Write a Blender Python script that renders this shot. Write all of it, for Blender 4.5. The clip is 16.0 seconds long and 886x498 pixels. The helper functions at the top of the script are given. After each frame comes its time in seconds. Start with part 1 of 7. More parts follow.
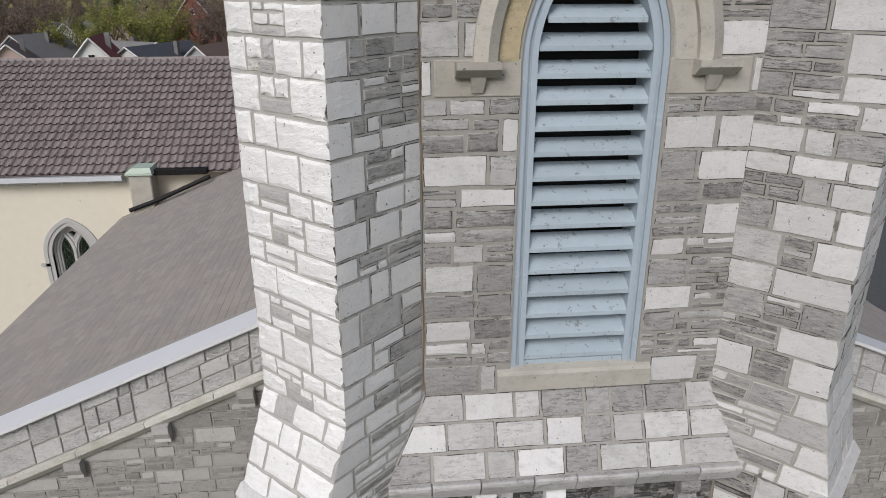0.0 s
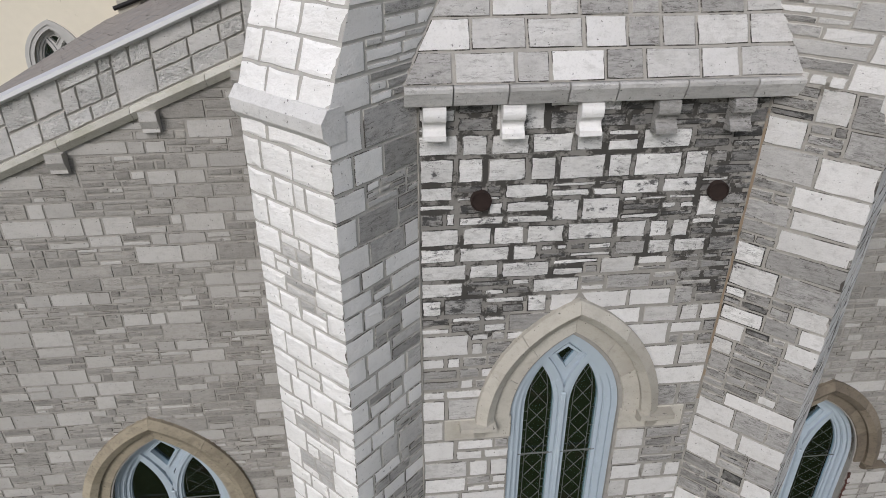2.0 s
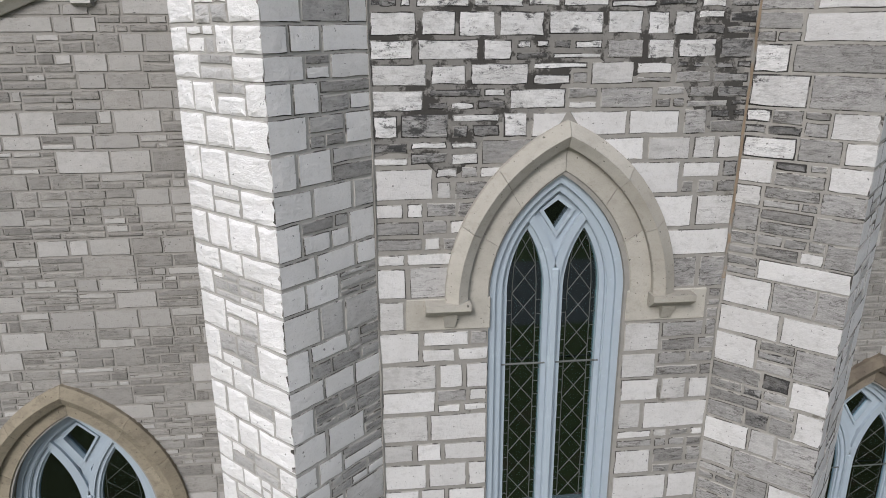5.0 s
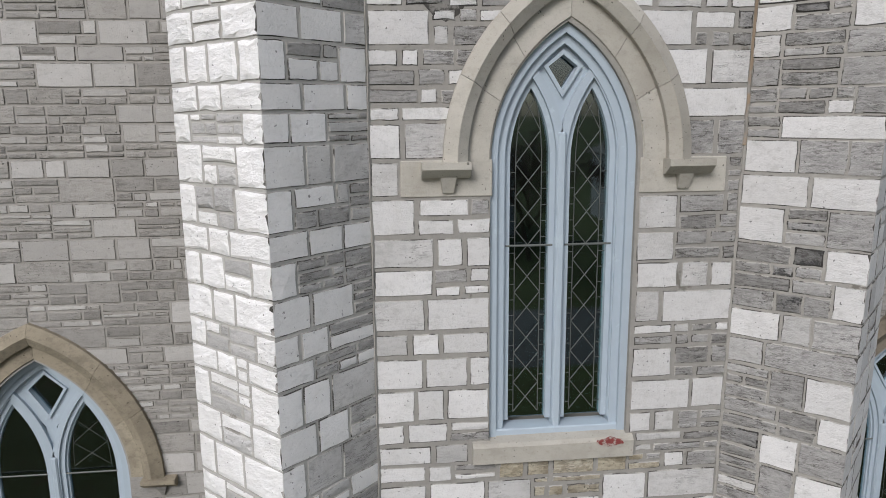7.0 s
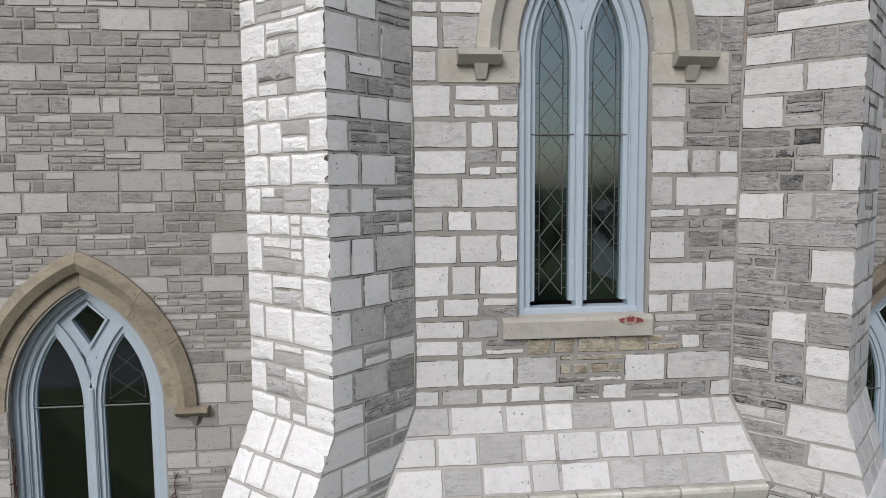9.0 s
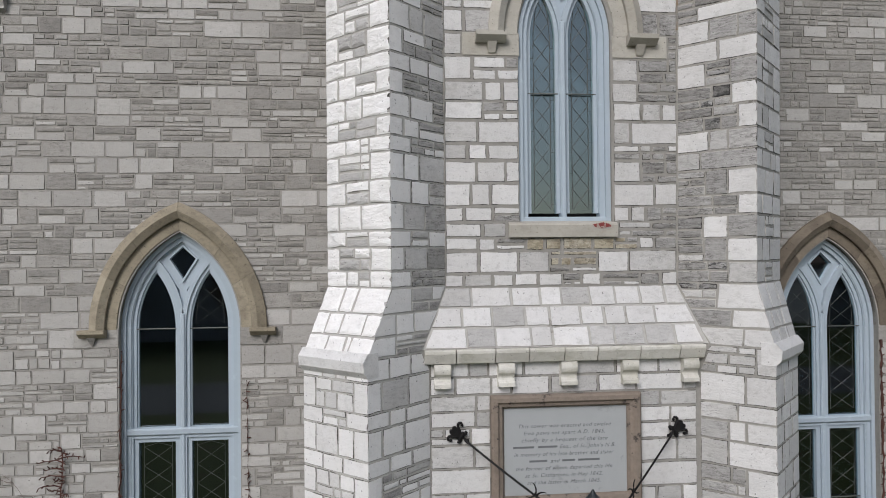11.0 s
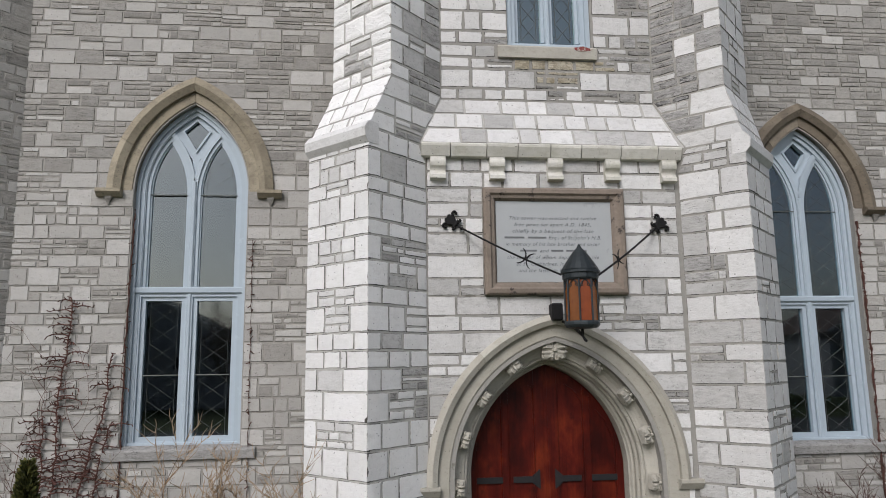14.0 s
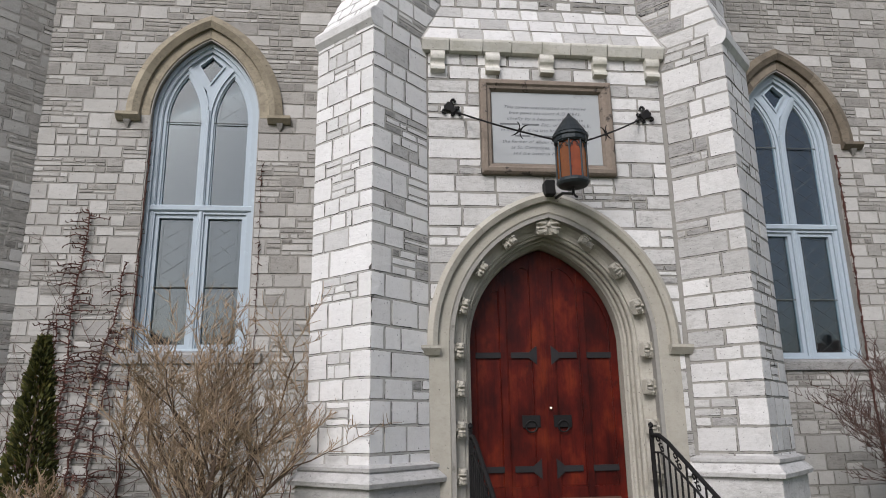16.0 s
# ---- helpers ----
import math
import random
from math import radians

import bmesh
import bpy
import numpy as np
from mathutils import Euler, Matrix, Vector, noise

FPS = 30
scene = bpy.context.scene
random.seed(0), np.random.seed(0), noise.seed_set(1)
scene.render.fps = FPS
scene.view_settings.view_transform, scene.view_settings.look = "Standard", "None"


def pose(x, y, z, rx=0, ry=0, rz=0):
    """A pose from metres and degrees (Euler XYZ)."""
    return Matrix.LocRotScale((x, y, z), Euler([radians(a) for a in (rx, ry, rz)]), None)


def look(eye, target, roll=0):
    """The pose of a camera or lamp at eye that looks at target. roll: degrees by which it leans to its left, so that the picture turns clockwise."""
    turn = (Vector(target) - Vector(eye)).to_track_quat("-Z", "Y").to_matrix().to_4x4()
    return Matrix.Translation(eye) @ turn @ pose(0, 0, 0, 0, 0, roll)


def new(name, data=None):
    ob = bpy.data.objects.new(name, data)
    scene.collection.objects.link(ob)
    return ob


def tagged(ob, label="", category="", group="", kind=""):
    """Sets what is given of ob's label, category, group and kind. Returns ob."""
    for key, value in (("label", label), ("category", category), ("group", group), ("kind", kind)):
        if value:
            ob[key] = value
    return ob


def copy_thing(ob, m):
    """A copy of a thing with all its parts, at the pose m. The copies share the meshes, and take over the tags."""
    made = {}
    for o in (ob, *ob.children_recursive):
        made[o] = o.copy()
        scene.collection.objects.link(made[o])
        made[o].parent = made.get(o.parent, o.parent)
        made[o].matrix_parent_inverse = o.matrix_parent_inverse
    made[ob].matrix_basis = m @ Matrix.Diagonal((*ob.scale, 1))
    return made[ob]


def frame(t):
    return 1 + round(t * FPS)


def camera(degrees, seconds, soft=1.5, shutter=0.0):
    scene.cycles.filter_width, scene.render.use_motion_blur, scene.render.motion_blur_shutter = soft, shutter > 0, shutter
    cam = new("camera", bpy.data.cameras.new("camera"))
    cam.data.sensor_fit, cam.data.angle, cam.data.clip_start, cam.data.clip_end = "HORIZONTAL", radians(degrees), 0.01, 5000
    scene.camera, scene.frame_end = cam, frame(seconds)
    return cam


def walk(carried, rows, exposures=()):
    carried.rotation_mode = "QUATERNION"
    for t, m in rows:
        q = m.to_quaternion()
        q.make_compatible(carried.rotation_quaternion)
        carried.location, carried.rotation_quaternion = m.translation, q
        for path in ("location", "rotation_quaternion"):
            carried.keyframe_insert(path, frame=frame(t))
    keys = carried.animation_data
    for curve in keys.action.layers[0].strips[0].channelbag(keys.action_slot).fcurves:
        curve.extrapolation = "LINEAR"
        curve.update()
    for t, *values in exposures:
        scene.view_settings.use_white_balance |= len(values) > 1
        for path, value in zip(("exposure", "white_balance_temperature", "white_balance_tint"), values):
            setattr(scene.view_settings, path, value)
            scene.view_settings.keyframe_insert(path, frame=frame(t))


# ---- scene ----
cam = camera(64.9, 16.0, soft=0.95)
METRES, EYE, TILT, LEAN, TURN = 19.0, 18.78, -21.0, 0.0, -5.9
ROWS = [
    (0.0, 0.0, 0.0, 0.0, -0.0, 0.0, -0.0),
    (0.5, -0.0039, 0.0113, -0.0347, 0.0, -2.2, -0.04),
    (1.0, -0.0078, 0.0179, -0.0719, -0.01, -4.43, -0.08),
    (1.5, -0.0099, 0.0254, -0.1073, 0.01, -6.47, -0.1),
    (2.0, -0.0094, 0.0358, -0.1389, 0.04, -8.27, -0.11),
    (2.5, -0.0053, 0.0476, -0.1683, 0.04, -9.11, -0.14),
    (3.0, -0.0001, 0.0589, -0.1968, 0.06, -8.13, -0.13),
    (3.5, 0.0084, 0.0711, -0.2245, 0.05, -5.42, -0.07),
    (6.0, 0.0088, 0.1176, -0.3247, 0.07, 7.42, 0.41),
    (6.5, 0.0093, 0.1276, -0.3473, 0.05, 8.55, 0.41),
    (7.0, 0.0087, 0.1366, -0.3758, 0.08, 9.88, 0.5),
    (7.5, 0.0039, 0.1459, -0.4062, 0.08, 11.27, 0.57),
    (8.0, 0.0005, 0.1465, -0.4296, 0.11, 12.79, 0.52),
    (10.5, -0.0195, 0.0625, -0.5491, 0.14, 20.14, 0.51),
    (11.0, -0.0225, 0.0367, -0.5932, 0.18, 21.62, 0.52),
    (11.5, -0.0235, 0.0334, -0.6317, 0.25, 23.18, 0.52),
    (12.0, -0.0239, 0.0424, -0.6656, 0.24, 24.65, 0.57),
    (12.5, -0.0236, 0.0551, -0.698, 0.27, 26.12, 0.6),
    (13.0, -0.0227, 0.0687, -0.7297, 0.29, 27.54, 0.63),
    (13.5, -0.0213, 0.0822, -0.7608, 0.29, 28.95, 0.66),
    (14.0, -0.0214, 0.0936, -0.7929, 0.29, 30.3, 0.7),
    (14.5, -0.0218, 0.1051, -0.8243, 0.31, 31.6, 0.72),
    (15.0, -0.0223, 0.1163, -0.8565, 0.3, 32.89, 0.75),
    (15.5, -0.0226, 0.127, -0.8883, 0.31, 34.1, 0.77),
    (16.0, -0.0231, 0.1373, -0.9147, 0.34, 35.31, 0.8),
]
EXPOSURES = [(0.0, -0.02, 6310, 13), (1.5, -0.05, 6310, 13), (3.5, 0.07, 6270, 13), (7.0, 0.09, 6240, 13), (11.0, 0.01, 6240, 13), (14.0, 0.12, 6280, 13), (16.0, 0.25, 6280, 14)]
walk(cam, [(t, pose(-1.65, -5.26, EYE, TILT, LEAN, TURN) @ pose(METRES * x, METRES * y, METRES * z, 90 + pitch, roll, yaw)) for t, x, y, z, yaw, pitch, roll in ROWS], EXPOSURES)

# ---- light ----
SUN_AZ, SUN_EL = 207.0, 38.0          # compass-like turn from +y, clockwise; height above the horizon
world = bpy.data.worlds.new("sky")
scene.world = world
world.use_nodes = True
wn, wl = world.node_tree.nodes, world.node_tree.links
sky = wn.new("ShaderNodeTexSky")
sky.sky_type, sky.sun_disc = "NISHITA", False
sky.sun_elevation, sky.sun_rotation = radians(SUN_EL), radians(SUN_AZ)
sky.air_density, sky.dust_density = 1.0, 2.5
pale = wn.new("ShaderNodeHueSaturation")
pale.inputs["Saturation"].default_value = 0.7
wl.new(sky.outputs[0], pale.inputs["Color"])
wl.new(pale.outputs[0], wn["Background"].inputs[0])
wn["Background"].inputs[1].default_value = 0.105
sun = new("sun", bpy.data.lights.new("sun", "SUN"))
sun.data.energy, sun.data.angle, sun.data.color = 2.0, radians(26), (1.0, 0.98, 0.95)
az, el = radians(SUN_AZ), radians(SUN_EL)
sun.matrix_world = look((30 * math.sin(az), 30 * math.cos(az), 40), (0, 0, 40 - 30 * math.tan(el)))

# ---- materials ----


def nodes_of(name):
    m = bpy.data.materials.new(name)
    m.use_nodes = True
    return m, m.node_tree.nodes, m.node_tree.links, m.node_tree.nodes["Principled BSDF"]


def chain(nt, links, rnd_scale=True):
    """A random number for each object and each loose piece."""
    oi, ge, add, fr = nt.new("ShaderNodeObjectInfo"), nt.new("ShaderNodeNewGeometry"), nt.new("ShaderNodeMath"), nt.new("ShaderNodeMath")
    add.operation, fr.operation = "ADD", "FRACT"
    links.new(oi.outputs["Random"], add.inputs[0])
    links.new(ge.outputs["Random Per Island"], add.inputs[1])
    links.new(add.outputs[0], fr.inputs[0])
    return fr.outputs[0], ge.outputs["Position"]


def noise_node(nt, links, pos, scale, detail=4, stretch=None, rough=0.6):
    n = nt.new("ShaderNodeTexNoise")
    n.inputs["Scale"].default_value, n.inputs["Detail"].default_value, n.inputs["Roughness"].default_value = scale, detail, rough
    if stretch:
        mp = nt.new("ShaderNodeMapping")
        mp.inputs["Scale"].default_value = stretch
        links.new(pos, mp.inputs["Vector"])
        pos = mp.outputs[0]
    links.new(pos, n.inputs["Vector"])
    return n.outputs["Fac"]


def ramp(nt, links, fac, stops):
    r = nt.new("ShaderNodeValToRGB")
    e = r.color_ramp.elements
    e[0].position, e[0].color = stops[0][0], (*stops[0][1], 1)
    e[1].position, e[1].color = stops[-1][0], (*stops[-1][1], 1)
    for p, c in stops[1:-1]:
        e.new(p).color = (*c, 1)
    links.new(fac, r.inputs[0])
    return r.outputs[0]


def mixed(nt, links, fac, a, b, mode="MIX"):
    m = nt.new("ShaderNodeMix")
    m.data_type, m.blend_type = "RGBA", mode
    for sock, v in ((m.inputs[0], fac), (m.inputs[6], a), (m.inputs[7], b)):
        if isinstance(v, (int, float)):
            sock.default_value = v
        elif isinstance(v, tuple):
            sock.default_value = (*v, 1)
        else:
            links.new(v, sock)
    return m.outputs[2]


def bumped(nt, links, bsdf, height, strength, dist):
    b = nt.new("ShaderNodeBump")
    b.inputs["Strength"].default_value, b.inputs["Distance"].default_value = strength, dist
    links.new(height, b.inputs["Height"])
    links.new(b.outputs[0], bsdf.inputs["Normal"])


def stone(name, tones, stain, stain_amount, strata=0.0, bump=0.5, grain=38, soot=0.0, speck=0.5, grimy=0.3, relief=0.012):
    """Limestone: a tone for each block, mottling, grain, pits, split bedding layers (strata) and soot patches."""
    m, nt, links, bsdf = nodes_of(name)
    rnd, where_at = chain(nt, links)
    jump, pos_n = nt.new("ShaderNodeVectorMath"), nt.new("ShaderNodeVectorMath")
    jump.operation, pos_n.operation = "SCALE", "ADD"
    jump.inputs[0].default_value = (31.0, 17.0, 53.0)
    links.new(rnd, jump.inputs["Scale"])
    links.new(jump.outputs[0], pos_n.inputs[0])
    links.new(where_at, pos_n.inputs[1])
    pos = pos_n.outputs[0]

    def times(a, k, mode="MULTIPLY"):
        n = nt.new("ShaderNodeMath")
        n.operation, n.use_clamp = mode, mode == "MULTIPLY"
        links.new(a, n.inputs[0])
        if isinstance(k, (int, float)):
            n.inputs[1].default_value = k
        else:
            links.new(k, n.inputs[1])
        return n.outputs[0]

    base = ramp(nt, links, rnd, [(i / (len(tones) - 1), c) for i, c in enumerate(tones)])
    big = noise_node(nt, links, pos, 2.6, 4)
    mottle = noise_node(nt, links, pos, 11.0, 5, (1, 1, 1.5), 0.68)
    fine = noise_node(nt, links, pos, grain * 1.7, 5, rough=0.75)
    c = ramp(nt, links, fine, [(0.30, (1 - 0.55 * speck,) * 3), (0.44, (1.0,) * 3), (0.72, (1 + 0.12 * speck,) * 3)])
    c2 = ramp(nt, links, mottle, [(0.30, (1 - 0.5 * speck, 1 - 0.51 * speck, 1 - 0.53 * speck)), (0.45, (1, 1, 1)), (0.75, (1.03, 1.03, 1.03))])
    c = mixed(nt, links, 1.0, c, c2, "MULTIPLY")
    c = mixed(nt, links, 1.0, base, c, "MULTIPLY")
    dirt = ramp(nt, links, big, [(0.46, (0, 0, 0)), (0.74, (1, 1, 1))])
    c = mixed(nt, links, times(dirt, stain_amount), c, stain)
    blot = noise_node(nt, links, pos, 6.5, 7, (1, 1, 1.6), 0.78)
    grime = ramp(nt, links, blot, [(0.56 - 0.12 * grimy, (0, 0, 0)), (0.62 - 0.12 * grimy, (1, 1, 1))])
    c = mixed(nt, links, times(grime, 0.10 + 0.6 * grimy), c, stain)
    h = times(fine, times(mottle, 1.6), "ADD")
    if strata:
        bed = noise_node(nt, links, pos, 3.1, 6, (1.0, 1.0, 7.0), 0.66)
        thin = noise_node(nt, links, pos, 8.5, 6, (1.0, 1.0, 4.5), 0.72)
        layer = ramp(nt, links, thin, [(0.32, (0.5,) * 3), (0.43, (0.86,) * 3), (0.50, (1.0,) * 3), (0.66, (1.12,) * 3)])
        c = mixed(nt, links, min(1.0, 0.25 + 0.7 * strata), c, mixed(nt, links, 1.0, c, layer, "MULTIPLY"))
        split = ramp(nt, links, bed, [(0.462, (0, 0, 0)), (0.476, (1, 1, 1)), (0.486, (1, 1, 1)), (0.502, (0, 0, 0))])
        broken = ramp(nt, links, noise_node(nt, links, pos, 4.4, 3), [(0.52 - 0.10 * strata, (0, 0, 0)), (0.60 - 0.08 * strata, (1, 1, 1))])
        deep = times(split, broken)
        c = mixed(nt, links, times(deep, 0.40 + 0.50 * strata), c, (0.075, 0.070, 0.062))
        h = times(h, times(bed, 1.3 * strata), "ADD")
        h = times(h, times(thin, 1.2 * strata), "ADD")
        h = times(h, times(deep, -0.5), "ADD")
    pit = ramp(nt, links, noise_node(nt, links, pos, 30, 2), [(0.275, (1, 1, 1)), (0.305, (0, 0, 0))])
    c = mixed(nt, links, times(pit, 0.85), c, tuple(x * 0.22 for x in tones[0]))
    if soot:
        patch = noise_node(nt, links, pos, 4.2, 7, (1, 1, 1.8), 0.74)
        f = ramp(nt, links, patch, [(0.60 - 0.16 * soot, (0, 0, 0)), (0.66 - 0.16 * soot, (1, 1, 1))])
        c = mixed(nt, links, times(f, 0.9), c, (0.05, 0.05, 0.049))
    links.new(c, bsdf.inputs["Base Color"])
    bsdf.inputs["Roughness"].default_value = 0.88
    bsdf.inputs["Specular IOR Level"].default_value = 0.25
    bumped(nt, links, bsdf, h, bump, relief)
    return m


def coat(name, color, vary=0.12, rough=0.6, metal=0.0, scale=12, bump=0.15, dist=0.004, second=None, amount=0.0, patch=6, spec=0.4):
    """A plain finish with soft variation and, where second is given, patches of another colour."""
    m, nt, links, bsdf = nodes_of(name)
    rnd, pos = chain(nt, links)
    n = noise_node(nt, links, pos, scale, 5)
    lo, hi = tuple(x * (1 - vary) for x in color), tuple(min(1, x * (1 + vary)) for x in color)
    c = mixed(nt, links, n, lo, hi)
    each = ramp(nt, links, rnd, [(0, (1 - 0.7 * vary,) * 3), (1, (1 + 0.5 * vary,) * 3)])
    c = mixed(nt, links, 1.0, c, each, "MULTIPLY")
    if second:
        p = noise_node(nt, links, pos, patch, 6, rough=0.7)
        f = ramp(nt, links, p, [(0.62 - amount, (0, 0, 0)), (0.67 - amount, (1, 1, 1))])
        c = mixed(nt, links, f, c, second)
    links.new(c, bsdf.inputs["Base Color"])
    bsdf.inputs["Roughness"].default_value, bsdf.inputs["Metallic"].default_value = rough, metal
    bsdf.inputs["Specular IOR Level"].default_value = spec
    if bump:
        bumped(nt, links, bsdf, noise_node(nt, links, pos, scale * 4, 5), bump, dist)
    return m


WHITE = stone("limestone_white", [(0.682, 0.675, 0.659), (0.739, 0.732, 0.716), (0.787, 0.78, 0.765)], (0.56, 0.545, 0.505), 0.2, 0.0, 0.6, 38, 0.0, 0.22, 0.0)
ROCKFACE = stone("limestone_rock_faced", [(0.78, 0.773, 0.752), (0.83, 0.823, 0.804), (0.87, 0.862, 0.845)], (0.54, 0.525, 0.475), 0.22, 0.0, 0.5, 16, 0.0, 0.16, 0.0, 0.03)
LICHEN = stone("limestone_lichened", [(0.66, 0.65, 0.60), (0.70, 0.69, 0.63), (0.74, 0.73, 0.67)], (0.50, 0.49, 0.27), 0.5, 0.1, 0.9, 16, 0.0, 0.25, 0.45, 0.03)
OFFWHITE = stone("limestone_offwhite", [(0.558, 0.551, 0.537), (0.623, 0.617, 0.602), (0.688, 0.681, 0.666)], (0.42, 0.412, 0.392), 0.3, 0.0, 0.6, 38, 0.0, 0.36, 0.22)
WEATHERED = stone("limestone_weathered", [(0.414, 0.408, 0.393), (0.495, 0.488, 0.473), (0.576, 0.569, 0.552)], (0.31, 0.302, 0.282), 0.35, 0.08, 0.65, 38, 0.0, 0.35, 0.3)
GREY = stone("limestone_grey", [(0.303, 0.297, 0.284), (0.36, 0.353, 0.339), (0.442, 0.434, 0.419)], (0.22, 0.215, 0.203), 0.35, 0.65, 0.8, 38, 0.0, 0.5, 0.35)
SLATY = stone("limestone_bedded", [(0.254, 0.247, 0.235), (0.318, 0.312, 0.297), (0.392, 0.384, 0.37)], (0.165, 0.16, 0.15), 0.4, 1.0, 0.95, 38, 0.0, 0.5, 0.4)
SOOTY = stone("limestone_sooty", [(0.17, 0.168, 0.163), (0.25, 0.247, 0.24), (0.40, 0.395, 0.385)], (0.07, 0.069, 0.066), 0.5, 0.9, 0.9, 38, 0.5)
WHITESOOT = stone("limestone_white_sooty", [(0.58, 0.575, 0.56), (0.66, 0.655, 0.64), (0.72, 0.715, 0.70)], (0.34, 0.335, 0.325), 0.35, 0.3, 0.7, 38, 0.15)
BEDSOOT = stone("limestone_bedded_sooty", [(0.19, 0.187, 0.18), (0.27, 0.266, 0.257), (0.38, 0.375, 0.363)], (0.12, 0.118, 0.113), 0.5, 1.0, 1.0, 38, 0.6)
BROWNED = stone("limestone_iron_stained", [(0.4, 0.36, 0.27), (0.46, 0.42, 0.33), (0.52, 0.485, 0.4)], (0.13, 0.10, 0.055), 0.6, 0.5, 0.8, 38, 0.0, 0.5, 0.55)
ROUGHGREY = stone("limestone_rough_grey", [(0.58, 0.572, 0.551), (0.661, 0.653, 0.632), (0.742, 0.733, 0.712)], (0.36, 0.352, 0.332), 0.4, 0.1, 1.0, 14, 0.0, 0.4, 0.25, 0.04)
BUFF = stone("limestone_buff", [(0.274, 0.263, 0.244), (0.335, 0.323, 0.299), (0.391, 0.376, 0.348)], (0.25, 0.238, 0.215), 0.3, 0.18, 0.7, 38, 0.0, 0.38)
BUFFLIGHT = stone("limestone_buff_light", [(0.353, 0.342, 0.321), (0.414, 0.402, 0.378), (0.493, 0.482, 0.459)], (0.36, 0.347, 0.32), 0.3, 0.0, 0.6, 38, 0.0, 0.32)
BUFFDARK = stone("limestone_buff_bedded", [(0.242, 0.232, 0.214), (0.307, 0.296, 0.274), (0.367, 0.352, 0.322)], (0.22, 0.21, 0.19), 0.35, 0.4, 0.8, 38, 0.0, 0.42)
SAND = stone("sandstone", [(0.276, 0.241, 0.178), (0.333, 0.293, 0.218), (0.38, 0.339, 0.259)], (0.13, 0.112, 0.085), 0.6, 0.0, 0.35, 60)
STRING = stone("limestone_mossy", [(0.54, 0.525, 0.475), (0.60, 0.585, 0.53), (0.65, 0.635, 0.58)], (0.33, 0.32, 0.235), 0.5, 0.0, 0.45, 38, 0.0, 0.28, 0.25)
DOORSTONE = stone("sandstone_doorway", [(0.37, 0.351, 0.30), (0.41, 0.39, 0.336), (0.44, 0.42, 0.366)], (0.25, 0.232, 0.187), 0.45, 0.0, 0.35, 60, 0.0, 0.25, 0.15)
SANDDARK = stone("sandstone_darkened", [(0.15, 0.125, 0.095), (0.19, 0.16, 0.12), (0.23, 0.195, 0.15)], (0.07, 0.06, 0.05), 0.6, 0.0, 0.35, 60)
SANDGREY = stone("sandstone_grey", [(0.385, 0.366, 0.318), (0.425, 0.405, 0.354), (0.46, 0.44, 0.388)], (0.27, 0.252, 0.212), 0.5, 0.0, 0.35, 60, 0.0, 0.3, 0.2)
OCHRE = stone("sandstone_ochre_stained", [(0.40, 0.335, 0.21), (0.44, 0.37, 0.235), (0.47, 0.40, 0.26)], (0.20, 0.165, 0.10), 0.5, 0.0, 0.4, 60, 0.0, 0.3, 0.3)
MORTAR = coat("mortar", (0.43, 0.418, 0.388), 0.2, 0.95, 0, 14, 0.6, 0.008, (0.27, 0.257, 0.23), -0.01, 2.2, 0.2)
MORTARDARK = coat("mortar_dark", (0.32, 0.308, 0.28), 0.22, 0.95, 0, 14, 0.6, 0.008, (0.17, 0.16, 0.14), 0.0, 2.2, 0.2)
MORTARBUFF = coat("mortar_buff", (0.31, 0.298, 0.272), 0.2, 0.95, 0, 14, 0.6, 0.008, (0.25, 0.238, 0.213), 0.0, 2.2, 0.2)
CREVICE = coat("open_joint_dirt", (0.37, 0.358, 0.33), 0.2, 0.95, 0, 14, 0.6, 0.01, (0.075, 0.07, 0.062), 0.14, 3.6, 0.2)
SOOTJOINT = coat("sooty_open_joint", (0.24, 0.232, 0.215), 0.2, 0.95, 0, 14, 0.6, 0.01, (0.045, 0.043, 0.04), 0.17, 4.2, 0.2)
CREVICEBUFF = coat("open_joint_earth", (0.29, 0.278, 0.254), 0.2, 0.95, 0, 14, 0.6, 0.01, (0.135, 0.126, 0.11), 0.11, 3.2, 0.2)
BLUE = coat("blue_paint", (0.375, 0.44, 0.492), 0.06, 0.55, 0, 9, 0.12, 0.003, (0.41, 0.485, 0.53), 0.02, 5)
BLUEWORN = coat("worn_blue_paint", (0.385, 0.455, 0.50), 0.1, 0.6, 0, 9, 0.3, 0.004, (0.22, 0.235, 0.24), 0.03, 13)


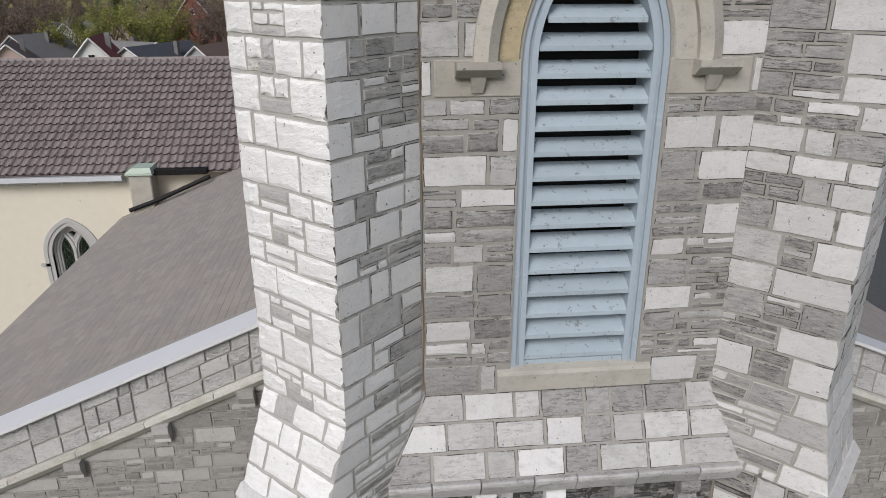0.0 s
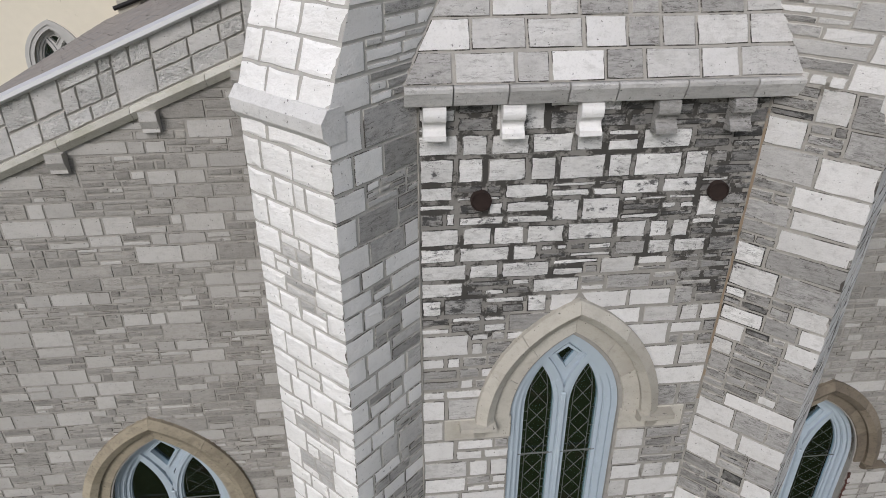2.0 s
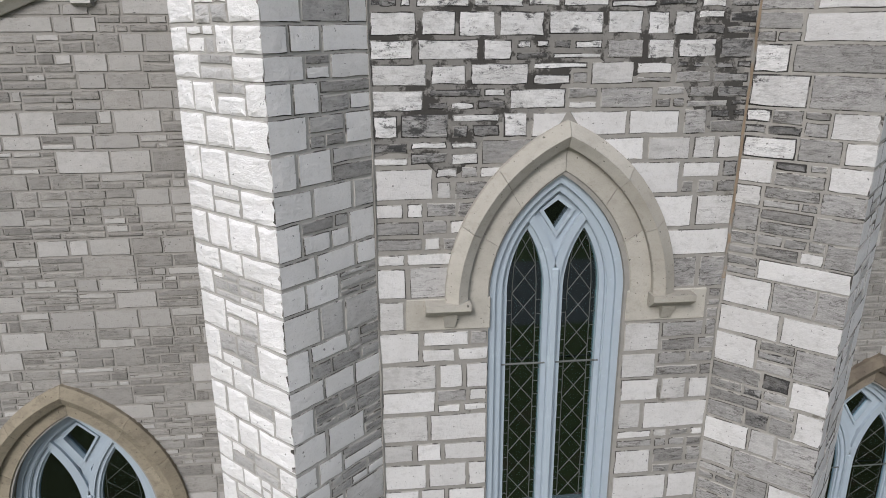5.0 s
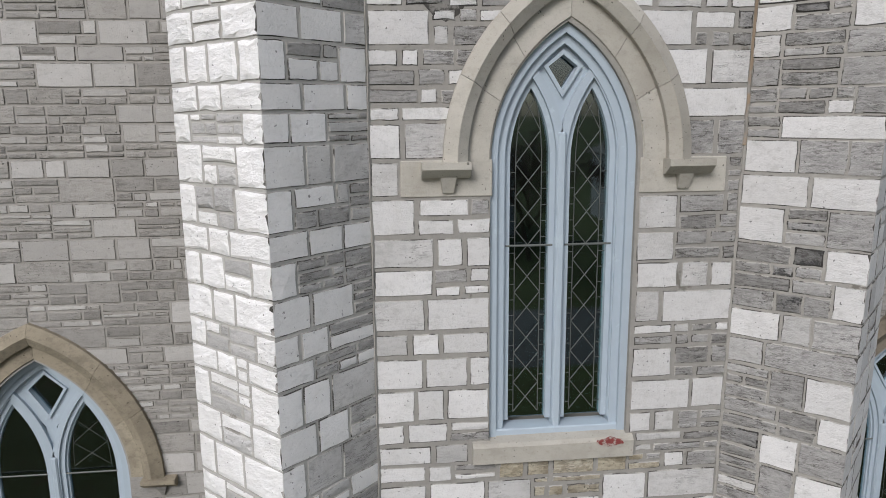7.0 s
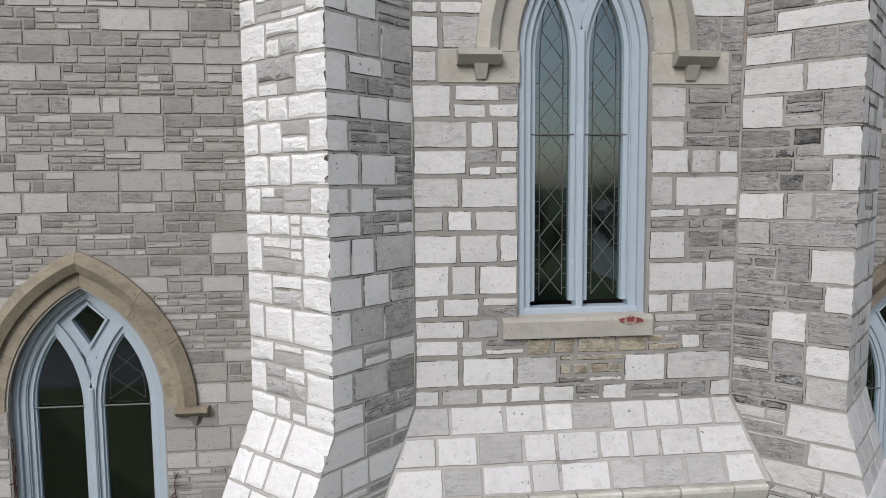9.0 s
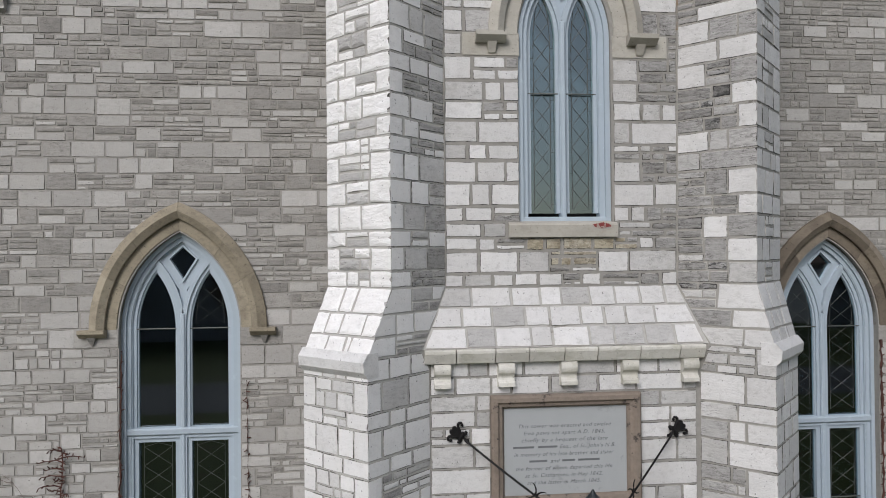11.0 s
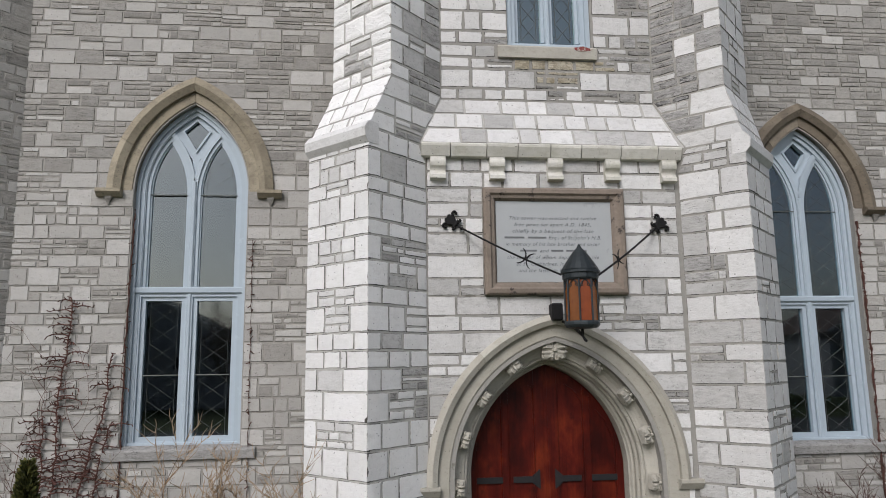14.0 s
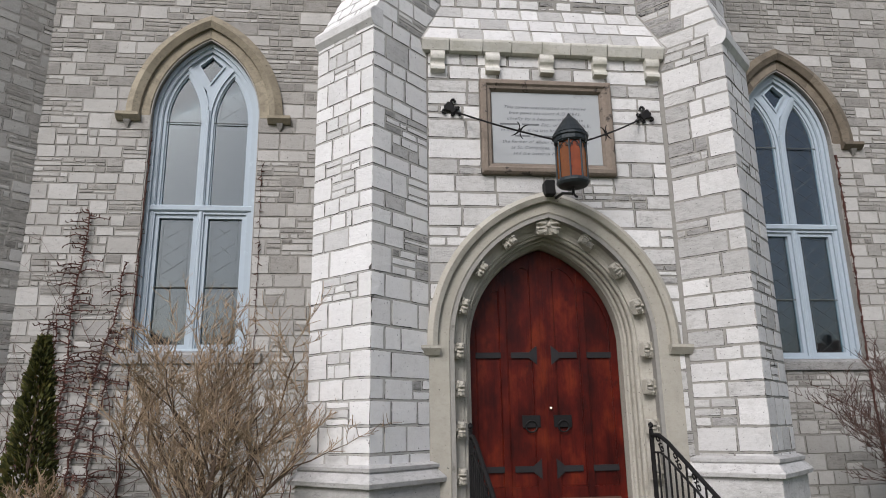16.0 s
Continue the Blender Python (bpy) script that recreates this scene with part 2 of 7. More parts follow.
def stained_wood(name):
    """Red-stained boards: upright grain, worn orange patches and dark blotches."""
    m, nt, links, bsdf = nodes_of(name)
    rnd, pos = chain(nt, links)
    grain = noise_node(nt, links, pos, 14, 7, (1.6, 1.6, 0.09), 0.7)
    wear = noise_node(nt, links, pos, 2.1, 5, (1.4, 1, 0.7), 0.6)
    blot = noise_node(nt, links, pos, 4.3, 6, (1, 1, 0.8), 0.65)
    c = ramp(nt, links, wear, [(0.36, (0.027, 0.0028, 0.002)), (0.52, (0.070, 0.0067, 0.0036)), (0.66, (0.135, 0.0195, 0.0065))])
    c = mixed(nt, links, 1.0, c, ramp(nt, links, grain, [(0.32, (0.68,) * 3), (0.5, (1.0,) * 3), (0.7, (1.15,) * 3)]), "MULTIPLY")
    c = mixed(nt, links, ramp(nt, links, blot, [(0.58, (0, 0, 0)), (0.70, (0.8, 0.8, 0.8))]), c, (0.026, 0.004, 0.003))
    c = mixed(nt, links, 1.0, c, ramp(nt, links, rnd, [(0, (0.8,) * 3), (1, (1.12,) * 3)]), "MULTIPLY")
    links.new(c, bsdf.inputs["Base Color"])
    bsdf.inputs["Roughness"].default_value, bsdf.inputs["Specular IOR Level"].default_value = 0.42, 0.18
    bumped(nt, links, bsdf, grain, 0.2, 0.004)
    return m


RED = stained_wood("red_stained_wood")
IRON = coat("black_iron", (0.010, 0.0095, 0.0095), 0.3, 0.6, 0.0, 30, 0.2, 0.002, spec=0.2)
STRAP = coat("weathered_strap_iron", (0.016, 0.015, 0.016), 0.3, 0.6, 0.2, 30, 0.2, 0.002)
# near-black: the darkness of unlit interiors is put into the colour
DARK = coat("unlit_interior", (0.012, 0.012, 0.013), 0.3, 0.9, 0, 3, 0)
LEAD = coat("lead_came", (0.11, 0.117, 0.108), 0.2, 0.5, 0.1, 20, 0.1)
COPING = coat("white_metal_coping", (0.68, 0.68, 0.69), 0.04, 0.45, 0, 3, 0.03)
SHINGLE = coat("grey_shingle", (0.335, 0.302, 0.268), 0.12, 0.95, 0, 30, 0.5, 0.006, (0.30, 0.278, 0.255), 0.1, 1.5, 0.2)
# darker shingle colour that paints the shadow line between courses
SHINGLESHADOW = coat("shingle_shadow_line", (0.255, 0.228, 0.20), 0.2, 0.95, 0, 30, 0.5, 0.006, spec=0.2)
ROOFTILE = coat("brown_roof_tile", (0.235, 0.20, 0.188), 0.18, 0.7, 0, 12, 0.25, 0.004, (0.155, 0.13, 0.122), 0.05, 2)
CREAM = coat("cream_render", (0.68, 0.635, 0.53), 0.06, 0.9, 0, 4, 0.15, 0.005, (0.50, 0.46, 0.37), -0.02, 1.2, 0.2)
MARBLE = coat("grey_marble", (0.36, 0.375, 0.376), 0.06, 0.28, 0, 5, 0.05, 0.002, (0.31, 0.32, 0.32), 0.0, 3)
LETTER = coat("incised_lettering", (0.15, 0.155, 0.16), 0.2, 0.8, 0, 20, 0)
BROWNSTONE = coat("brown_sandstone", (0.215, 0.178, 0.145), 0.3, 0.9, 0, 16, 0.7, 0.01, (0.07, 0.06, 0.053), 0.05, 4, 0.2)
GRASS = coat("lawn_ground", (0.07, 0.085, 0.035), 0.4, 0.95, 0, 1.5, 0.4, 0.02, (0.10, 0.085, 0.05), 0.05, 0.7, 0.1)
ASPHALT = coat("asphalt", (0.10, 0.10, 0.10), 0.2, 0.9, 0, 2, 0.3, 0.005, (0.13, 0.13, 0.125), 0.0, 0.5, 0.2)


def glass(name, tint, gloss, sheen=(1.0, 1.0, 1.0)):
    """A see-through pane with a mirror's share of reflection; sheen colours that reflection."""
    m, nt, links, bsdf = nodes_of(name)
    nt.remove(bsdf)
    tr, gl, mx, fr = nt.new("ShaderNodeBsdfTransparent"), nt.new("ShaderNodeBsdfGlossy"), nt.new("ShaderNodeMixShader"), nt.new("ShaderNodeFresnel")
    tr.inputs[0].default_value = (*tint, 1)
    gl.inputs["Color"].default_value = (*sheen, 1)
    gl.inputs["Roughness"].default_value = 0.03
    fr.inputs[0].default_value = gloss
    links.new(fr.outputs[0], mx.inputs[0])
    links.new(tr.outputs[0], mx.inputs[1])
    links.new(gl.outputs[0], mx.inputs[2])
    links.new(mx.outputs[0], nt["Material Output"].inputs[0])
    return m


# the bluish sheen paints a cooler sky into the reflections
GLASS = glass("window_glass", (0.55, 0.57, 0.57), 2.1, (0.86, 0.96, 1.0))
GLASSPALE = glass("leaded_glass", (0.40, 0.44, 0.44), 2.7, (0.84, 1.0, 1.0))

# ---- building helpers ----


def mesh_of(name, verts, faces, mats, index=None, smooth=False):
    me = bpy.data.meshes.new(name)
    me.from_pydata(verts, [], faces)
    for m in (mats if isinstance(mats, (list, tuple)) else [mats]):
        me.materials.append(m)
    if index is not None:
        me.polygons.foreach_set("material_index", index)
    if smooth:
        me.polygons.foreach_set("use_smooth", [True] * len(me.polygons))
    me.update()
    return me


def raw(name, verts, faces, mats, parent=None, label="", index=None, smooth=False):
    ob = new(name, mesh_of(name, verts, faces, mats, index, smooth))
    ob.parent = parent
    return tagged(ob, label)


def part(name, bm, material, parent=None, label="", smooth=False):
    me = bpy.data.meshes.new(name)
    bmesh.ops.recalc_face_normals(bm, faces=bm.faces)
    bm.to_mesh(me)
    bm.free()
    me.materials.append(material)
    if smooth:
        me.polygons.foreach_set("use_smooth", [True] * len(me.polygons))
    ob = new(name, me)
    ob.parent = parent
    return tagged(ob, label)


def thing(name, at, label, category, group="", kind=""):
    ob = new(name)
    ob.empty_display_size = 0.2
    ob.location = at
    return tagged(ob, label, category, group, kind)


def box(bm, x0, x1, y0, y1, z0, z1, bevel=0.0, m=None):
    r = bmesh.ops.create_cube(bm, size=1.0, matrix=Matrix.Translation(((x0 + x1) / 2, (y0 + y1) / 2, (z0 + z1) / 2)) @ Matrix.Diagonal((x1 - x0, y1 - y0, z1 - z0, 1)))
    vs = r["verts"]
    if bevel:
        es = list({e for v in vs for e in v.link_edges})
        out = bmesh.ops.bevel(bm, geom=es, offset=bevel, segments=1, affect="EDGES", clamp_overlap=True)
        vs = list({v for f in out["faces"] for v in f.verts} | {v for v in vs if v.is_valid})
    if m is not None:
        bmesh.ops.transform(bm, matrix=m, verts=vs)
    return vs


def boxpart(name, dims, material, parent=None, bevel=0.0, label=""):
    bm = bmesh.new()
    box(bm, *dims, bevel)
    return part(name, bm, material, parent, label)


def tube(bm, pts, radius, sides=8, close=True):
    """A round bar along points; radius may be a list."""
    rings = []
    rad = radius if isinstance(radius, (list, tuple)) else [radius] * len(pts)
    P = [Vector(p) for p in pts]
    for i, p in enumerate(P):
        d = (P[min(i + 1, len(P) - 1)] - P[max(i - 1, 0)]).normalized()
        a = d.cross(Vector((0, 0, 1)))
        if a.length < 1e-3:
            a = d.cross(Vector((1, 0, 0)))
        a.normalize()
        b = d.cross(a)
        rings.append([bm.verts.new(p + rad[i] * (math.cos(k * 2 * math.pi / sides) * a + math.sin(k * 2 * math.pi / sides) * b)) for k in range(sides)])
    for r0, r1 in zip(rings, rings[1:]):
        for k in range(sides):
            bm.faces.new((r0[k], r0[(k + 1) % sides], r1[(k + 1) % sides], r1[k]))
    if close:
        bm.faces.new(rings[0])
        bm.faces.new(rings[-1])


def arch(a, rise, spring, foot, off=0.0, n=14):
    """A pointed arch in (x, z): up one jamb, over the point and down the other; off widens it."""
    R = (a * a + rise * rise) / (2 * a)
    c = a - R
    r = R + off
    top = math.acos(max(-1, min(1, -c / r)))
    right = [(c + r * math.cos(top * k / n), spring + r * math.sin(top * k / n)) for k in range(n + 1)]
    left = [(-x, z) for x, z in right]
    return [(-(a + off), foot)] + left + right[::-1][1:] + [(a + off, foot)]


def band(bm, outer, inner, y0, y1):
    """A solid between two outlines of the same number of points, from y0 (front) to y1."""
    rings = [[bm.verts.new((x, y, z)) for x, z in pts] for pts, y in ((outer, y0), (inner, y0), (inner, y1), (outer, y1))]
    n = len(outer)
    for i in range(n - 1):
        for a, b in ((0, 1), (1, 2), (2, 3), (3, 0)):
            bm.faces.new((rings[a][i], rings[a][i + 1], rings[b][i + 1], rings[b][i]))
    for i in (0, n - 1):
        bm.faces.new([rings[k][i] for k in range(4)])


def slab(bm, outline, holes, y0, y1):
    """A wall in (x, z) with openings right through it, from y0 to y1."""
    from mathutils.geometry import tessellate_polygon
    loops = [outline] + holes
    flat = [p for lp in loops for p in lp]
    tris = tessellate_polygon([[Vector((x, z, 0)) for x, z in lp] for lp in loops])
    f = [bm.verts.new((x, y0, z)) for x, z in flat]
    b = [bm.verts.new((x, y1, z)) for x, z in flat]
    for t in tris:
        for side in (f, b):
            try:
                bm.faces.new([side[i] for i in t])
            except ValueError:
                pass
    k = 0
    for lp in loops:
        for i in range(len(lp)):
            i0, i1 = k + i, k + (i + 1) % len(lp)
            bm.faces.new((f[i0], f[i1], b[i1], b[i0]))
        k += len(lp)


def loft(bm, levels):
    """A solid through polygons of equal count, each a list of (x, y) and a height."""
    rings = [[bm.verts.new((x, y, z)) for x, y in poly] for poly, z in levels]
    n = len(rings[0])
    for r0, r1 in zip(rings, rings[1:]):
        for i in range(n):
            bm.faces.new((r0[i], r0[(i + 1) % n], r1[(i + 1) % n], r1[i]))
    bm.faces.new(rings[0])
    bm.faces.new(rings[-1])


def prism_x(bm, x0, x1, prof):
    """A moulding along x with a profile of (y, z)."""
    a = [bm.verts.new((x0, y, z)) for y, z in prof]
    b = [bm.verts.new((x1, y, z)) for y, z in prof]
    for i in range(len(prof)):
        j = (i + 1) % len(prof)
        bm.faces.new((a[i], a[j], b[j], b[i]))
    bm.faces.new(a)
    bm.faces.new(b)


# ---- masonry ----


def courses(rng, v0, v1, lo, hi):
    out, v = [], v0
    while v < v1 - 1e-6:
        h = rng.uniform(lo, hi)
        if v1 - v - h < lo * 0.7:
            h = v1 - v
            if h > hi * 1.25:
                h /= 2
        out.append((v, min(v + h, v1)))
        v += h
    return out


def sooted(p):
    """The smoke-blackened stretch of the tower's middle stage."""
    edge = 12.3 + 0.5 * math.sin(p.x * 2.1 + 0.6)
    return edge < p.z < 14.45 and abs(p.x) < 1.56 and p.y > -0.04


class Masonry:
    """Gathers the blocks of one thing; the ones nearest to a focus become parts, the rest one joined part."""

    def __init__(self, seed, gap=0.012, rim=0.0065, joint=None):
        self.gap, self.rim, self.joint = gap, rim, joint or CREVICE
        self.rng = random.Random(seed)
        self.blocks = []

    def block(self, fr, q, mat, rough, edge=(False, False), gap=None):
        """One block on the frame fr = (O, U, V); q = (ul0, ul1, ur0, ur1, v0, v1): left and right ends at foot and head."""
        rng = self.rng
        O, U, V, N = fr
        ul0, ul1, ur0, ur1, v0, v1 = q
        gap = gap or self.gap
        if min(ur0 - ul0, ur1 - ul1) < -0.001 or max(ur0 - ul0, ur1 - ul1) < 0.025 or v1 - v0 < 0.02:
            return
        gl, gr = (0.0 if edge[0] else gap * rng.uniform(0.6, 1.6)), (0.0 if edge[1] else gap * rng.uniform(0.6, 1.6))
        g0, g1 = gap * rng.uniform(0.6, 1.5), gap * rng.uniform(0.6, 1.5)
        w, h = max(ur0 - ul0, ur1 - ul1), v1 - v0

        def at(s, t):
            l, r = ul0 + (ul1 - ul0) * t + gl, ur0 + (ur1 - ur0) * t - gr
            if r < l:
                l = r = (l + r) / 2
            return l + (r - l) * s, v0 + g0 + (h - g0 - g1) * t

        j = min(0.002 + 0.006 * rough, 0.05 * min(w, h))
        ring = []
        for s, t in ((0, 0), (0.3, 0), (0.7, 0), (1, 0), (1, 0.35), (1, 0.7), (1, 1), (0.7, 1), (0.3, 1), (0, 1), (0, 0.65), (0, 0.3)):
            u, v = at(s, t)
            if not ((s == 0 and edge[0]) or (s == 1 and edge[1])):
                u += rng.uniform(-j, j)
            ring.append((u, v + rng.uniform(-j, j), (s == 0 and edge[0]) or (s == 1 and edge[1])))
        cu, cv = sum(p[0] for p in ring) / 12, sum(p[1] for p in ring) / 12
        proud = rng.uniform(0.002, 0.007 + 0.008 * rough)

        def inward(d, rise, loose):
            for u, v, on in ring:
                du, dv = cu - u, cv - v
                e = d * rng.uniform(0.7, 1.4)
                yield (u + (0 if on else math.copysign(min(e, abs(du) * 0.6), du)), v + math.copysign(min(e, abs(dv) * 0.6), dv), (0.0 if on else rise) + rng.uniform(-1, 1) * loose)

        verts = [(u, v, -0.045) for u, v, on in ring] + [(u, v, 0.0 if on else -0.0025) for u, v, on in ring]
        black = mat in (WHITESOOT, BEDSOOT, SOOTY)
        verts += inward(self.rim * (1.7 if black else 1.0), proud * 0.7, 0.002 * rough)
        bulge = rough > 0.5 and h > 0.13
        if bulge:
            verts += inward(min(0.035, 0.25 * h), proud + 0.012 * rough, 0.006 * rough)
        verts.append((cu + rng.uniform(-0.1, 0.1) * w, cv + rng.uniform(-0.1, 0.1) * h, proud + (0.013 if bulge else 0.002) * rough + rng.uniform(-1, 1) * 0.003 * rough))
        faces, idx = [], []
        top = len(verts) - 1
        for k in range(12):
            n = (k + 1) % 12
            faces += [(k, n, 12 + n, 12 + k), (12 + k, 12 + n, 24 + n, 24 + k)]
            idx += [1, 0 if ring[k][2] and ring[n][2] else 1]
            if bulge:
                faces.append((24 + k, 24 + n, 36 + n, 36 + k))
                idx.append(0)
            faces.append((top - 12 + k, top - 12 + n, top))
            idx.append(0)
        P = [O + U * a + V * b + N * c for a, b, c in verts]
        self.blocks.append((P[top], P, faces, mat, idx, SOOTJOINT if black else self.joint))

    def face(self, O, U, V, rows, lo, hi, palette, blocked=None, edge=(False, False), wide=(0.2, 0.5), split=0.35, rough=0.4, shade=None, quoin=None):
        """Fills a face with coursed blocks between lo(v) and hi(v), round what blocked(va, vb) takes away."""
        rng = self.rng
        O, U, V = Vector(O), Vector(U).normalized(), Vector(V).normalized()
        fr = (O, U, V, U.cross(V).normalized())
        for ci, (va, vb) in enumerate(rows):
            spans = []
            cuts = sorted(blocked(va, vb)) if blocked else []
            l0, l1, r0, r1 = lo(va), lo(vb), hi(va), hi(vb)
            lslant, fresh = (l0, l1), True
            for a0, a1, b0, b1 in cuts:
                if max(a0 - lslant[0], a1 - lslant[1]) > 0.03:
                    spans.append((lslant, (a0, a1), edge[0] and fresh, False))
                lslant, fresh = (max(b0, lslant[0]), max(b1, lslant[1])), False
            spans.append((lslant, (r0, r1), edge[0] and fresh, edge[1]))
            for (a0, a1), (b0, b1), el, er in spans:
                x, end = max(a0, a1), min(b0, b1)
                if max(b0, b1) <= min(a0, a1):
                    continue
                first = True
                while True:
                    corner_l = el and first
                    mat = self.pick(palette, O + U * x + V * va, shade, corner_l)
                    layered = not corner_l and vb - va > 0.14 and split > 0 and (rng.random() < split or (mat in palette[2:] and rng.random() < 0.65))
                    w = rng.uniform(*wide) * (1.15 if vb - va > 0.24 else 1.0) * (rng.uniform(1.0, 1.65) if layered else 1.0)
                    if quoin and corner_l:
                        w = quoin(ci)
                    last = end - (x + w) < wide[0] * 0.75
                    nx = None if last else x + w
                    if quoin and er and not last and end - (x + w) < wide[0] + 0.1:
                        nx = max(x + 0.08, end - quoin(ci))
                    ql = (a0, a1) if first else (x, x)
                    qr = (b0, b1) if last else (nx, nx)
                    e = (corner_l, er and last)
                    if e[1]:
                        mat, layered = self.pick(palette, O + U * x + V * va, shade, True), False
                    if layered:
                        k = 2 if vb - va < 0.22 or rng.random() < 0.55 else 3
                        hs = sorted([va] + [va + (vb - va) * (i + rng.uniform(-0.24, 0.24)) / k for i in range(1, k)] + [vb])
                        for s0, s1 in zip(hs, hs[1:]):
                            f0, f1 = (s0 - va) / (vb - va), (s1 - va) / (vb - va)
                            la, lb = ql[0] + (ql[1] - ql[0]) * f0, ql[0] + (ql[1] - ql[0]) * f1
                            ra, rb = qr[0] + (qr[1] - qr[0]) * f0, qr[0] + (qr[1] - qr[0]) * f1
                            pa, pb, goal = la, lb, min(ra, rb)
                            while True:
                                m = max(pa, pb) + rng.uniform(0.13, 0.46)
                                done = goal - m < 0.11
                                qa, qb = (ra, rb) if done else (m, m)
                                self.block(fr, (pa, pb, qa, qb, s0, s1), self.pick(palette, O + U * pa + V * s0, shade, False, True), rough * 1.2)
                                pa, pb = m, m
                                if done:
                                    break
                    else:
                        self.block(fr, (ql[0], ql[1], qr[0], qr[1], va, vb), mat, rough, e)
                    first = False
                    if last:
                        break
                    x = nx

    def pick(self, palette, p, shade, corner, thin=False):
        rng = self.rng
        if (palette is TOWER or palette is DULL) and sooted(p):
            palette = SOOTED
        light, mid, dark, sooty = palette
        if palette is LOWER and rng.random() < 0.3:
            light = WEATHERED
        if palette is TOWER and rng.random() < (0.4 if p.x > 0.5 else 0.15):
            light = WEATHERED
        if palette is DULL and rng.random() < (0.85 if corner else 0.55):
            light = OFFWHITE
        if palette is TOWER and 7.85 < p.z < 8.2 and abs(p.x - 0.05) < 0.7:
            return BROWNED
        if palette is ROCKY and p.z > 15.2 and rng.random() < 0.05:
            return LICHEN
        s = shade(p) if shade else 0.0
        r = rng.random() + s + ((0.28 if p.z > 13.85 else 0.04) if palette is SOOTED else 0.0)
        if corner:
            return light if r < 0.95 else mid
        if thin:
            return light if r < (0.12 if palette is SOOTED else 0.30) else mid if r < 0.52 else dark if r < 1.15 else sooty
        return light if r < 0.62 else mid if r < 0.82 else dark if r < 1.2 else sooty

    def finish(self, parent, focus, most=290, name="stone"):
        F = Vector(focus)
        self.blocks.sort(key=lambda b: (b[0] - F).length)
        for c, P, faces, mat, idx, joint in self.blocks[:most]:
            raw(name, P, faces, [mat, joint], parent, "", idx)
        rest = self.blocks[most:]
        if rest:
            verts, fs, slots, mats = [], [], [], []
            for c, P, faces, mat, idx, joint in rest:
                for m in (mat, joint):
                    if m not in mats:
                        mats.append(m)
                k, own, gap_ = len(verts), mats.index(mat), mats.index(joint)
                verts += P
                fs += [tuple(i + k for i in f) for f in faces]
                slots += [gap_ if i else own for i in idx]
            tagged(raw("masonry", verts, fs, mats, parent, "", slots), kind="stuff")


TOWER = (OFFWHITE, GREY, SLATY, BEDSOOT)
BRIGHT = (WHITE, WEATHERED, GREY, SLATY)
LOWER = (OFFWHITE, WEATHERED, GREY, SLATY)
SOOTED = (WHITESOOT, WHITESOOT, BEDSOOT, SOOTY)
ROCKY = (ROCKFACE, ROCKFACE, WEATHERED, SLATY)
DULL = (WEATHERED, GREY, SLATY, BEDSOOT)
NAVE = (BUFFLIGHT, BUFF, BUFFDARK, BUFFDARK)
Z = Vector((0, 0, 1))


def const(x):
    return lambda v: x


def lerp(v, v0, v1, a, b):
    return a + (b - a) * (v - v0) / (v1 - v0)


def opening(a, rise, spring, foot, off, cx=0.0, jamb=None):
    """What a pointed opening takes away from the courses of a wall."""
    R = (a * a + rise * rise) / (2 * a)
    c, r = a - R, (a * a + rise * rise) / (2 * a) + off

    def half(v):
        if v <= spring - 0.02:
            return jamb if jamb else a + 0.004
        d = r * r - (v - spring) ** 2
        return max(0.0, c + math.sqrt(d)) if d > 0 else 0.0

    def cut(va, vb):
        if vb <= foot + 0.01:
            return []
        h0, h1 = half(va), half(vb)
        if va <= spring - 0.02 < vb and h1 > h0:
            h0 = h1
        return [(cx - h0, cx - h1, cx + h0, cx + h1)] if h0 > 0.01 else []
    return cut


def rect_cut(x0, x1, z0, z1):
    return lambda va, vb: [(x0, x0, x1, x1)] if va < z1 - 0.03 and vb > z0 + 0.03 else []


def cuts_of(*fs):
    return lambda va, vb: [c for f in fs for c in f(va, vb)]


# ---- the plan ----
Y_LOW, Y_MID, Y_UP, Y_NAVE = -0.20, 0.03, 0.27, 2.60
Z_STRING_LOW, Z_SLOPE_LOW = 6.88, 7.62        # foot and head of the lower weathering
Z_STRING_UP, Z_SLOPE_UP = 14.48, 15.20        # foot and head of the upper weathering
D = math.sqrt(0.5)
WIN = dict(a=0.60, rise=1.06, spring=10.80, foot=8.43)
LOUVRE = dict(a=0.60, rise=1.06, spring=18.20, foot=15.43)
NAVE_DROP = -0.18                              # the other tall window sits a little lower
NAVE_X = (-5.38, 5.36)
NAVEWIN = dict(a=0.91, rise=1.50, spring=6.93, foot=2.83)
DOOR_X = -0.10
DOOR = dict(a=1.045, rise=1.40, spring=2.65, foot=0.0)


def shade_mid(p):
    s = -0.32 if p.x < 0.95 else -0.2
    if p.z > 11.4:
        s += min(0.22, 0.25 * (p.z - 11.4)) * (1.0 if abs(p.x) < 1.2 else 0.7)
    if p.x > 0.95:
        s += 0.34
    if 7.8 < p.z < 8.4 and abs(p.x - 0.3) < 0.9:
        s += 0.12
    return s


# ---- tower walls ----


def tower_wall(name, label, outline, holes, y, rows, lo, hi, blocked, seed, focus, shade=None, mortar=MORTARDARK, gap=0.015, palette=TOWER, **kw):
    bm = bmesh.new()
    slab(bm, outline, holes, y + 0.003, y + 0.55)
    wall = tagged(part(name, bm, mortar), label, "wall", kind="structure")
    ms = Masonry(seed, gap)
    ms.face((0, y, 0), (1, 0, 0), Z, rows, lo, hi, palette, blocked, shade=shade, **kw)
    ms.finish(wall, focus)
    return wall


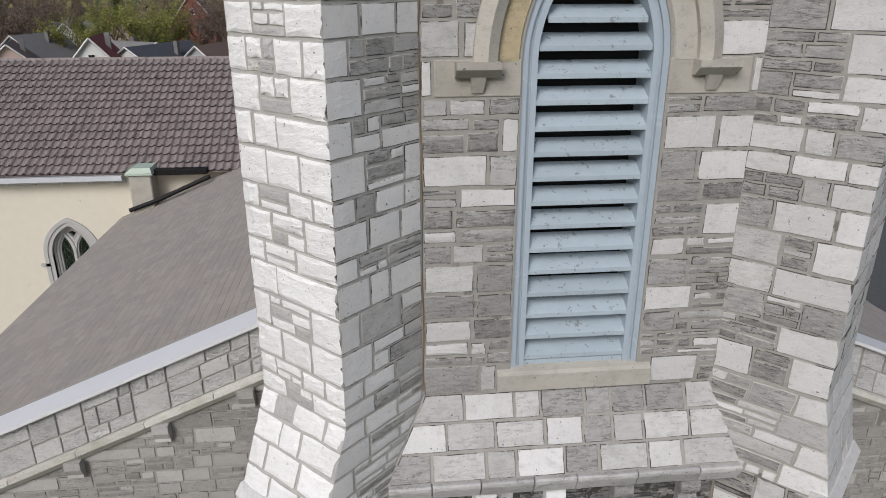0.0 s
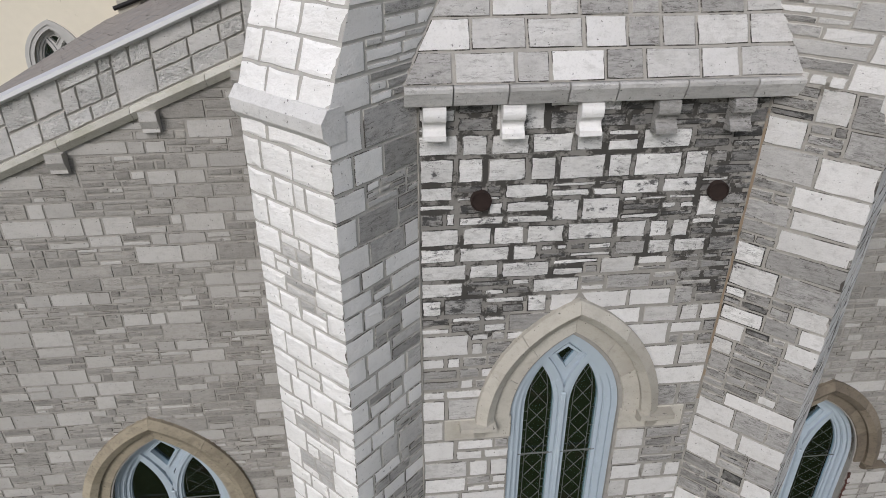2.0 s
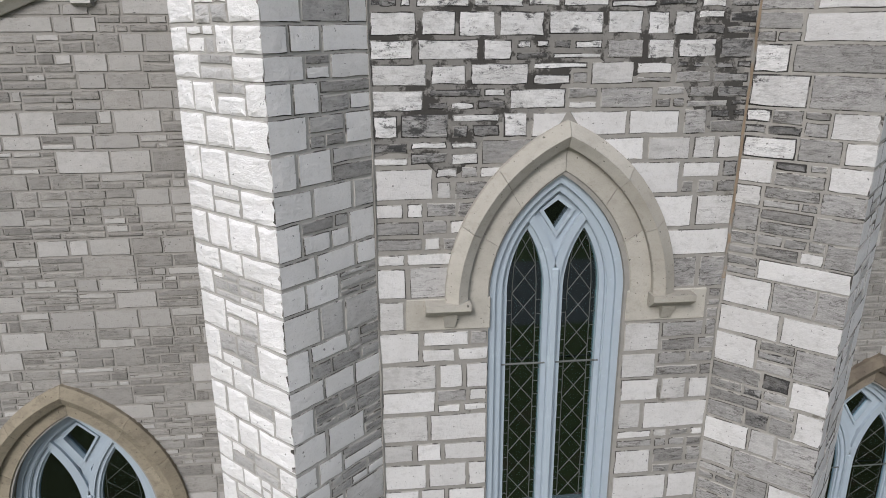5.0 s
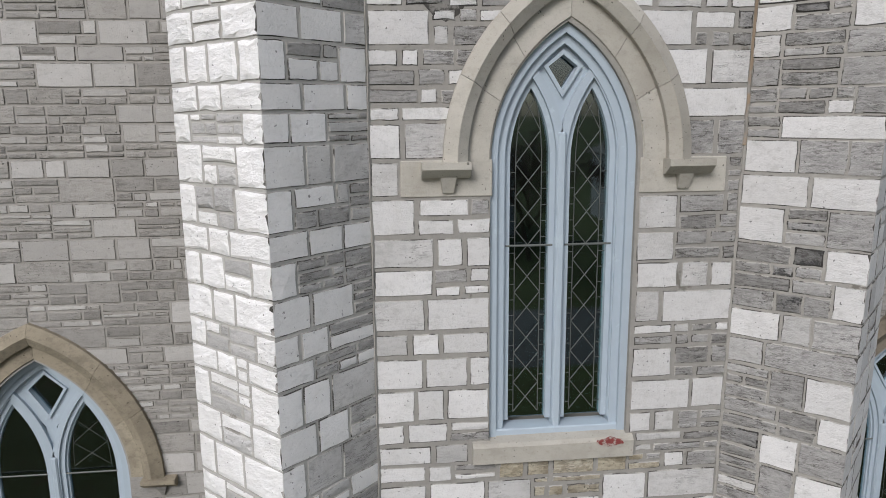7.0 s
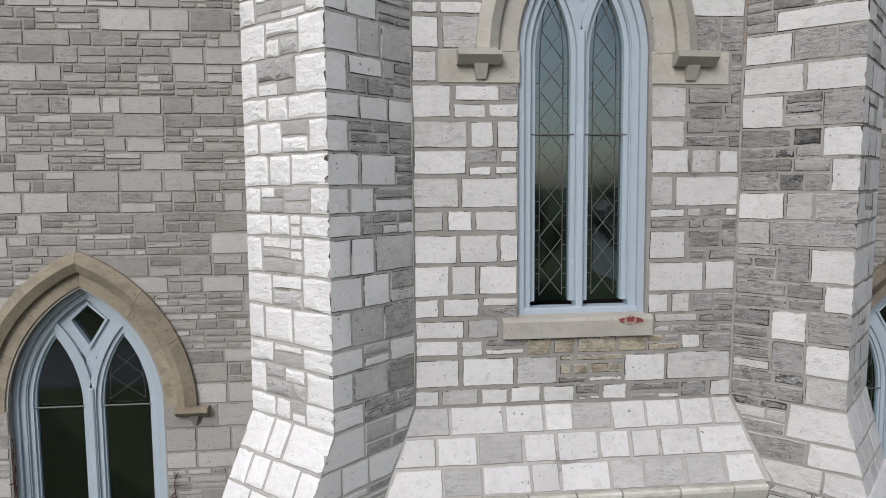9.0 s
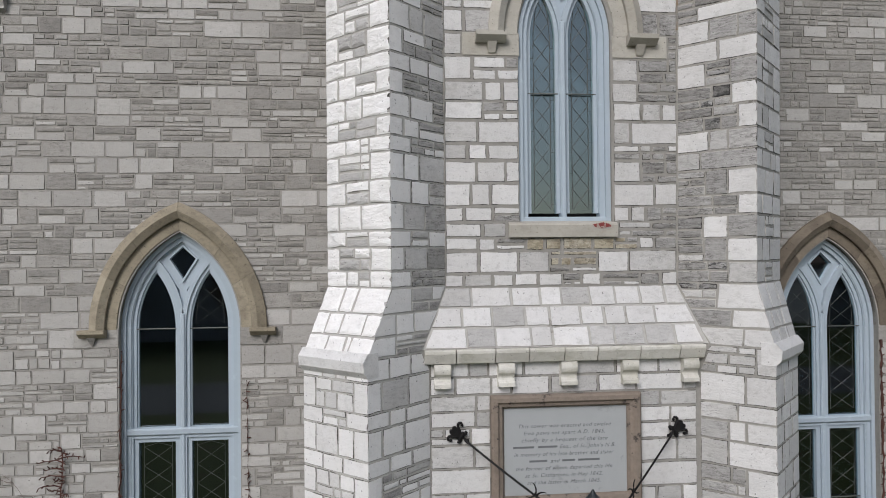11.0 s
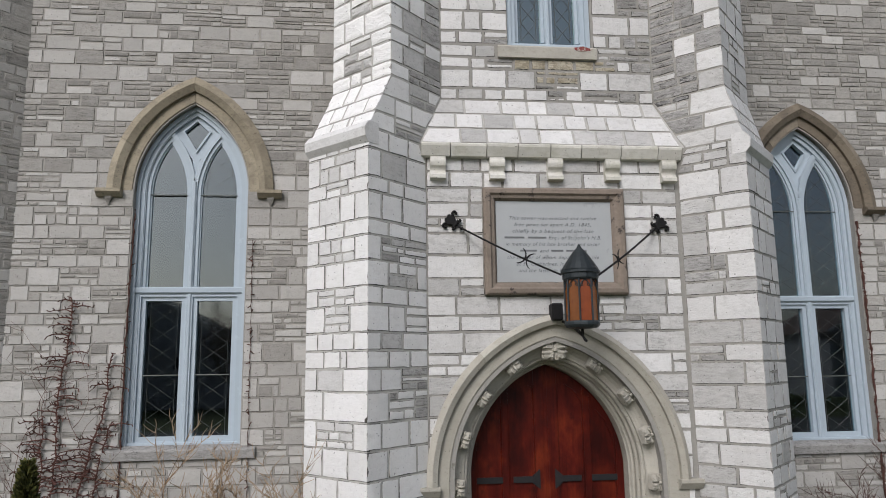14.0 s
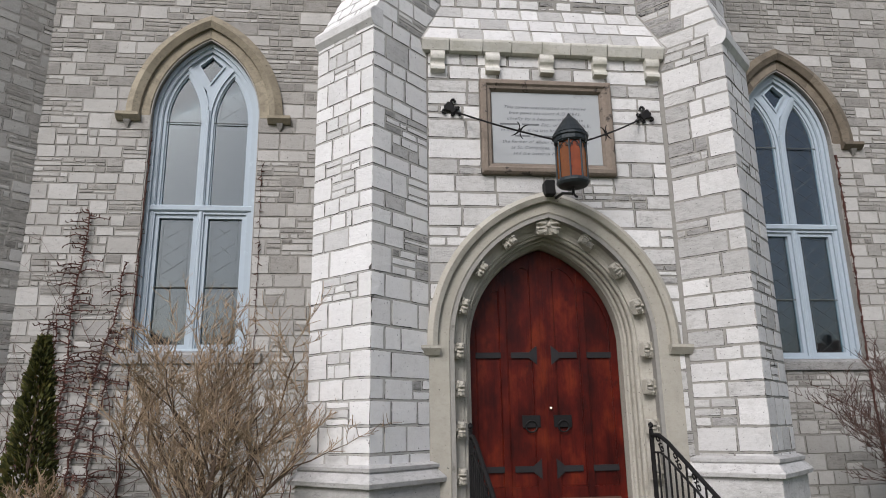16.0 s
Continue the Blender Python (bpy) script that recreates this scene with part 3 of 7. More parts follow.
rng = random.Random(5)
door_hole = arch(**DOOR, off=0.27)
tower_wall("wall_tower_low", "whitish coursed limestone wall of the tower's lowest stage", [(-1.9, 0), (-1.9, Z_STRING_LOW), (1.9, Z_STRING_LOW), (1.9, 0)], [[(x + DOOR_X, z + 0.001) for x, z in door_hole]], Y_LOW,
           courses(rng, 0.0, 4.915, 0.20, 0.33) + courses(rng, 4.915, 6.32, 0.19, 0.31) + courses(rng, 6.32, Z_STRING_LOW - 0.14, 0.17, 0.25), const(-1.73), const(1.63), cuts_of(opening(**DOOR, off=0.57, jamb=1.62, cx=DOOR_X), rect_cut(-0.99, 0.87, 4.915, 6.32)), 11, (0, 0, 5), split=0.12, wide=(0.22, 0.62), rough=0.2, mortar=MORTARDARK, gap=0.010,
           shade=lambda p: -0.30 + (0.14 if p.x > 0.9 else 0), palette=LOWER)
tower_wall("wall_tower_middle", "limestone wall of the tower's middle stage, sooty near its top", [(-1.75, Z_STRING_LOW + 0.1), (-1.75, Z_STRING_UP), (1.75, Z_STRING_UP), (1.75, Z_STRING_LOW + 0.1)], [[(x + 0.045, z) for x, z in arch(**WIN)]], Y_MID,
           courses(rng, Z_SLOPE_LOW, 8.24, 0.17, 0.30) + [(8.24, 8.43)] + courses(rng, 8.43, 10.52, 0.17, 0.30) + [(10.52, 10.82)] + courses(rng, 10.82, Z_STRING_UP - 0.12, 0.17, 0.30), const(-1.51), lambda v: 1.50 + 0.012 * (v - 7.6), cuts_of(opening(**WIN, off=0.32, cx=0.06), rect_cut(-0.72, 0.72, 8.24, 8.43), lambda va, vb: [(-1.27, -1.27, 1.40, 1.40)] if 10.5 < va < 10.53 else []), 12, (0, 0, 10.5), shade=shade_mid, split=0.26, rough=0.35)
tower_wall("wall_tower_upper", "limestone belfry wall of the tower round the louvred opening", [(-1.5, Z_STRING_UP + 0.1), (-1.5, 21), (1.8, 21), (1.8, Z_STRING_UP + 0.1)], [[(x + 0.15, z) for x, z in arch(**LOUVRE)]], Y_UP,
           courses(rng, Z_SLOPE_UP, 17.92, 0.18, 0.32) + [(17.92, 18.22)] + courses(rng, 18.22, 20.9, 0.18, 0.32), const(-1.26), const(1.55), cuts_of(opening(**LOUVRE, off=0.32, cx=0.15), rect_cut(-0.58, 0.88, 15.22, 15.43), lambda va, vb: [(-1.155, -1.155, 1.455, 1.455)] if 17.9 < va < 17.93 else []), 13, (0, 0, 16.5), split=0.30, rough=0.45, shade=lambda p: 0.04, palette=DULL)


def weathering(name, z0, z1, y0, y1, l0, l1, r0, r1, seed, label):
    """A sloping stone set-off between the buttresses."""
    bm = bmesh.new()
    V = Vector((0, y1 - y0, z1 - z0))
    L = V.length
    q = [Vector((l0 - 0.1, y0, z0)), Vector((r0 + 0.1, y0, z0)), Vector((r1 + 0.1, y1, z1)), Vector((l1 - 0.1, y1, z1))]
    f = [bm.verts.new(p - Vector((0, V.z, -V.y)).normalized() * -0.009) for p in q]
    b = [bm.verts.new(Vector((p.x, y1 + 0.2, p.z - (0.02 if i > 1 else 0)))) for i, p in enumerate(q)]
    bm.faces.new(f)
    bm.faces.new(b)
    for i in range(4):
        bm.faces.new((f[i], f[(i + 1) % 4], b[(i + 1) % 4], b[i]))
    base = tagged(part(name, bm, MORTARDARK if z0 > 10 else MORTAR), label, "weathering", kind="structure")
    ms = Masonry(seed, 0.011, 0.006, CREVICE if z0 > 10 else MORTAR)
    n = 3
    rows = [(L * i / n, L * (i + 1) / n) for i in range(n)]
    ms.face((0, y0, z0), (1, 0, 0), V, rows, lambda v: l0 + (l1 - l0) * v / L, lambda v: r0 + (r1 - r0) * v / L, (WEATHERED, OFFWHITE, GREY, GREY) if z0 > 10 else (OFFWHITE, WEATHERED, WEATHERED, WEATHERED), shade=lambda p: 0.12 if z0 > 10 else -0.06, split=0.0, wide=(0.22, 0.44), rough=0.3)
    ms.finish(base, (0, y0, z0))


bm = bmesh.new()
edge_ = [(x, 12.35 + 0.4 * math.sin(x * 2.1 + 0.6) + 0.12 * math.sin(x * 9)) for x in [-1.5 + 0.1 * k for k in range(31)]]
slab(bm, edge_ + [(1.5, Z_STRING_UP - 0.05), (-1.5, Z_STRING_UP - 0.05)], [], Y_MID + 0.001, Y_MID + 0.02)
part("sooted_pointing", bm, coat("sooty_mortar", (0.20, 0.193, 0.178), 0.3, 0.95, 0, 14, 0.6, 0.008, (0.06, 0.057, 0.052), 0.14, 4.0, 0.2), bpy.data.objects["wall_tower_middle"], "smoke-blackened pointing")

weathering("weathering_low", Z_STRING_LOW + 0.02, Z_SLOPE_LOW, Y_LOW - 0.09, Y_MID, -1.80, -1.51, 1.70, 1.50, 21, "sloping set-off of pale limestone blocks on the tower")
weathering("weathering_upper", Z_STRING_UP + 0.02, Z_SLOPE_UP, Y_MID - 0.14, Y_UP, -1.62, -1.26, 1.74, 1.55, 22, "sloping set-off of pale limestone blocks under the louvred window")


def string_course(name, z, y, x0, x1, seed, label):
    """A projecting moulding in lengths, with brackets under it."""
    base = thing(name, (0, y, z), label, "string course", kind="structure")
    r = random.Random(seed)
    x = x0
    while x < x1 - 0.01:
        w = r.uniform(0.38, 0.62)
        if x1 - x - w < 0.25:
            w = x1 - x
        bm = bmesh.new()
        d = r.uniform(-0.004, 0.004)
        prism_x(bm, x + 0.006, x + w - 0.006, [(0.12, 0.012), (-0.13 + d, 0.012), (-0.145 + d, -0.004), (-0.145 + d, -0.035), (-0.14 + d, -0.045), (-0.092 + d, -0.155), (-0.06, -0.165), (0.12, -0.165)])
        part("moulding_length", bm, STRING if seed == 31 else WEATHERED, base)
        x += w
    return base


low_string = string_course("string_course_low", Z_STRING_LOW, Y_LOW, -1.80, 1.70, 31, "chamfered stone string course under the set-off")
up_string = string_course("string_course_upper", Z_STRING_UP, Y_MID - 0.04, -1.62, 1.74, 32, "chamfered stone string course under the upper set-off")


def bracket(base, x, z, w, mat, d=0.10):
    bm = bmesh.new()
    face = [(-d - 0.012 * math.sin(math.pi * k / 6), z - 0.02 - 0.10 * k / 6) for k in range(7)]
    face += [(-d + 0.045 * math.sin(math.pi * k / 7), z - 0.12 - 0.12 * k / 7) for k in range(1, 8)]
    prism_x(bm, x - w / 2, x + w / 2, [(0.02, z), (-d, z)] + face + [(-d - 0.004, z - 0.285), (0.02, z - 0.30)])
    part("bracket", bm, mat, base, "carved stone bracket")


for i in range(5):
    bracket(low_string, -1.58 + i * 0.775, -0.166, 0.20, STRING)
for i in range(5):
    bracket(up_string, -1.37 + i * 0.66, -0.166, 0.19, (WHITE, WHITE, WHITE, GREY, SLATY)[i])

# ---- diagonal buttresses ----


def buttress(name, sgn, stages, seed, label, shade, front_rough, side_palette, root=0.48):
    """stages: heights and, at each, s (where the inner side meets the wall's line) and d (its reach outwards)."""
    f, t = Vector((sgn * D, -D, 0)), 1.07
    across = Vector((sgn * D, D, 0))

    def corner(s, d):
        p0 = Vector((sgn * (s - 0.03), 0.03, 0))
        b = p0 + f * d
        return p0, b, b + across * t
    base = thing(name, (0, 0, 0), label, "buttress", "tower buttresses", "structure")
    bm = bmesh.new()
    ins = 0.003
    levels = []
    for z, s, d in stages:
        p0, b, a = corner(s, d)
        k = [p0 - f * root + across * ins, b - f * ins + across * ins, a - f * ins - across * ins, a - f * (d + root) - across * ins]
        levels.append(([(p.x, p.y) for p in k], z))
    loft(bm, levels[:2])
    pointing = MORTAR if sgn < 0 else MORTARDARK
    part("core", bm, pointing, base)
    bm = bmesh.new()
    loft(bm, levels[1:])
    part("core", bm, pointing, base)
    ms = Masonry(seed)
    r = random.Random(seed)
    for (z0, s0, d0), (z1, s1, d1) in zip(stages, stages[1:]):
        slope = abs(d1 - d0) > 0.1
        rows = courses(r, 0, z1 - z0, 0.22, 0.26) if slope else courses(r, 0, z1 - z0, 0.18, 0.37 if z0 < 1 else 0.32)
        big = z0 < 1
        ms.gap = 0.010 if big else 0.0095
        H = z1 - z0
        P0, B0, A0 = (p + Z * z0 for p in corner(s0, d0))
        P1, B1, A1 = (p + Z * z0 for p in corner(s1, d1))
        wall_y = lambda z: Y_LOW if z < Z_STRING_LOW else (lerp(z, Z_STRING_LOW, Z_SLOPE_LOW, Y_LOW - 0.09, Y_MID) if z < Z_SLOPE_LOW else (Y_MID if z < Z_STRING_UP else (lerp(z, Z_STRING_UP, Z_SLOPE_UP, Y_MID - 0.14, Y_UP) if z < Z_SLOPE_UP else Y_UP)))
        q = lambda ci: (0.34, 0.22)[ci % 2]
        ms.joint = MORTAR if slope else CREVICE
        # the inner side
        if sgn < 0:
            V = Vector((P1.x - P0.x, 0, H))
            hi_ = lambda v: d0 + (wall_y(z0 + v) - 0.03) / D * 1.0
            ms.face(B0, (D, D, 0), V, rows, lambda v: d0 - lerp(v, 0, H, d0, d1), hi_, BRIGHT if big else side_palette, edge=(True, False), split=0.2 if big else 0.36, rough=0.2 if big else 0.3, quoin=q, shade=shade, wide=(0.25, 0.55) if big else (0.2, 0.45))
        else:
            V = Vector((P1.x - P0.x, 0, H))
            ms.face(P0, (D, -D, 0), V, rows, lambda v: -(wall_y(z0 + v) - 0.03) / D, lambda v: lerp(v, 0, H, d0, d1), LOWER if big else side_palette, edge=(False, True), split=0.2 if big else 0.38, rough=0.2 if big else 0.4, quoin=q, shade=shade, wide=(0.25, 0.55) if big else (0.2, 0.45))
        # the front
        if sgn < 0:
            ms.joint, ms.gap = MORTAR if slope or not big else CREVICE, 0.0075
            V = A1 - A0 + Vector((0, 0, H))
            rr = [(a * V.length / H, b * V.length / H) for a, b in rows]
            ms.face(A0, (D, -D, 0), V, rr, const(0), const(t), (WHITE, OFFWHITE, OFFWHITE, GREY) if big else ROCKY, edge=(True, True), split=0.0 if slope else 0.22 if big else 0.42, rough=front_rough * (0.4 if big else 1), quoin=q, wide=(0.2, 0.42))
        else:
            V = B1 - B0 + Vector((0, 0, H))
            rr = [(a * V.length / H, b * V.length / H) for a, b in rows]
            ms.face(B0, (D, D, 0), V, rr, const(0), const(t), (OFFWHITE, OFFWHITE, WEATHERED, GREY) if big or slope else (OFFWHITE, OFFWHITE, WEATHERED, SLATY), edge=(True, True), split=0.0 if slope else 0.2 if big else 0.4, rough=front_rough, quoin=q, wide=(0.2, 0.42))
        if slope:
            # the lip at the foot of the slope
            bm = bmesh.new()
            ring = lambda o, z: [(p.x, p.y, z) for p in (A0 + f * o - across * -0.01, B0 + f * o + across * -0.01, B0 - f * 0.16 + across * -0.01, A0 - f * 0.16 + across * 0.01)]
            rings = [[bm.verts.new(p) for p in ring(o, z0 + dz)] for o, dz in ((0.006, -0.20), (0.065, -0.13), (0.075, -0.02), (0.006, 0.07))]
            for r0, r1 in zip(rings, rings[1:]):
                for i in range(4):
                    bm.faces.new((r0[i], r0[(i + 1) % 4], r1[(i + 1) % 4], r1[i]))
            bm.faces.new(rings[0])
            bm.faces.new(rings[-1])
            part("drip_lip", bm, OFFWHITE, base, "chamfered stone drip lip")
    ms.finish(base, (sgn * 2.2, -0.5, 11.0))
    # plinth
    for o0, o1, za, zb, mat in ((0.085, 0.085, 0.0, 0.98, WEATHERED), (0.14, 0.15, 0.98, 1.03, WEATHERED), (0.15, 0.07, 1.03, 1.13, WEATHERED), (0.07, 0.07, 1.13, 1.15, WEATHERED), (0.085, 0.085, 1.15, 1.19, WEATHERED), (0.075, 0.02, 1.19, 1.22, WEATHERED)):
        bm = bmesh.new()
        p0, b, a = corner(stages[0][1], stages[0][2])
        lv = []
        for o, z in ((o0, za), (o1, zb)):
            k = [p0 - f * 0.1 - across * o, b + f * o - across * o, a + f * o + across * o, a - f * 1.2 + across * o]
            lv.append(([(p.x, p.y) for p in k], z))
        loft(bm, lv)
        part("plinth", bm, mat, base, "moulded limestone plinth course")
    return base


BL = [(0.0, 1.53, 1.37), (6.88, 1.53, 1.37), (7.65, 1.53, 0.98), (14.43, 1.53, 0.98), (15.36, 1.53, 0.63), (21.0, 1.53, 0.63)]
BR = [(0.0, 1.46, 1.22), (6.88, 1.47, 1.22), (7.65, 1.53, 0.97), (14.43, 1.61, 0.98), (15.36, 1.78, 0.66), (21.0, 1.80, 0.66)]
buttress("buttress_left", -1, BL, 41, "white rock-faced limestone diagonal buttress with sloping set-offs", lambda p: -0.32 if p.z < 6.8 else (0.12 if 7.6 < p.z < 14.4 and p.x > -2.0 else -0.02), 0.75, BRIGHT)
buttress("buttress_right", 1, BR, 42, "weathered grey limestone diagonal buttress with sloping set-offs", lambda p: -0.06 + (0.30 if 7.5 < p.z < 14.4 else 0.16 if p.z > 15 else -0.14), 0.4, DULL)

# tower sides and top, closing it behind
for sx in (-1, 1):
    tagged(boxpart("wall_tower_side", (sx * 2.0 - 0.25, sx * 2.0 + 0.25, 0.9, 6.0, 0, 21), GREY), "plain limestone side wall of the tower", "wall", kind="structure")
tagged(boxpart("wall_tower_back", (-1.75, 1.75, 5.5, 6.0, 0, 21), GREY), "plain limestone back wall of the tower", "wall", kind="structure")
tagged(boxpart("ceiling_tower", (-2.3, 2.3, 0.25, 6.0, 21.003, 21.2), GREY), "flat roof closing the tower", "ceiling", kind="structure")
for zf in (7.2, 14.7):
    tagged(boxpart("floor_tower", (-1.75, 1.75, 0.62, 5.5, zf, zf + 0.15), DARK), "dark floor inside the tower", "floor", kind="structure")

# ---- nave ----
KG = 0.41


def coping_z(x):
    return 13.62 + KG * (6.32 - abs(x))


def nave_wall(name, sgn, seed, label):
    x0, x1 = (-9.1, -1.95) if sgn < 0 else (1.95, 9.1)
    cx, dz = NAVE_X[0 if sgn < 0 else 1], NAVE_DROP if sgn > 0 else 0.0
    win = dict(NAVEWIN, spring=NAVEWIN['spring'] + dz, foot=NAVEWIN['foot'] + dz)
    bm = bmesh.new()
    top = lambda x: coping_z(x) - 0.03
    slab(bm, [(x0, 0), (x0, top(x0)), (x1, top(x1)), (x1, 0)], [[(x + cx, z) for x, z in arch(**win)]], Y_NAVE + 0.008, Y_NAVE + 0.5)
    wall = tagged(part(name, bm, MORTARBUFF), label, "wall", kind="structure")
    ms = Masonry(seed, 0.011, 0.006, CREVICEBUFF)
    r = random.Random(seed)
    rows = courses(r, 0, 2.66 + dz, 0.17, 0.32) + [(2.66 + dz, 2.83 + dz)] + courses(r, 2.83 + dz, 6.65 + dz, 0.17, 0.32) + [(6.65 + dz, 6.95 + dz)] + courses(r, 6.95 + dz, 14.9, 0.16, 0.27)
    inv = lambda z: 6.32 - (z + 0.88 - 13.62) / KG     # how far out the slope reaches at a height
    if sgn < 0:
        lo, hi = (lambda v: max(-9.0, -inv(v))), const(-2.0)
    else:
        lo, hi = const(2.0), (lambda v: min(9.0, inv(v)))
    # right of the tower the block mix is darker: its shade put into colour
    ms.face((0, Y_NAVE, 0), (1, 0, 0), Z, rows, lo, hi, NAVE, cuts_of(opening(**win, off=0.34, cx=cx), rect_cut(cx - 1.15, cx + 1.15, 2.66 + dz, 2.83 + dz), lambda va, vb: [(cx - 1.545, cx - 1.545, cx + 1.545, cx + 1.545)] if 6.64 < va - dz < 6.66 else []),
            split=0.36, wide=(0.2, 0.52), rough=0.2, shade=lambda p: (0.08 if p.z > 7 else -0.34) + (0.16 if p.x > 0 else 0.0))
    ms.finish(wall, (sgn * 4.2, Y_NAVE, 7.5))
    # parapet band along the gable
    pm = Masonry(seed + 1, 0.009, 0.006, MORTAR)
    U = Vector((1, 0, -sgn * KG))
    Vv = Vector((0, 0, 1))
    fr = (Vector((0, Y_NAVE - 0.06, coping_z(0))), Vector((1, 0, -sgn * KG)), Vector((0, 0, 1)), Vector((0, -1, 0)))
    xs = x0
    while xs < x1 - 0.05:
        xe = min(xs + r.uniform(0.4, 1.1), x1)
        cuts = [-0.70] + sorted(r.uniform(-0.56, -0.22) for _ in range(r.choice((1, 1, 2)))) + [-0.07]
        for za, zb in zip(cuts, cuts[1:]):
            if zb - za < 0.08:
                continue
            xp = xs
            while xp < xe - 0.01:
                xn = xp + r.uniform(0.16, 0.5)
                xn = xe if xe - xn < 0.14 else xn
                pm.block(fr, (xp, xp, xn, xn, za, zb), r.choice((ROUGHGREY, ROUGHGREY, WEATHERED)), 0.48)
                xp = xn
        xs = xe
    par = bmesh.new()
    slab(par, [(x0, coping_z(x0) - 0.78), (x0, coping_z(x0) - 0.06), (x1, coping_z(x1) - 0.06), (x1, coping_z(x1) - 0.78)], [], Y_NAVE - 0.035, Y_NAVE + 0.01)
    band_ob = tagged(part("parapet", par, MORTAR), "raking parapet of rough limestone blocks along the gable", "parapet", kind="structure")
    pm.finish(band_ob, (sgn * 4, Y_NAVE, 14))
    bm = bmesh.new()
    n = 8
    for i in range(n):
        xa, xb = lerp(i, 0, n, x0, x1) + 0.004, lerp(i + 1, 0, n, x0, x1) - 0.004
        v = []
        for x in (xa, xb):
            v.append([bm.verts.new((x, Y_NAVE + y, coping_z(x) + z)) for y, z in ((0.0, -0.715), (-0.13, -0.715), (-0.13, -0.79), (-0.05, -0.89), (0.0, -0.89))])
        for k in range(5):
            bm.faces.new((v[0][k], v[0][(k + 1) % 5], v[1][(k + 1) % 5], v[1][k]))
        bm.faces.new(v[0])
        bm.faces.new(v[1])
    part("raking_moulding", bm, STRING, band_ob, "mossy raking moulding")
    for x in (3.35, 4.45, 5.6, 6.8, 8.0):
        bm = bmesh.new()
        z = coping_z(x) - 0.91
        prism_x(bm, sgn * x - 0.10, sgn * x + 0.10, [(Y_NAVE + 0.02, z + 0.06), (Y_NAVE - 0.14, z + 0.06), (Y_NAVE - 0.14, z - 0.05), (Y_NAVE - 0.08, z - 0.16), (Y_NAVE - 0.09, z - 0.2), (Y_NAVE + 0.02, z - 0.24)])
        part("bracket", bm, BUFFLIGHT, band_ob, "carved stone bracket")
    bm = bmesh.new()
    v = []
    for x in (sgn * 9.35, sgn * 1.2):
        v.append([bm.verts.new((x, Y_NAVE + y, coping_z(x) + z)) for y, z in ((-0.16, 0.0), (-0.16, -0.05), (-0.13, -0.07), (0.40, -0.24), (0.40, -0.02), (0.34, 0.0))])
    for k in range(6):
        bm.faces.new((v[0][k], v[0][(k + 1) % 6], v[1][(k + 1) % 6], v[1][k]))
    bm.faces.new(v[0])
    bm.faces.new(v[1])
    tagged(part("coping", bm, COPING), "white metal coping along the raking parapet", "coping", kind="structure")


nave_wall("wall_nave_left", -1, 51, "buff-grey coursed limestone front wall beside the tower")
nave_wall("wall_nave_right", 1, 53, "buff-grey coursed limestone front wall beside the tower")

# roof: one slope on each side, in overlapping shingle courses
Y_CROSS = 16.0


def nave_roof(sgn):
    k = math.sqrt(1 + KG * KG)
    rows = 64
    verts, faces, slots = [], [], []
    r = random.Random(60)
    run = 9.35
    for i in range(rows):
        xa, xb = run * (1 - i / rows), run * (1 - (i + 1) / rows)
        za, zb = coping_z(xa) - 0.36, coping_z(xb) - 0.36
        n = len(verts)
        ys, yy = [2.95], 2.95
        while yy < 24:
            yy += 0.33
            ys.append(yy)
        for j in range(len(ys) - 1):
            lift = r.uniform(0.010, 0.020)
            m = len(verts)
            # the strip above this line carries the painted shadow of the next course
            xc, zc = lerp(0.72, 0, 1, xa, xb), lerp(0.72, 0, 1, za, zb) + 0.012
            verts += [(sgn * (xa + 0.02), ys[j], za + lift), (sgn * (xa + 0.02), ys[j + 1], za + lift), (sgn * xb, ys[j + 1], zb + 0.004), (sgn * xb, ys[j], zb + 0.004), (sgn * (xa + 0.02), ys[j], za - 0.01), (sgn * (xa + 0.02), ys[j + 1], za - 0.01)]
            verts += [(sgn * xc, ys[j], zc), (sgn * xc, ys[j + 1], zc)]
            lower, upper = (m, m + 1, m + 7, m + 6), (m + 6, m + 7, m + 2, m + 3)
            faces += [lower if sgn < 0 else lower[::-1], upper if sgn < 0 else upper[::-1], (m, m + 4, m + 5, m + 1)]
            slots += [0, 1, 0]
    bm = bmesh.new()
    v = []
    for y in (2.95, 24):
        v.append([bm.verts.new((sgn * x, y, z)) for x, z in ((9.3, coping_z(9.3) - 0.375), (0, coping_z(0) - 0.375), (0, coping_z(0) - 0.6), (9.3, coping_z(9.3) - 0.6))])
    for a in range(4):
        bm.faces.new((v[0][a], v[0][(a + 1) % 4], v[1][(a + 1) % 4], v[1][a]))
    bm.faces.new(v[0])
    bm.faces.new(v[1])
    roof = tagged(part("roof", bm, SHINGLE), "low grey shingled roof slope of the nave", "roof", kind="structure")
    tagged(raw("shingles", verts, faces, [SHINGLE, SHINGLESHADOW], roof, "", slots), kind="stuff")


nave_roof(-1)
nave_roof(1)
for sx in (-1, 1):
    tagged(boxpart("wall_nave_side", (sx * 8.85 - 0.25, sx * 8.85 + 0.25, 3.11, 24, 0, 12.05), BUFF), "plain limestone side wall of the nave", "wall", kind="structure")
tagged(boxpart("wall_nave_back", (-8.5, 8.5, 23.5, 24, 0, 12.0), BUFF), "plain limestone back wall of the nave", "wall", kind="structure")

# ---- ground ----
bm = bmesh.new()
bmesh.ops.create_grid(bm, x_segments=1, y_segments=1, size=1500)
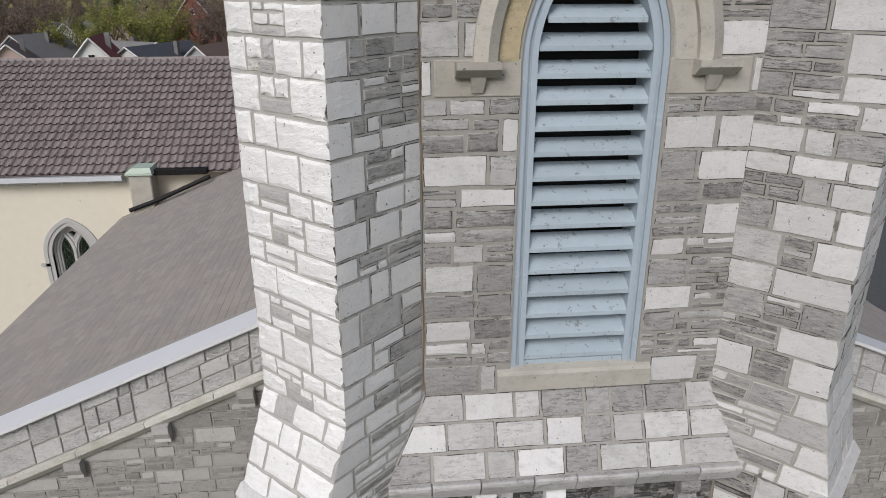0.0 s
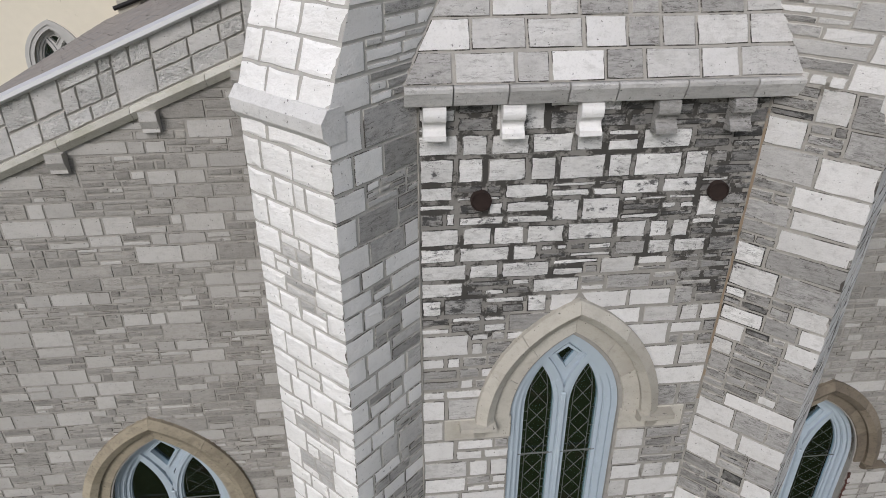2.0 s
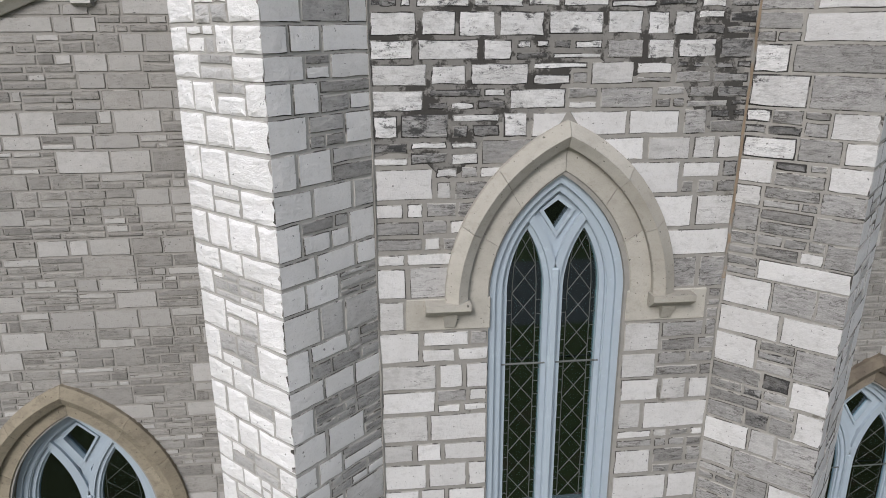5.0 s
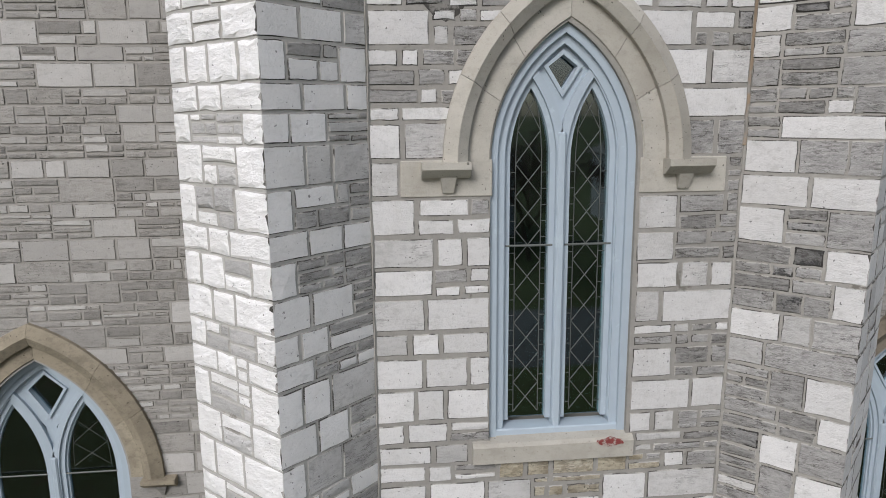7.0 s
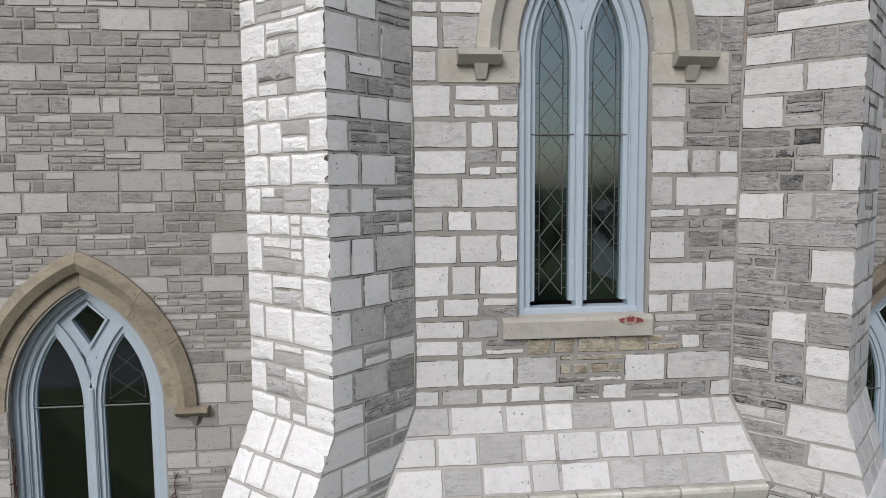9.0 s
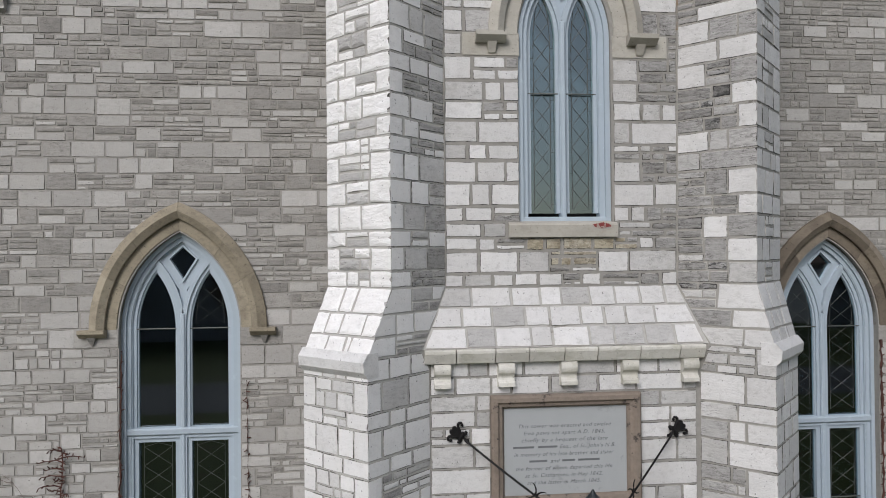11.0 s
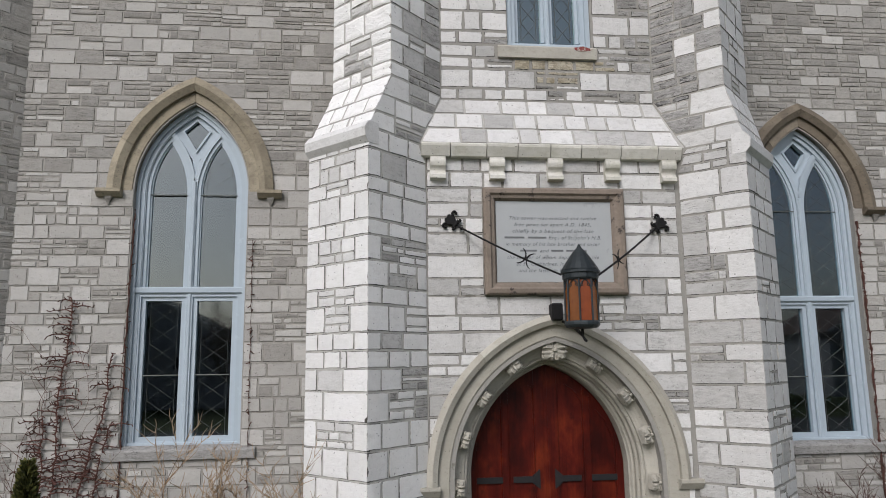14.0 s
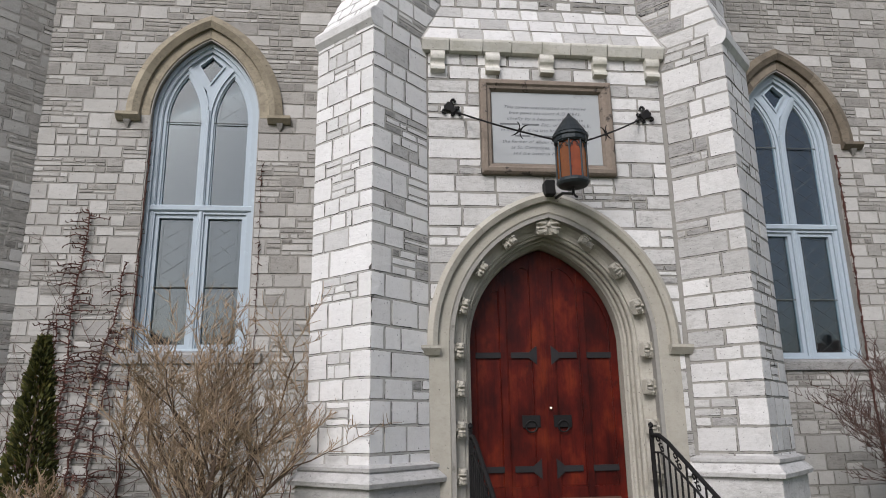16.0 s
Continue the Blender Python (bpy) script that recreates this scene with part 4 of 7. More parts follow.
tagged(part("ground", bm, GRASS), "lawn with worn earth round the church", "ground", kind="structure")


# ---- windows ----
def glazed(base, pts, y, name="pane", mat=None):
    bm = bmesh.new()
    slab(bm, pts, [], y, y + 0.006)
    ob = part(name, bm, mat or GLASS, base, "dark reflecting window glass")
    ob.visible_shadow = False
    return ob


def cames(base, cx, half, z0, z1, y, rise_z, step=0.27, ticks=True):
    """Leaded diamonds in a narrow light; rise_z: height from which the light narrows to z1."""
    bm = bmesh.new()
    w = half * 0.66
    lim = lambda z: 1.0 if z < rise_z else max(0.0, math.sqrt(max(0.0, 1 - ((z - rise_z) / (z1 - rise_z)) ** 1.6)))
    for s in (-1, 1):
        z, k = z0, 0
        while z < z1 - 0.06:
            za, zb = z, min(z + step, z1 - 0.03)
            xa, xb = (s if k % 2 else -s) * w, (-s if k % 2 else s) * w
            tube(bm, [(cx + xa * lim(za), y, za), (cx + xb * lim(zb), y, zb)], 0.004 if ticks else 0.0026, 4)
            z, k = zb, k + 1
        pts = [(cx + s * w * lim(z0 + (z1 - z0) * i / 16), y, z0 + (z1 - z0) * i / 16) for i in range(17)]
        tube(bm, pts, 0.004 if ticks else 0.0026, 4)
        if ticks:
            z = z0 + step / 4
            while z < rise_z:
                tube(bm, [(cx + s * w, y, z), (cx + s * half, y, z)], 0.0032, 4)
                z += step / 2
    part("lead_came", bm, LEAD, base, "pale leaded diamond lattice")


def pointed_window(name, at, a, rise, spring, foot, transom=None, depth=0.07, label="", group="", paint=None, leaded=True):
    BLUE_ = paint or BLUE
    base = thing(name, at, label, "window", group)
    R = (a * a + rise * rise) / (2 * a)
    for o0, o1, ya, yb in ((0.0, -0.065, 0.0, 0.2), (-0.065, -0.13, 0.04, 0.2)):
        bm = bmesh.new()
        band(bm, arch(a, rise, spring, foot, o0), arch(a, rise, spring, foot, o1), depth + ya, depth + yb)
        part("frame", bm, BLUE_, base)
    b = a - 0.10
    l = b / 2
    rr = R - 0.10
    rise_l = math.sqrt(rr * rr - (rr - l) ** 2)
    lights_foot = transom if transom else foot + 0.07
    for s in (-1, 1):
        for o0, o1, ya, yb in ((0.03, -0.045, 0.055, 0.18), (-0.045, -0.10, 0.085, 0.18), (-0.10, -0.125, 0.115, 0.18)) if transom else ((0.03, -0.04, 0.055, 0.18), (-0.04, -0.085, 0.095, 0.18)):
            bm = bmesh.new()
            sh = lambda pts: [(x + s * l, z) for x, z in pts]
            band(bm, sh(arch(l, rise_l, spring, lights_foot + 0.05, o0)), sh(arch(l, rise_l, spring, lights_foot + 0.05, o1)), depth + ya, depth + yb)
            part("light_frame", bm, BLUE_, base)
        inner = [(x + s * l, z) for x, z in arch(l, rise_l, spring, lights_foot + 0.05, -0.08)]
        glazed(base, inner, depth + 0.15, mat=None if transom else GLASSPALE)
        bm = bmesh.new()
        zb = spring - 0.02 if transom else lerp(0.70, 0, 1, foot, spring)
        tube(bm, [(s * l - l + 0.05, depth + 0.10, zb), (s * l + l - 0.05, depth + 0.10, zb)], 0.010, 6)
        part("saddle_bar", bm, LEAD, base, "thin grey saddle bar")
        if transom and not leaded:
            if s > 0:
                cames(base, s * l, l - 0.08, spring + 0.05, spring + rise_l - 0.13, depth + 0.146, spring + 0.1, 0.30, False)
        elif transom:
            cames(base, s * l, l - 0.08, transom + 0.16, spring + rise_l - 0.13, depth + 0.146, spring - 0.02, 0.30, False)
        else:
            cames(base, s * l, l - 0.085, lights_foot + 0.10, spring + rise_l - 0.13, depth + 0.145, spring - 0.02)
        if transom:
            for o, ya in ((0.0, 0.05), (0.052, 0.085)):
                bm = bmesh.new()
                x0, x1, z0, z1 = s * l - l + o, s * l + l - o, foot + 0.03 + o, transom - 0.04 - o
                t = 0.056 if o == 0 else 0.072
                band(bm, [(x0, z0), (x0, z1), (x1, z1), (x1, z0), (x0, z0)], [(x0 + t, z0 + t), (x0 + t, z1 - t), (x1 - t, z1 - t), (x1 - t, z0 + t), (x0 + t, z0 + t)], depth + ya, depth + 0.18)
                part("sash", bm, BLUE_, base)
            glazed(base, [(s * l - l + 0.06, foot + 0.08), (s * l - l + 0.06, transom - 0.1), (s * l + l - 0.06, transom - 0.1), (s * l + l - 0.06, foot + 0.08)], depth + 0.15)
            cames(base, s * l, l - 0.08, foot + 0.12, transom - 0.1, depth + 0.146, transom + 5, 0.30, False)
            bm = bmesh.new()
            zz = lerp(0.45, 0, 1, foot, transom)
            tube(bm, [(s * l - l + 0.05, depth + 0.10, zz), (s * l + l - 0.05, depth + 0.10, zz)], 0.010, 6)
            part("saddle_bar", bm, LEAD, base, "thin grey saddle bar")
    # the small pane between the two heads
    apex = spring + math.sqrt((R - 0.13) ** 2 - (R - a) ** 2)
    zl = spring + rise_l * 0.62
    zm = spring + rise_l + 0.02
    glazed(base, [(0, zl), (-0.16 * a / 0.6, zm), (0, apex), (0.16 * a / 0.6, zm)], depth + 0.15)
    k = a / 0.6
    dia = lambda e: [(0, zl + 0.05 + e * 1.5), (-(0.155 * k - e), zm), (0, apex - 0.04 - e * 1.2), (0.155 * k - e, zm), (0, zl + 0.05 + e * 1.5)]
    bm = bmesh.new()
    slab(bm, [(0.03, spring - 0.08), (-0.03, spring - 0.08), (-0.06, zl - 0.06), (-0.25 * k, zm - 0.02), (-0.14 * k, zm + 0.14 * k), (0, apex + 0.03), (0.14 * k, zm + 0.14 * k), (0.25 * k, zm - 0.02), (0.06, zl - 0.06)], [dia(0.035)[:-1]], depth + 0.10, depth + 0.148)
    part("head_panel", bm, BLUE_, base)
    for e0, e1, ya in ((0.0, 0.036, 0.07),):
        bm = bmesh.new()
        band(bm, dia(e0), dia(e1), depth + ya, depth + 0.18)
        part("diamond_frame", bm, BLUE_, base)
    boxpart("mullion", (-0.034, 0.034, depth + 0.03, depth + 0.2, foot, spring + 0.22), BLUE_, base, 0.014)
    boxpart("bottom_rail", (-a + 0.02, a - 0.02, depth + 0.012, depth + 0.2, foot, foot + 0.07), BLUE_, base, 0.01)
    if transom:
        boxpart("transom", (-a + 0.04, a - 0.04, depth + 0.012, depth + 0.2, transom - 0.05, transom + 0.06), BLUE_, base, 0.02)
    return base


def hood(name, at, a, rise, spring, foot, w0, w1, mat, label, drop=0.30, segs=5, stop=0.20, group="", ext=0.16, stained=None):
    """Arch stones round a window and the hood mould over them, in lengths, with a stop at each end."""
    base = thing(name, at, label, "arch moulding", group, "structure")
    n = 14
    for o0, o1, ya, yb, nm in ((w0, 0.0, -0.012, 0.30, "arch_stone"), (w1, w0 - 0.01, -0.12, 0.02, "hood_stone")):
        out, inn = arch(a, rise, spring, spring - drop, o0, n), arch(a, rise, spring, spring - drop, o1, n)
        m = len(out)
        cuts = [0] + [round(1 + (m - 3) * i / (2 * segs)) for i in range(1, 2 * segs)] + [m - 1]
        for c0, c1 in zip(cuts, cuts[1:]):
            bm = bmesh.new()
            po, pi = [list(p) for p in out[c0:c1 + 1]], [list(p) for p in inn[c0:c1 + 1]]
            for P in (po, pi):
                for e, q in ((0, 1), (-1, -2)):
                    dx, dz = P[q][0] - P[e][0], P[q][1] - P[e][1]
                    L = max(1e-4, math.hypot(dx, dz))
                    P[e][0] += dx / L * 0.002
                    P[e][1] += dz / L * 0.002
            if nm == "hood_stone":
                rings = [[bm.verts.new((x, y, z)) for x, z in P] for P, y in ((po, 0.02), (po, -0.06), ([((p[0] * 0.45 + q[0] * 0.55), (p[1] * 0.45 + q[1] * 0.55)) for p, q in zip(po, pi)], -0.13), (pi, -0.07), (pi, 0.02))]
                for r0, r1 in zip(rings, rings[1:] + rings[:1]):
                    for i in range(len(po) - 1):
                        bm.faces.new((r0[i], r0[i + 1], r1[i + 1], r1[i]))
                bm.faces.new([r[0] for r in rings])
                bm.faces.new([r[-1] for r in rings])
            else:
                mid = [((p[0] * 0.15 + q[0] * 0.85), (p[1] * 0.15 + q[1] * 0.85)) for p, q in zip(po, pi)]
                rings = [[bm.verts.new((x, y, z)) for x, z in P] for P, y in ((po, 0.10), (po, ya), (mid, ya), (pi, ya + 0.07), (pi, yb))]
                for r0, r1 in zip(rings, rings[1:] + rings[:1]):
                    for i in range(len(po) - 1):
                        bm.faces.new((r0[i], r0[i + 1], r1[i + 1], r1[i]))
                bm.faces.new([r[0] for r in rings])
                bm.faces.new([r[-1] for r in rings])
            part(nm, bm, stained if stained and nm == "arch_stone" and c1 < m // 2 else mat, base)
    for s in (-1, 1):
        bm = bmesh.new()
        x0 = s * (a + w0 - 0.03)
        x1 = s * (a + w1 + stop)
        z = spring - drop
        lo_, hi_ = min(x0, x1), max(x0, x1)
        prism_x(bm, lo_, hi_, [(0.02, z + 0.005), (-0.15, z + 0.005), (-0.15, z - 0.05), (-0.06, z - 0.12), (0.02, z - 0.12)])
        part("hood_stop", bm, mat, base)
        bm = bmesh.new()
        xb = s * (a + w1 - 0.04)
        tip = 0.015 if mat is SAND or mat is SANDDARK else 0.045
        loft(bm, [([(xb - tip, -0.03), (xb + tip, -0.03), (xb + tip, 0.02), (xb - tip, 0.02)], z - 0.24), ([(xb - 0.06, -0.09), (xb + 0.06, -0.09), (xb + 0.06, 0.02), (xb - 0.06, 0.02)], z - 0.115)])
        part("pendant", bm, BUFFDARK if mat is SAND or mat is SANDDARK else mat, base)
        # the springer block beside the stop
        bm = bmesh.new()
        xe = s * (a + w1 + stop + ext)
        box(bm, min(s * (a + 0.004), xe), max(s * (a + 0.004), xe), -0.008, 0.1, z - 0.275, z + 0.015, 0.008)
        part("springer", bm, BUFF if mat is SAND or mat is SANDDARK else mat, base)
    return base


def sill(name, at, half, z0, z1, mat, label, reach=0.07):
    bm = bmesh.new()
    prism_x(bm, -half, half, [(0.12, z0), (-reach, z0), (-reach - 0.006, z1 - 0.04), (-reach + 0.02, z1 - 0.01), (0.12, z1 + 0.035)])
    ob = part(name, bm, mat)
    ob.location = at
    return tagged(ob, label, "window sill", kind="structure")


pointed_window("lancet_window", (0.045, Y_MID, 0), **WIN, depth=0.045, label="pale blue painted twin-light pointed window with leaded diamonds")
hood("hood_middle", (0.065, Y_MID, 0), **WIN, w0=0.22, w1=0.40, mat=SANDGREY, label="buff sandstone pointed arch with hood mould over the window", drop=0.0, stop=0.17, segs=3)
sill("sill_middle", (0, Y_MID, 0), 0.70, 8.24, 8.43, SANDGREY, "buff sandstone window sill with a patch of red paint", 0.05)
for sx, nx in ((-1, NAVE_X[0]), (1, NAVE_X[1])):
    dz = NAVE_DROP if sx > 0 else 0.0
    pointed_window("nave_window", (nx, Y_NAVE, dz), **NAVEWIN, transom=5.30, depth=0.12, leaded=sx > 0, label="tall pale blue pointed window with a transom", group="nave windows")
    hood("hood_nave", (nx, Y_NAVE, dz), **NAVEWIN, w0=0.20, w1=0.42, mat=SAND if sx < 0 else SANDDARK, segs=3, label="brown sandstone pointed arch with hood mould over the tall window", drop=0.0, stop=0.14, ext=0.10, group="nave hoods")
    sill("sill_nave", (nx, Y_NAVE, dz), 1.15, 2.66, 2.83, GREY, "grey stone sill under the tall window", 0.06)
    # an added near-black sheet stands in for the unlit room
    tagged(boxpart("wall_room", (sx * 5.32 - 2.2, sx * 5.32 + 2.2, 4.6, 4.8, 0, 11), DARK), "added near-black sheet for the unlit room behind the window", "wall", kind="structure")
tagged(boxpart("wall_tower_room", (-1.7, 1.7, 1.6, 1.7, 7.4, 14.5), DARK), "added near-black sheet for the unlit room behind the tower window", "wall", kind="structure")

# the louvred belfry opening
hood("hood_upper", (0.15, Y_UP, 0), **LOUVRE, w0=0.22, w1=0.40, mat=SANDGREY, label="buff sandstone pointed arch over the louvred opening", stained=OCHRE, drop=0.0, stop=0.14, segs=3)
sill("sill_upper", (0.15, Y_UP, 0), 0.73, 15.22, 15.43, SANDGREY, "buff sandstone sill under the louvres", 0.05)


def louvre_window(at, a, rise, spring, foot):
    base = thing("louvre_window", at, "pale blue painted wooden louvres with flaking slats", "louvre")
    for o0, o1, ya, yb in ((0.0, -0.05, 0.02, 0.355), (-0.05, -0.08, 0.05, 0.355), (-0.08, -0.13, 0.03, 0.355)):
        bm = bmesh.new()
        band(bm, arch(a, rise, spring, foot, o0), arch(a, rise, spring, foot, o1), ya, yb)
        part("frame", bm, BLUE, base)
    z, R = foot + 0.07, (a * a + rise * rise) / (2 * a)
    r = random.Random(70)
    while z < spring + rise - 0.35:
        w = a - 0.125
        if z > spring:
            w = a - R + math.sqrt(max(0.01, (R - 0.125) ** 2 - (z + 0.12 - spring) ** 2))
        bm = bmesh.new()
        prism_x(bm, -w, w, [(0.04, z), (0.04, z + 0.04), (0.20, z + 0.132), (0.207, z + 0.10)])
        sl = part("slat", bm, BLUEWORN, base)
        sl.location.z = r.uniform(-0.003, 0.003)
        z += 0.213
    boxpart("bottom_rail", (-a + 0.12, a - 0.12, 0.05, 0.3, foot, foot + 0.055), BLUEWORN, base, 0.01)
    # added near-black sheet: the dark void behind the slats as a colour
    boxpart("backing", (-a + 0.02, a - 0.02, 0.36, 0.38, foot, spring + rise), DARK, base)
    return base


louvre_window((0.15, Y_UP, 0), **LOUVRE)


# ---- the west door ----
def sweep_arch(bm, prof, a, rise, spring, foot, n=18):
    rings = [[bm.verts.new((x, y, z)) for x, z in arch(a, rise, spring, foot, o + 0.255, n)] for o, y in prof]
    m = len(rings[0])
    for r0, r1 in zip(rings, rings[1:]):
        for i in range(m - 1):
            bm.faces.new((r0[i], r0[i + 1], r1[i + 1], r1[i]))


SILL_Z = 0.62
doorway = thing("doorway", (DOOR_X, Y_LOW, 0), "moulded buff sandstone doorway arch with carved flowers", "doorway", kind="structure")
DA = dict(a=1.045, rise=1.40, spring=2.65, foot=SILL_Z)
bm = bmesh.new()
sweep_arch(bm, [(0.34, 0.10), (0.34, -0.012), (0.085, -0.012), (0.07, 0.0), (0.065, 0.03), (0.065, 0.10)], **DA)
part("outer_order", bm, DOORSTONE, doorway)
bm = bmesh.new()
sweep_arch(bm, [(0.065, 0.03), (0.045, 0.03), (0.04, 0.06), (0.02, 0.12), (-0.02, 0.17), (-0.06, 0.20), (-0.10, 0.215), (-0.125, 0.215), (-0.125, 0.24), (-0.14, 0.26)], **DA)
part("hollow_order", bm, DOORSTONE, doorway)
for o, y in ((-0.145, 0.27), (-0.18, 0.35), (-0.217, 0.43)):
    bm = bmesh.new()
    ring = [(o + 0.028 * math.cos(k * math.pi / 4 + 0.3), y + 0.028 * math.sin(k * math.pi / 4 + 0.3)) for k in range(9)]
    sweep_arch(bm, ring, **DA)
    part("roll_moulding", bm, DOORSTONE, doorway)
bm = bmesh.new()
sweep_arch(bm, [(-0.12, 0.26), (-0.165, 0.30), (-0.165, 0.36), (-0.20, 0.38), (-0.20, 0.46), (-0.255, 0.48), (-0.255, 0.80)], **DA)
part("inner_order", bm, DOORSTONE, doorway)
out, inn = arch(1.045, 1.40, 2.65, 2.60, 0.615, 18), arch(1.045, 1.40, 2.65, 2.60, 0.485, 18)
for c0, c1 in ((0, 6), (6, 12), (12, 19), (19, 26), (26, 32), (32, len(out) - 1)):
    bm = bmesh.new()
    po, pi = out[c0:c1 + 1], inn[c0:c1 + 1]
    mid = [((p[0] + q[0]) / 2, (p[1] + q[1]) / 2) for p, q in zip(po, pi)]
    rings = [[bm.verts.new((x, y, z)) for x, z in P] for P, y in ((po, 0.02), (po, -0.05), (mid, -0.11), (pi, -0.075), (pi, 0.02))]
    for r0, r1 in zip(rings, rings[1:] + rings[:1]):
        for i in range(len(po) - 1):
            bm.faces.new((r0[i], r0[i + 1], r1[i + 1], r1[i]))
    bm.faces.new([r[0] for r in rings])
    bm.faces.new([r[-1] for r in rings])
    part("hood_stone", bm, DOORSTONE, doorway)
for s in (-1, 1):
    bm = bmesh.new()
    xa, xb = sorted((s * 1.50, s * 1.80))
    prism_x(bm, xa, xb, [(0.02, 2.61), (-0.12, 2.61), (-0.12, 2.57), (-0.05, 2.49), (0.02, 2.49)])
    part("hood_stop", bm, DOORSTONE, doorway)


def flower():
    """A carved four-leaved boss."""
    bm = bmesh.new()
    for k in range(4):
        ang = k * math.pi / 2 + math.pi / 4
        c_, s_ = math.cos(ang), math.sin(ang)
        m = Matrix.Translation((0.055 * c_, -0.012, 0.055 * s_)) @ Matrix.Rotation(-ang, 4, "Y") @ Matrix.Diagonal((0.058, 0.026, 0.044, 1))
        bmesh.ops.create_icosphere(bm, subdivisions=1, radius=1.0, matrix=m)
        for e in (-1, 1):
            b_ = ang + e * 0.42
            tube(bm, [(0.03 * math.cos(ang), -0.03, 0.03 * math.sin(ang)), (0.07 * math.cos(b_), -0.04, 0.07 * math.sin(b_)), (0.092 * math.cos(b_ + e * 0.1), -0.022, 0.092 * math.sin(b_ + e * 0.1)), (0.085 * math.cos(b_ + e * 0.3), -0.006, 0.085 * math.sin(b_ + e * 0.3))], [0.010, 0.012, 0.011, 0.006], 5)
    bmesh.ops.create_icosphere(bm, subdivisions=1, radius=0.022, matrix=Matrix.Translation((0, -0.038, 0)))
    box(bm, -0.088, 0.088, -0.008, 0.07, -0.088, 0.088, 0.012)
    me = bpy.data.meshes.new("carved_flower")
    bmesh.ops.recalc_face_normals(bm, faces=bm.faces)
    bm.to_mesh(me)
    bm.free()
    me.materials.append(DOORSTONE)
    return me


boss = flower()
R_ = (1.045 ** 2 + 1.40 ** 2) / 2.09
for s in (-1, 1):
    for ang in (17, 36, 55):
        c = 1.045 - R_
        r_ = R_ + 0.235
        ob = new("carved_flower", boss)
        ob.parent = doorway
        ob.location = (s * (c + r_ * math.cos(radians(ang))), 0.10, 2.65 + r_ * math.sin(radians(ang)))
        ob.rotation_euler, ob.scale = (0, s * radians(-ang), s * radians(25)), (1.15, 1.2, 1.15)
    for z in (2.56, 2.08, 1.58, 1.02):
        ob = new("carved_flower", boss)
        ob.parent = doorway
        ob.location, ob.rotation_euler, ob.scale = (s * 1.275, 0.10, z), (0, 0, s * radians(25)), (1.1, 1.2, 1.1)
ob = new("carved_flower", boss)
ob.parent = doorway
ob.location, ob.scale = (0, 0.08, 2.65 + 1.575), (1.75, 1.3, 1.35)

door = thing("double_door", (DOOR_X, Y_LOW + 0.66, SILL_Z), "red stained double plank door with black iron straps, closed", "door")


R_in = (1.045 ** 2 + 1.398 ** 2) / 2.09


def door_top(x):
    return 2.65 - SILL_Z + math.sqrt(max(0.0, R_in * R_in - (abs(x) - (1.045 - R_in)) ** 2))


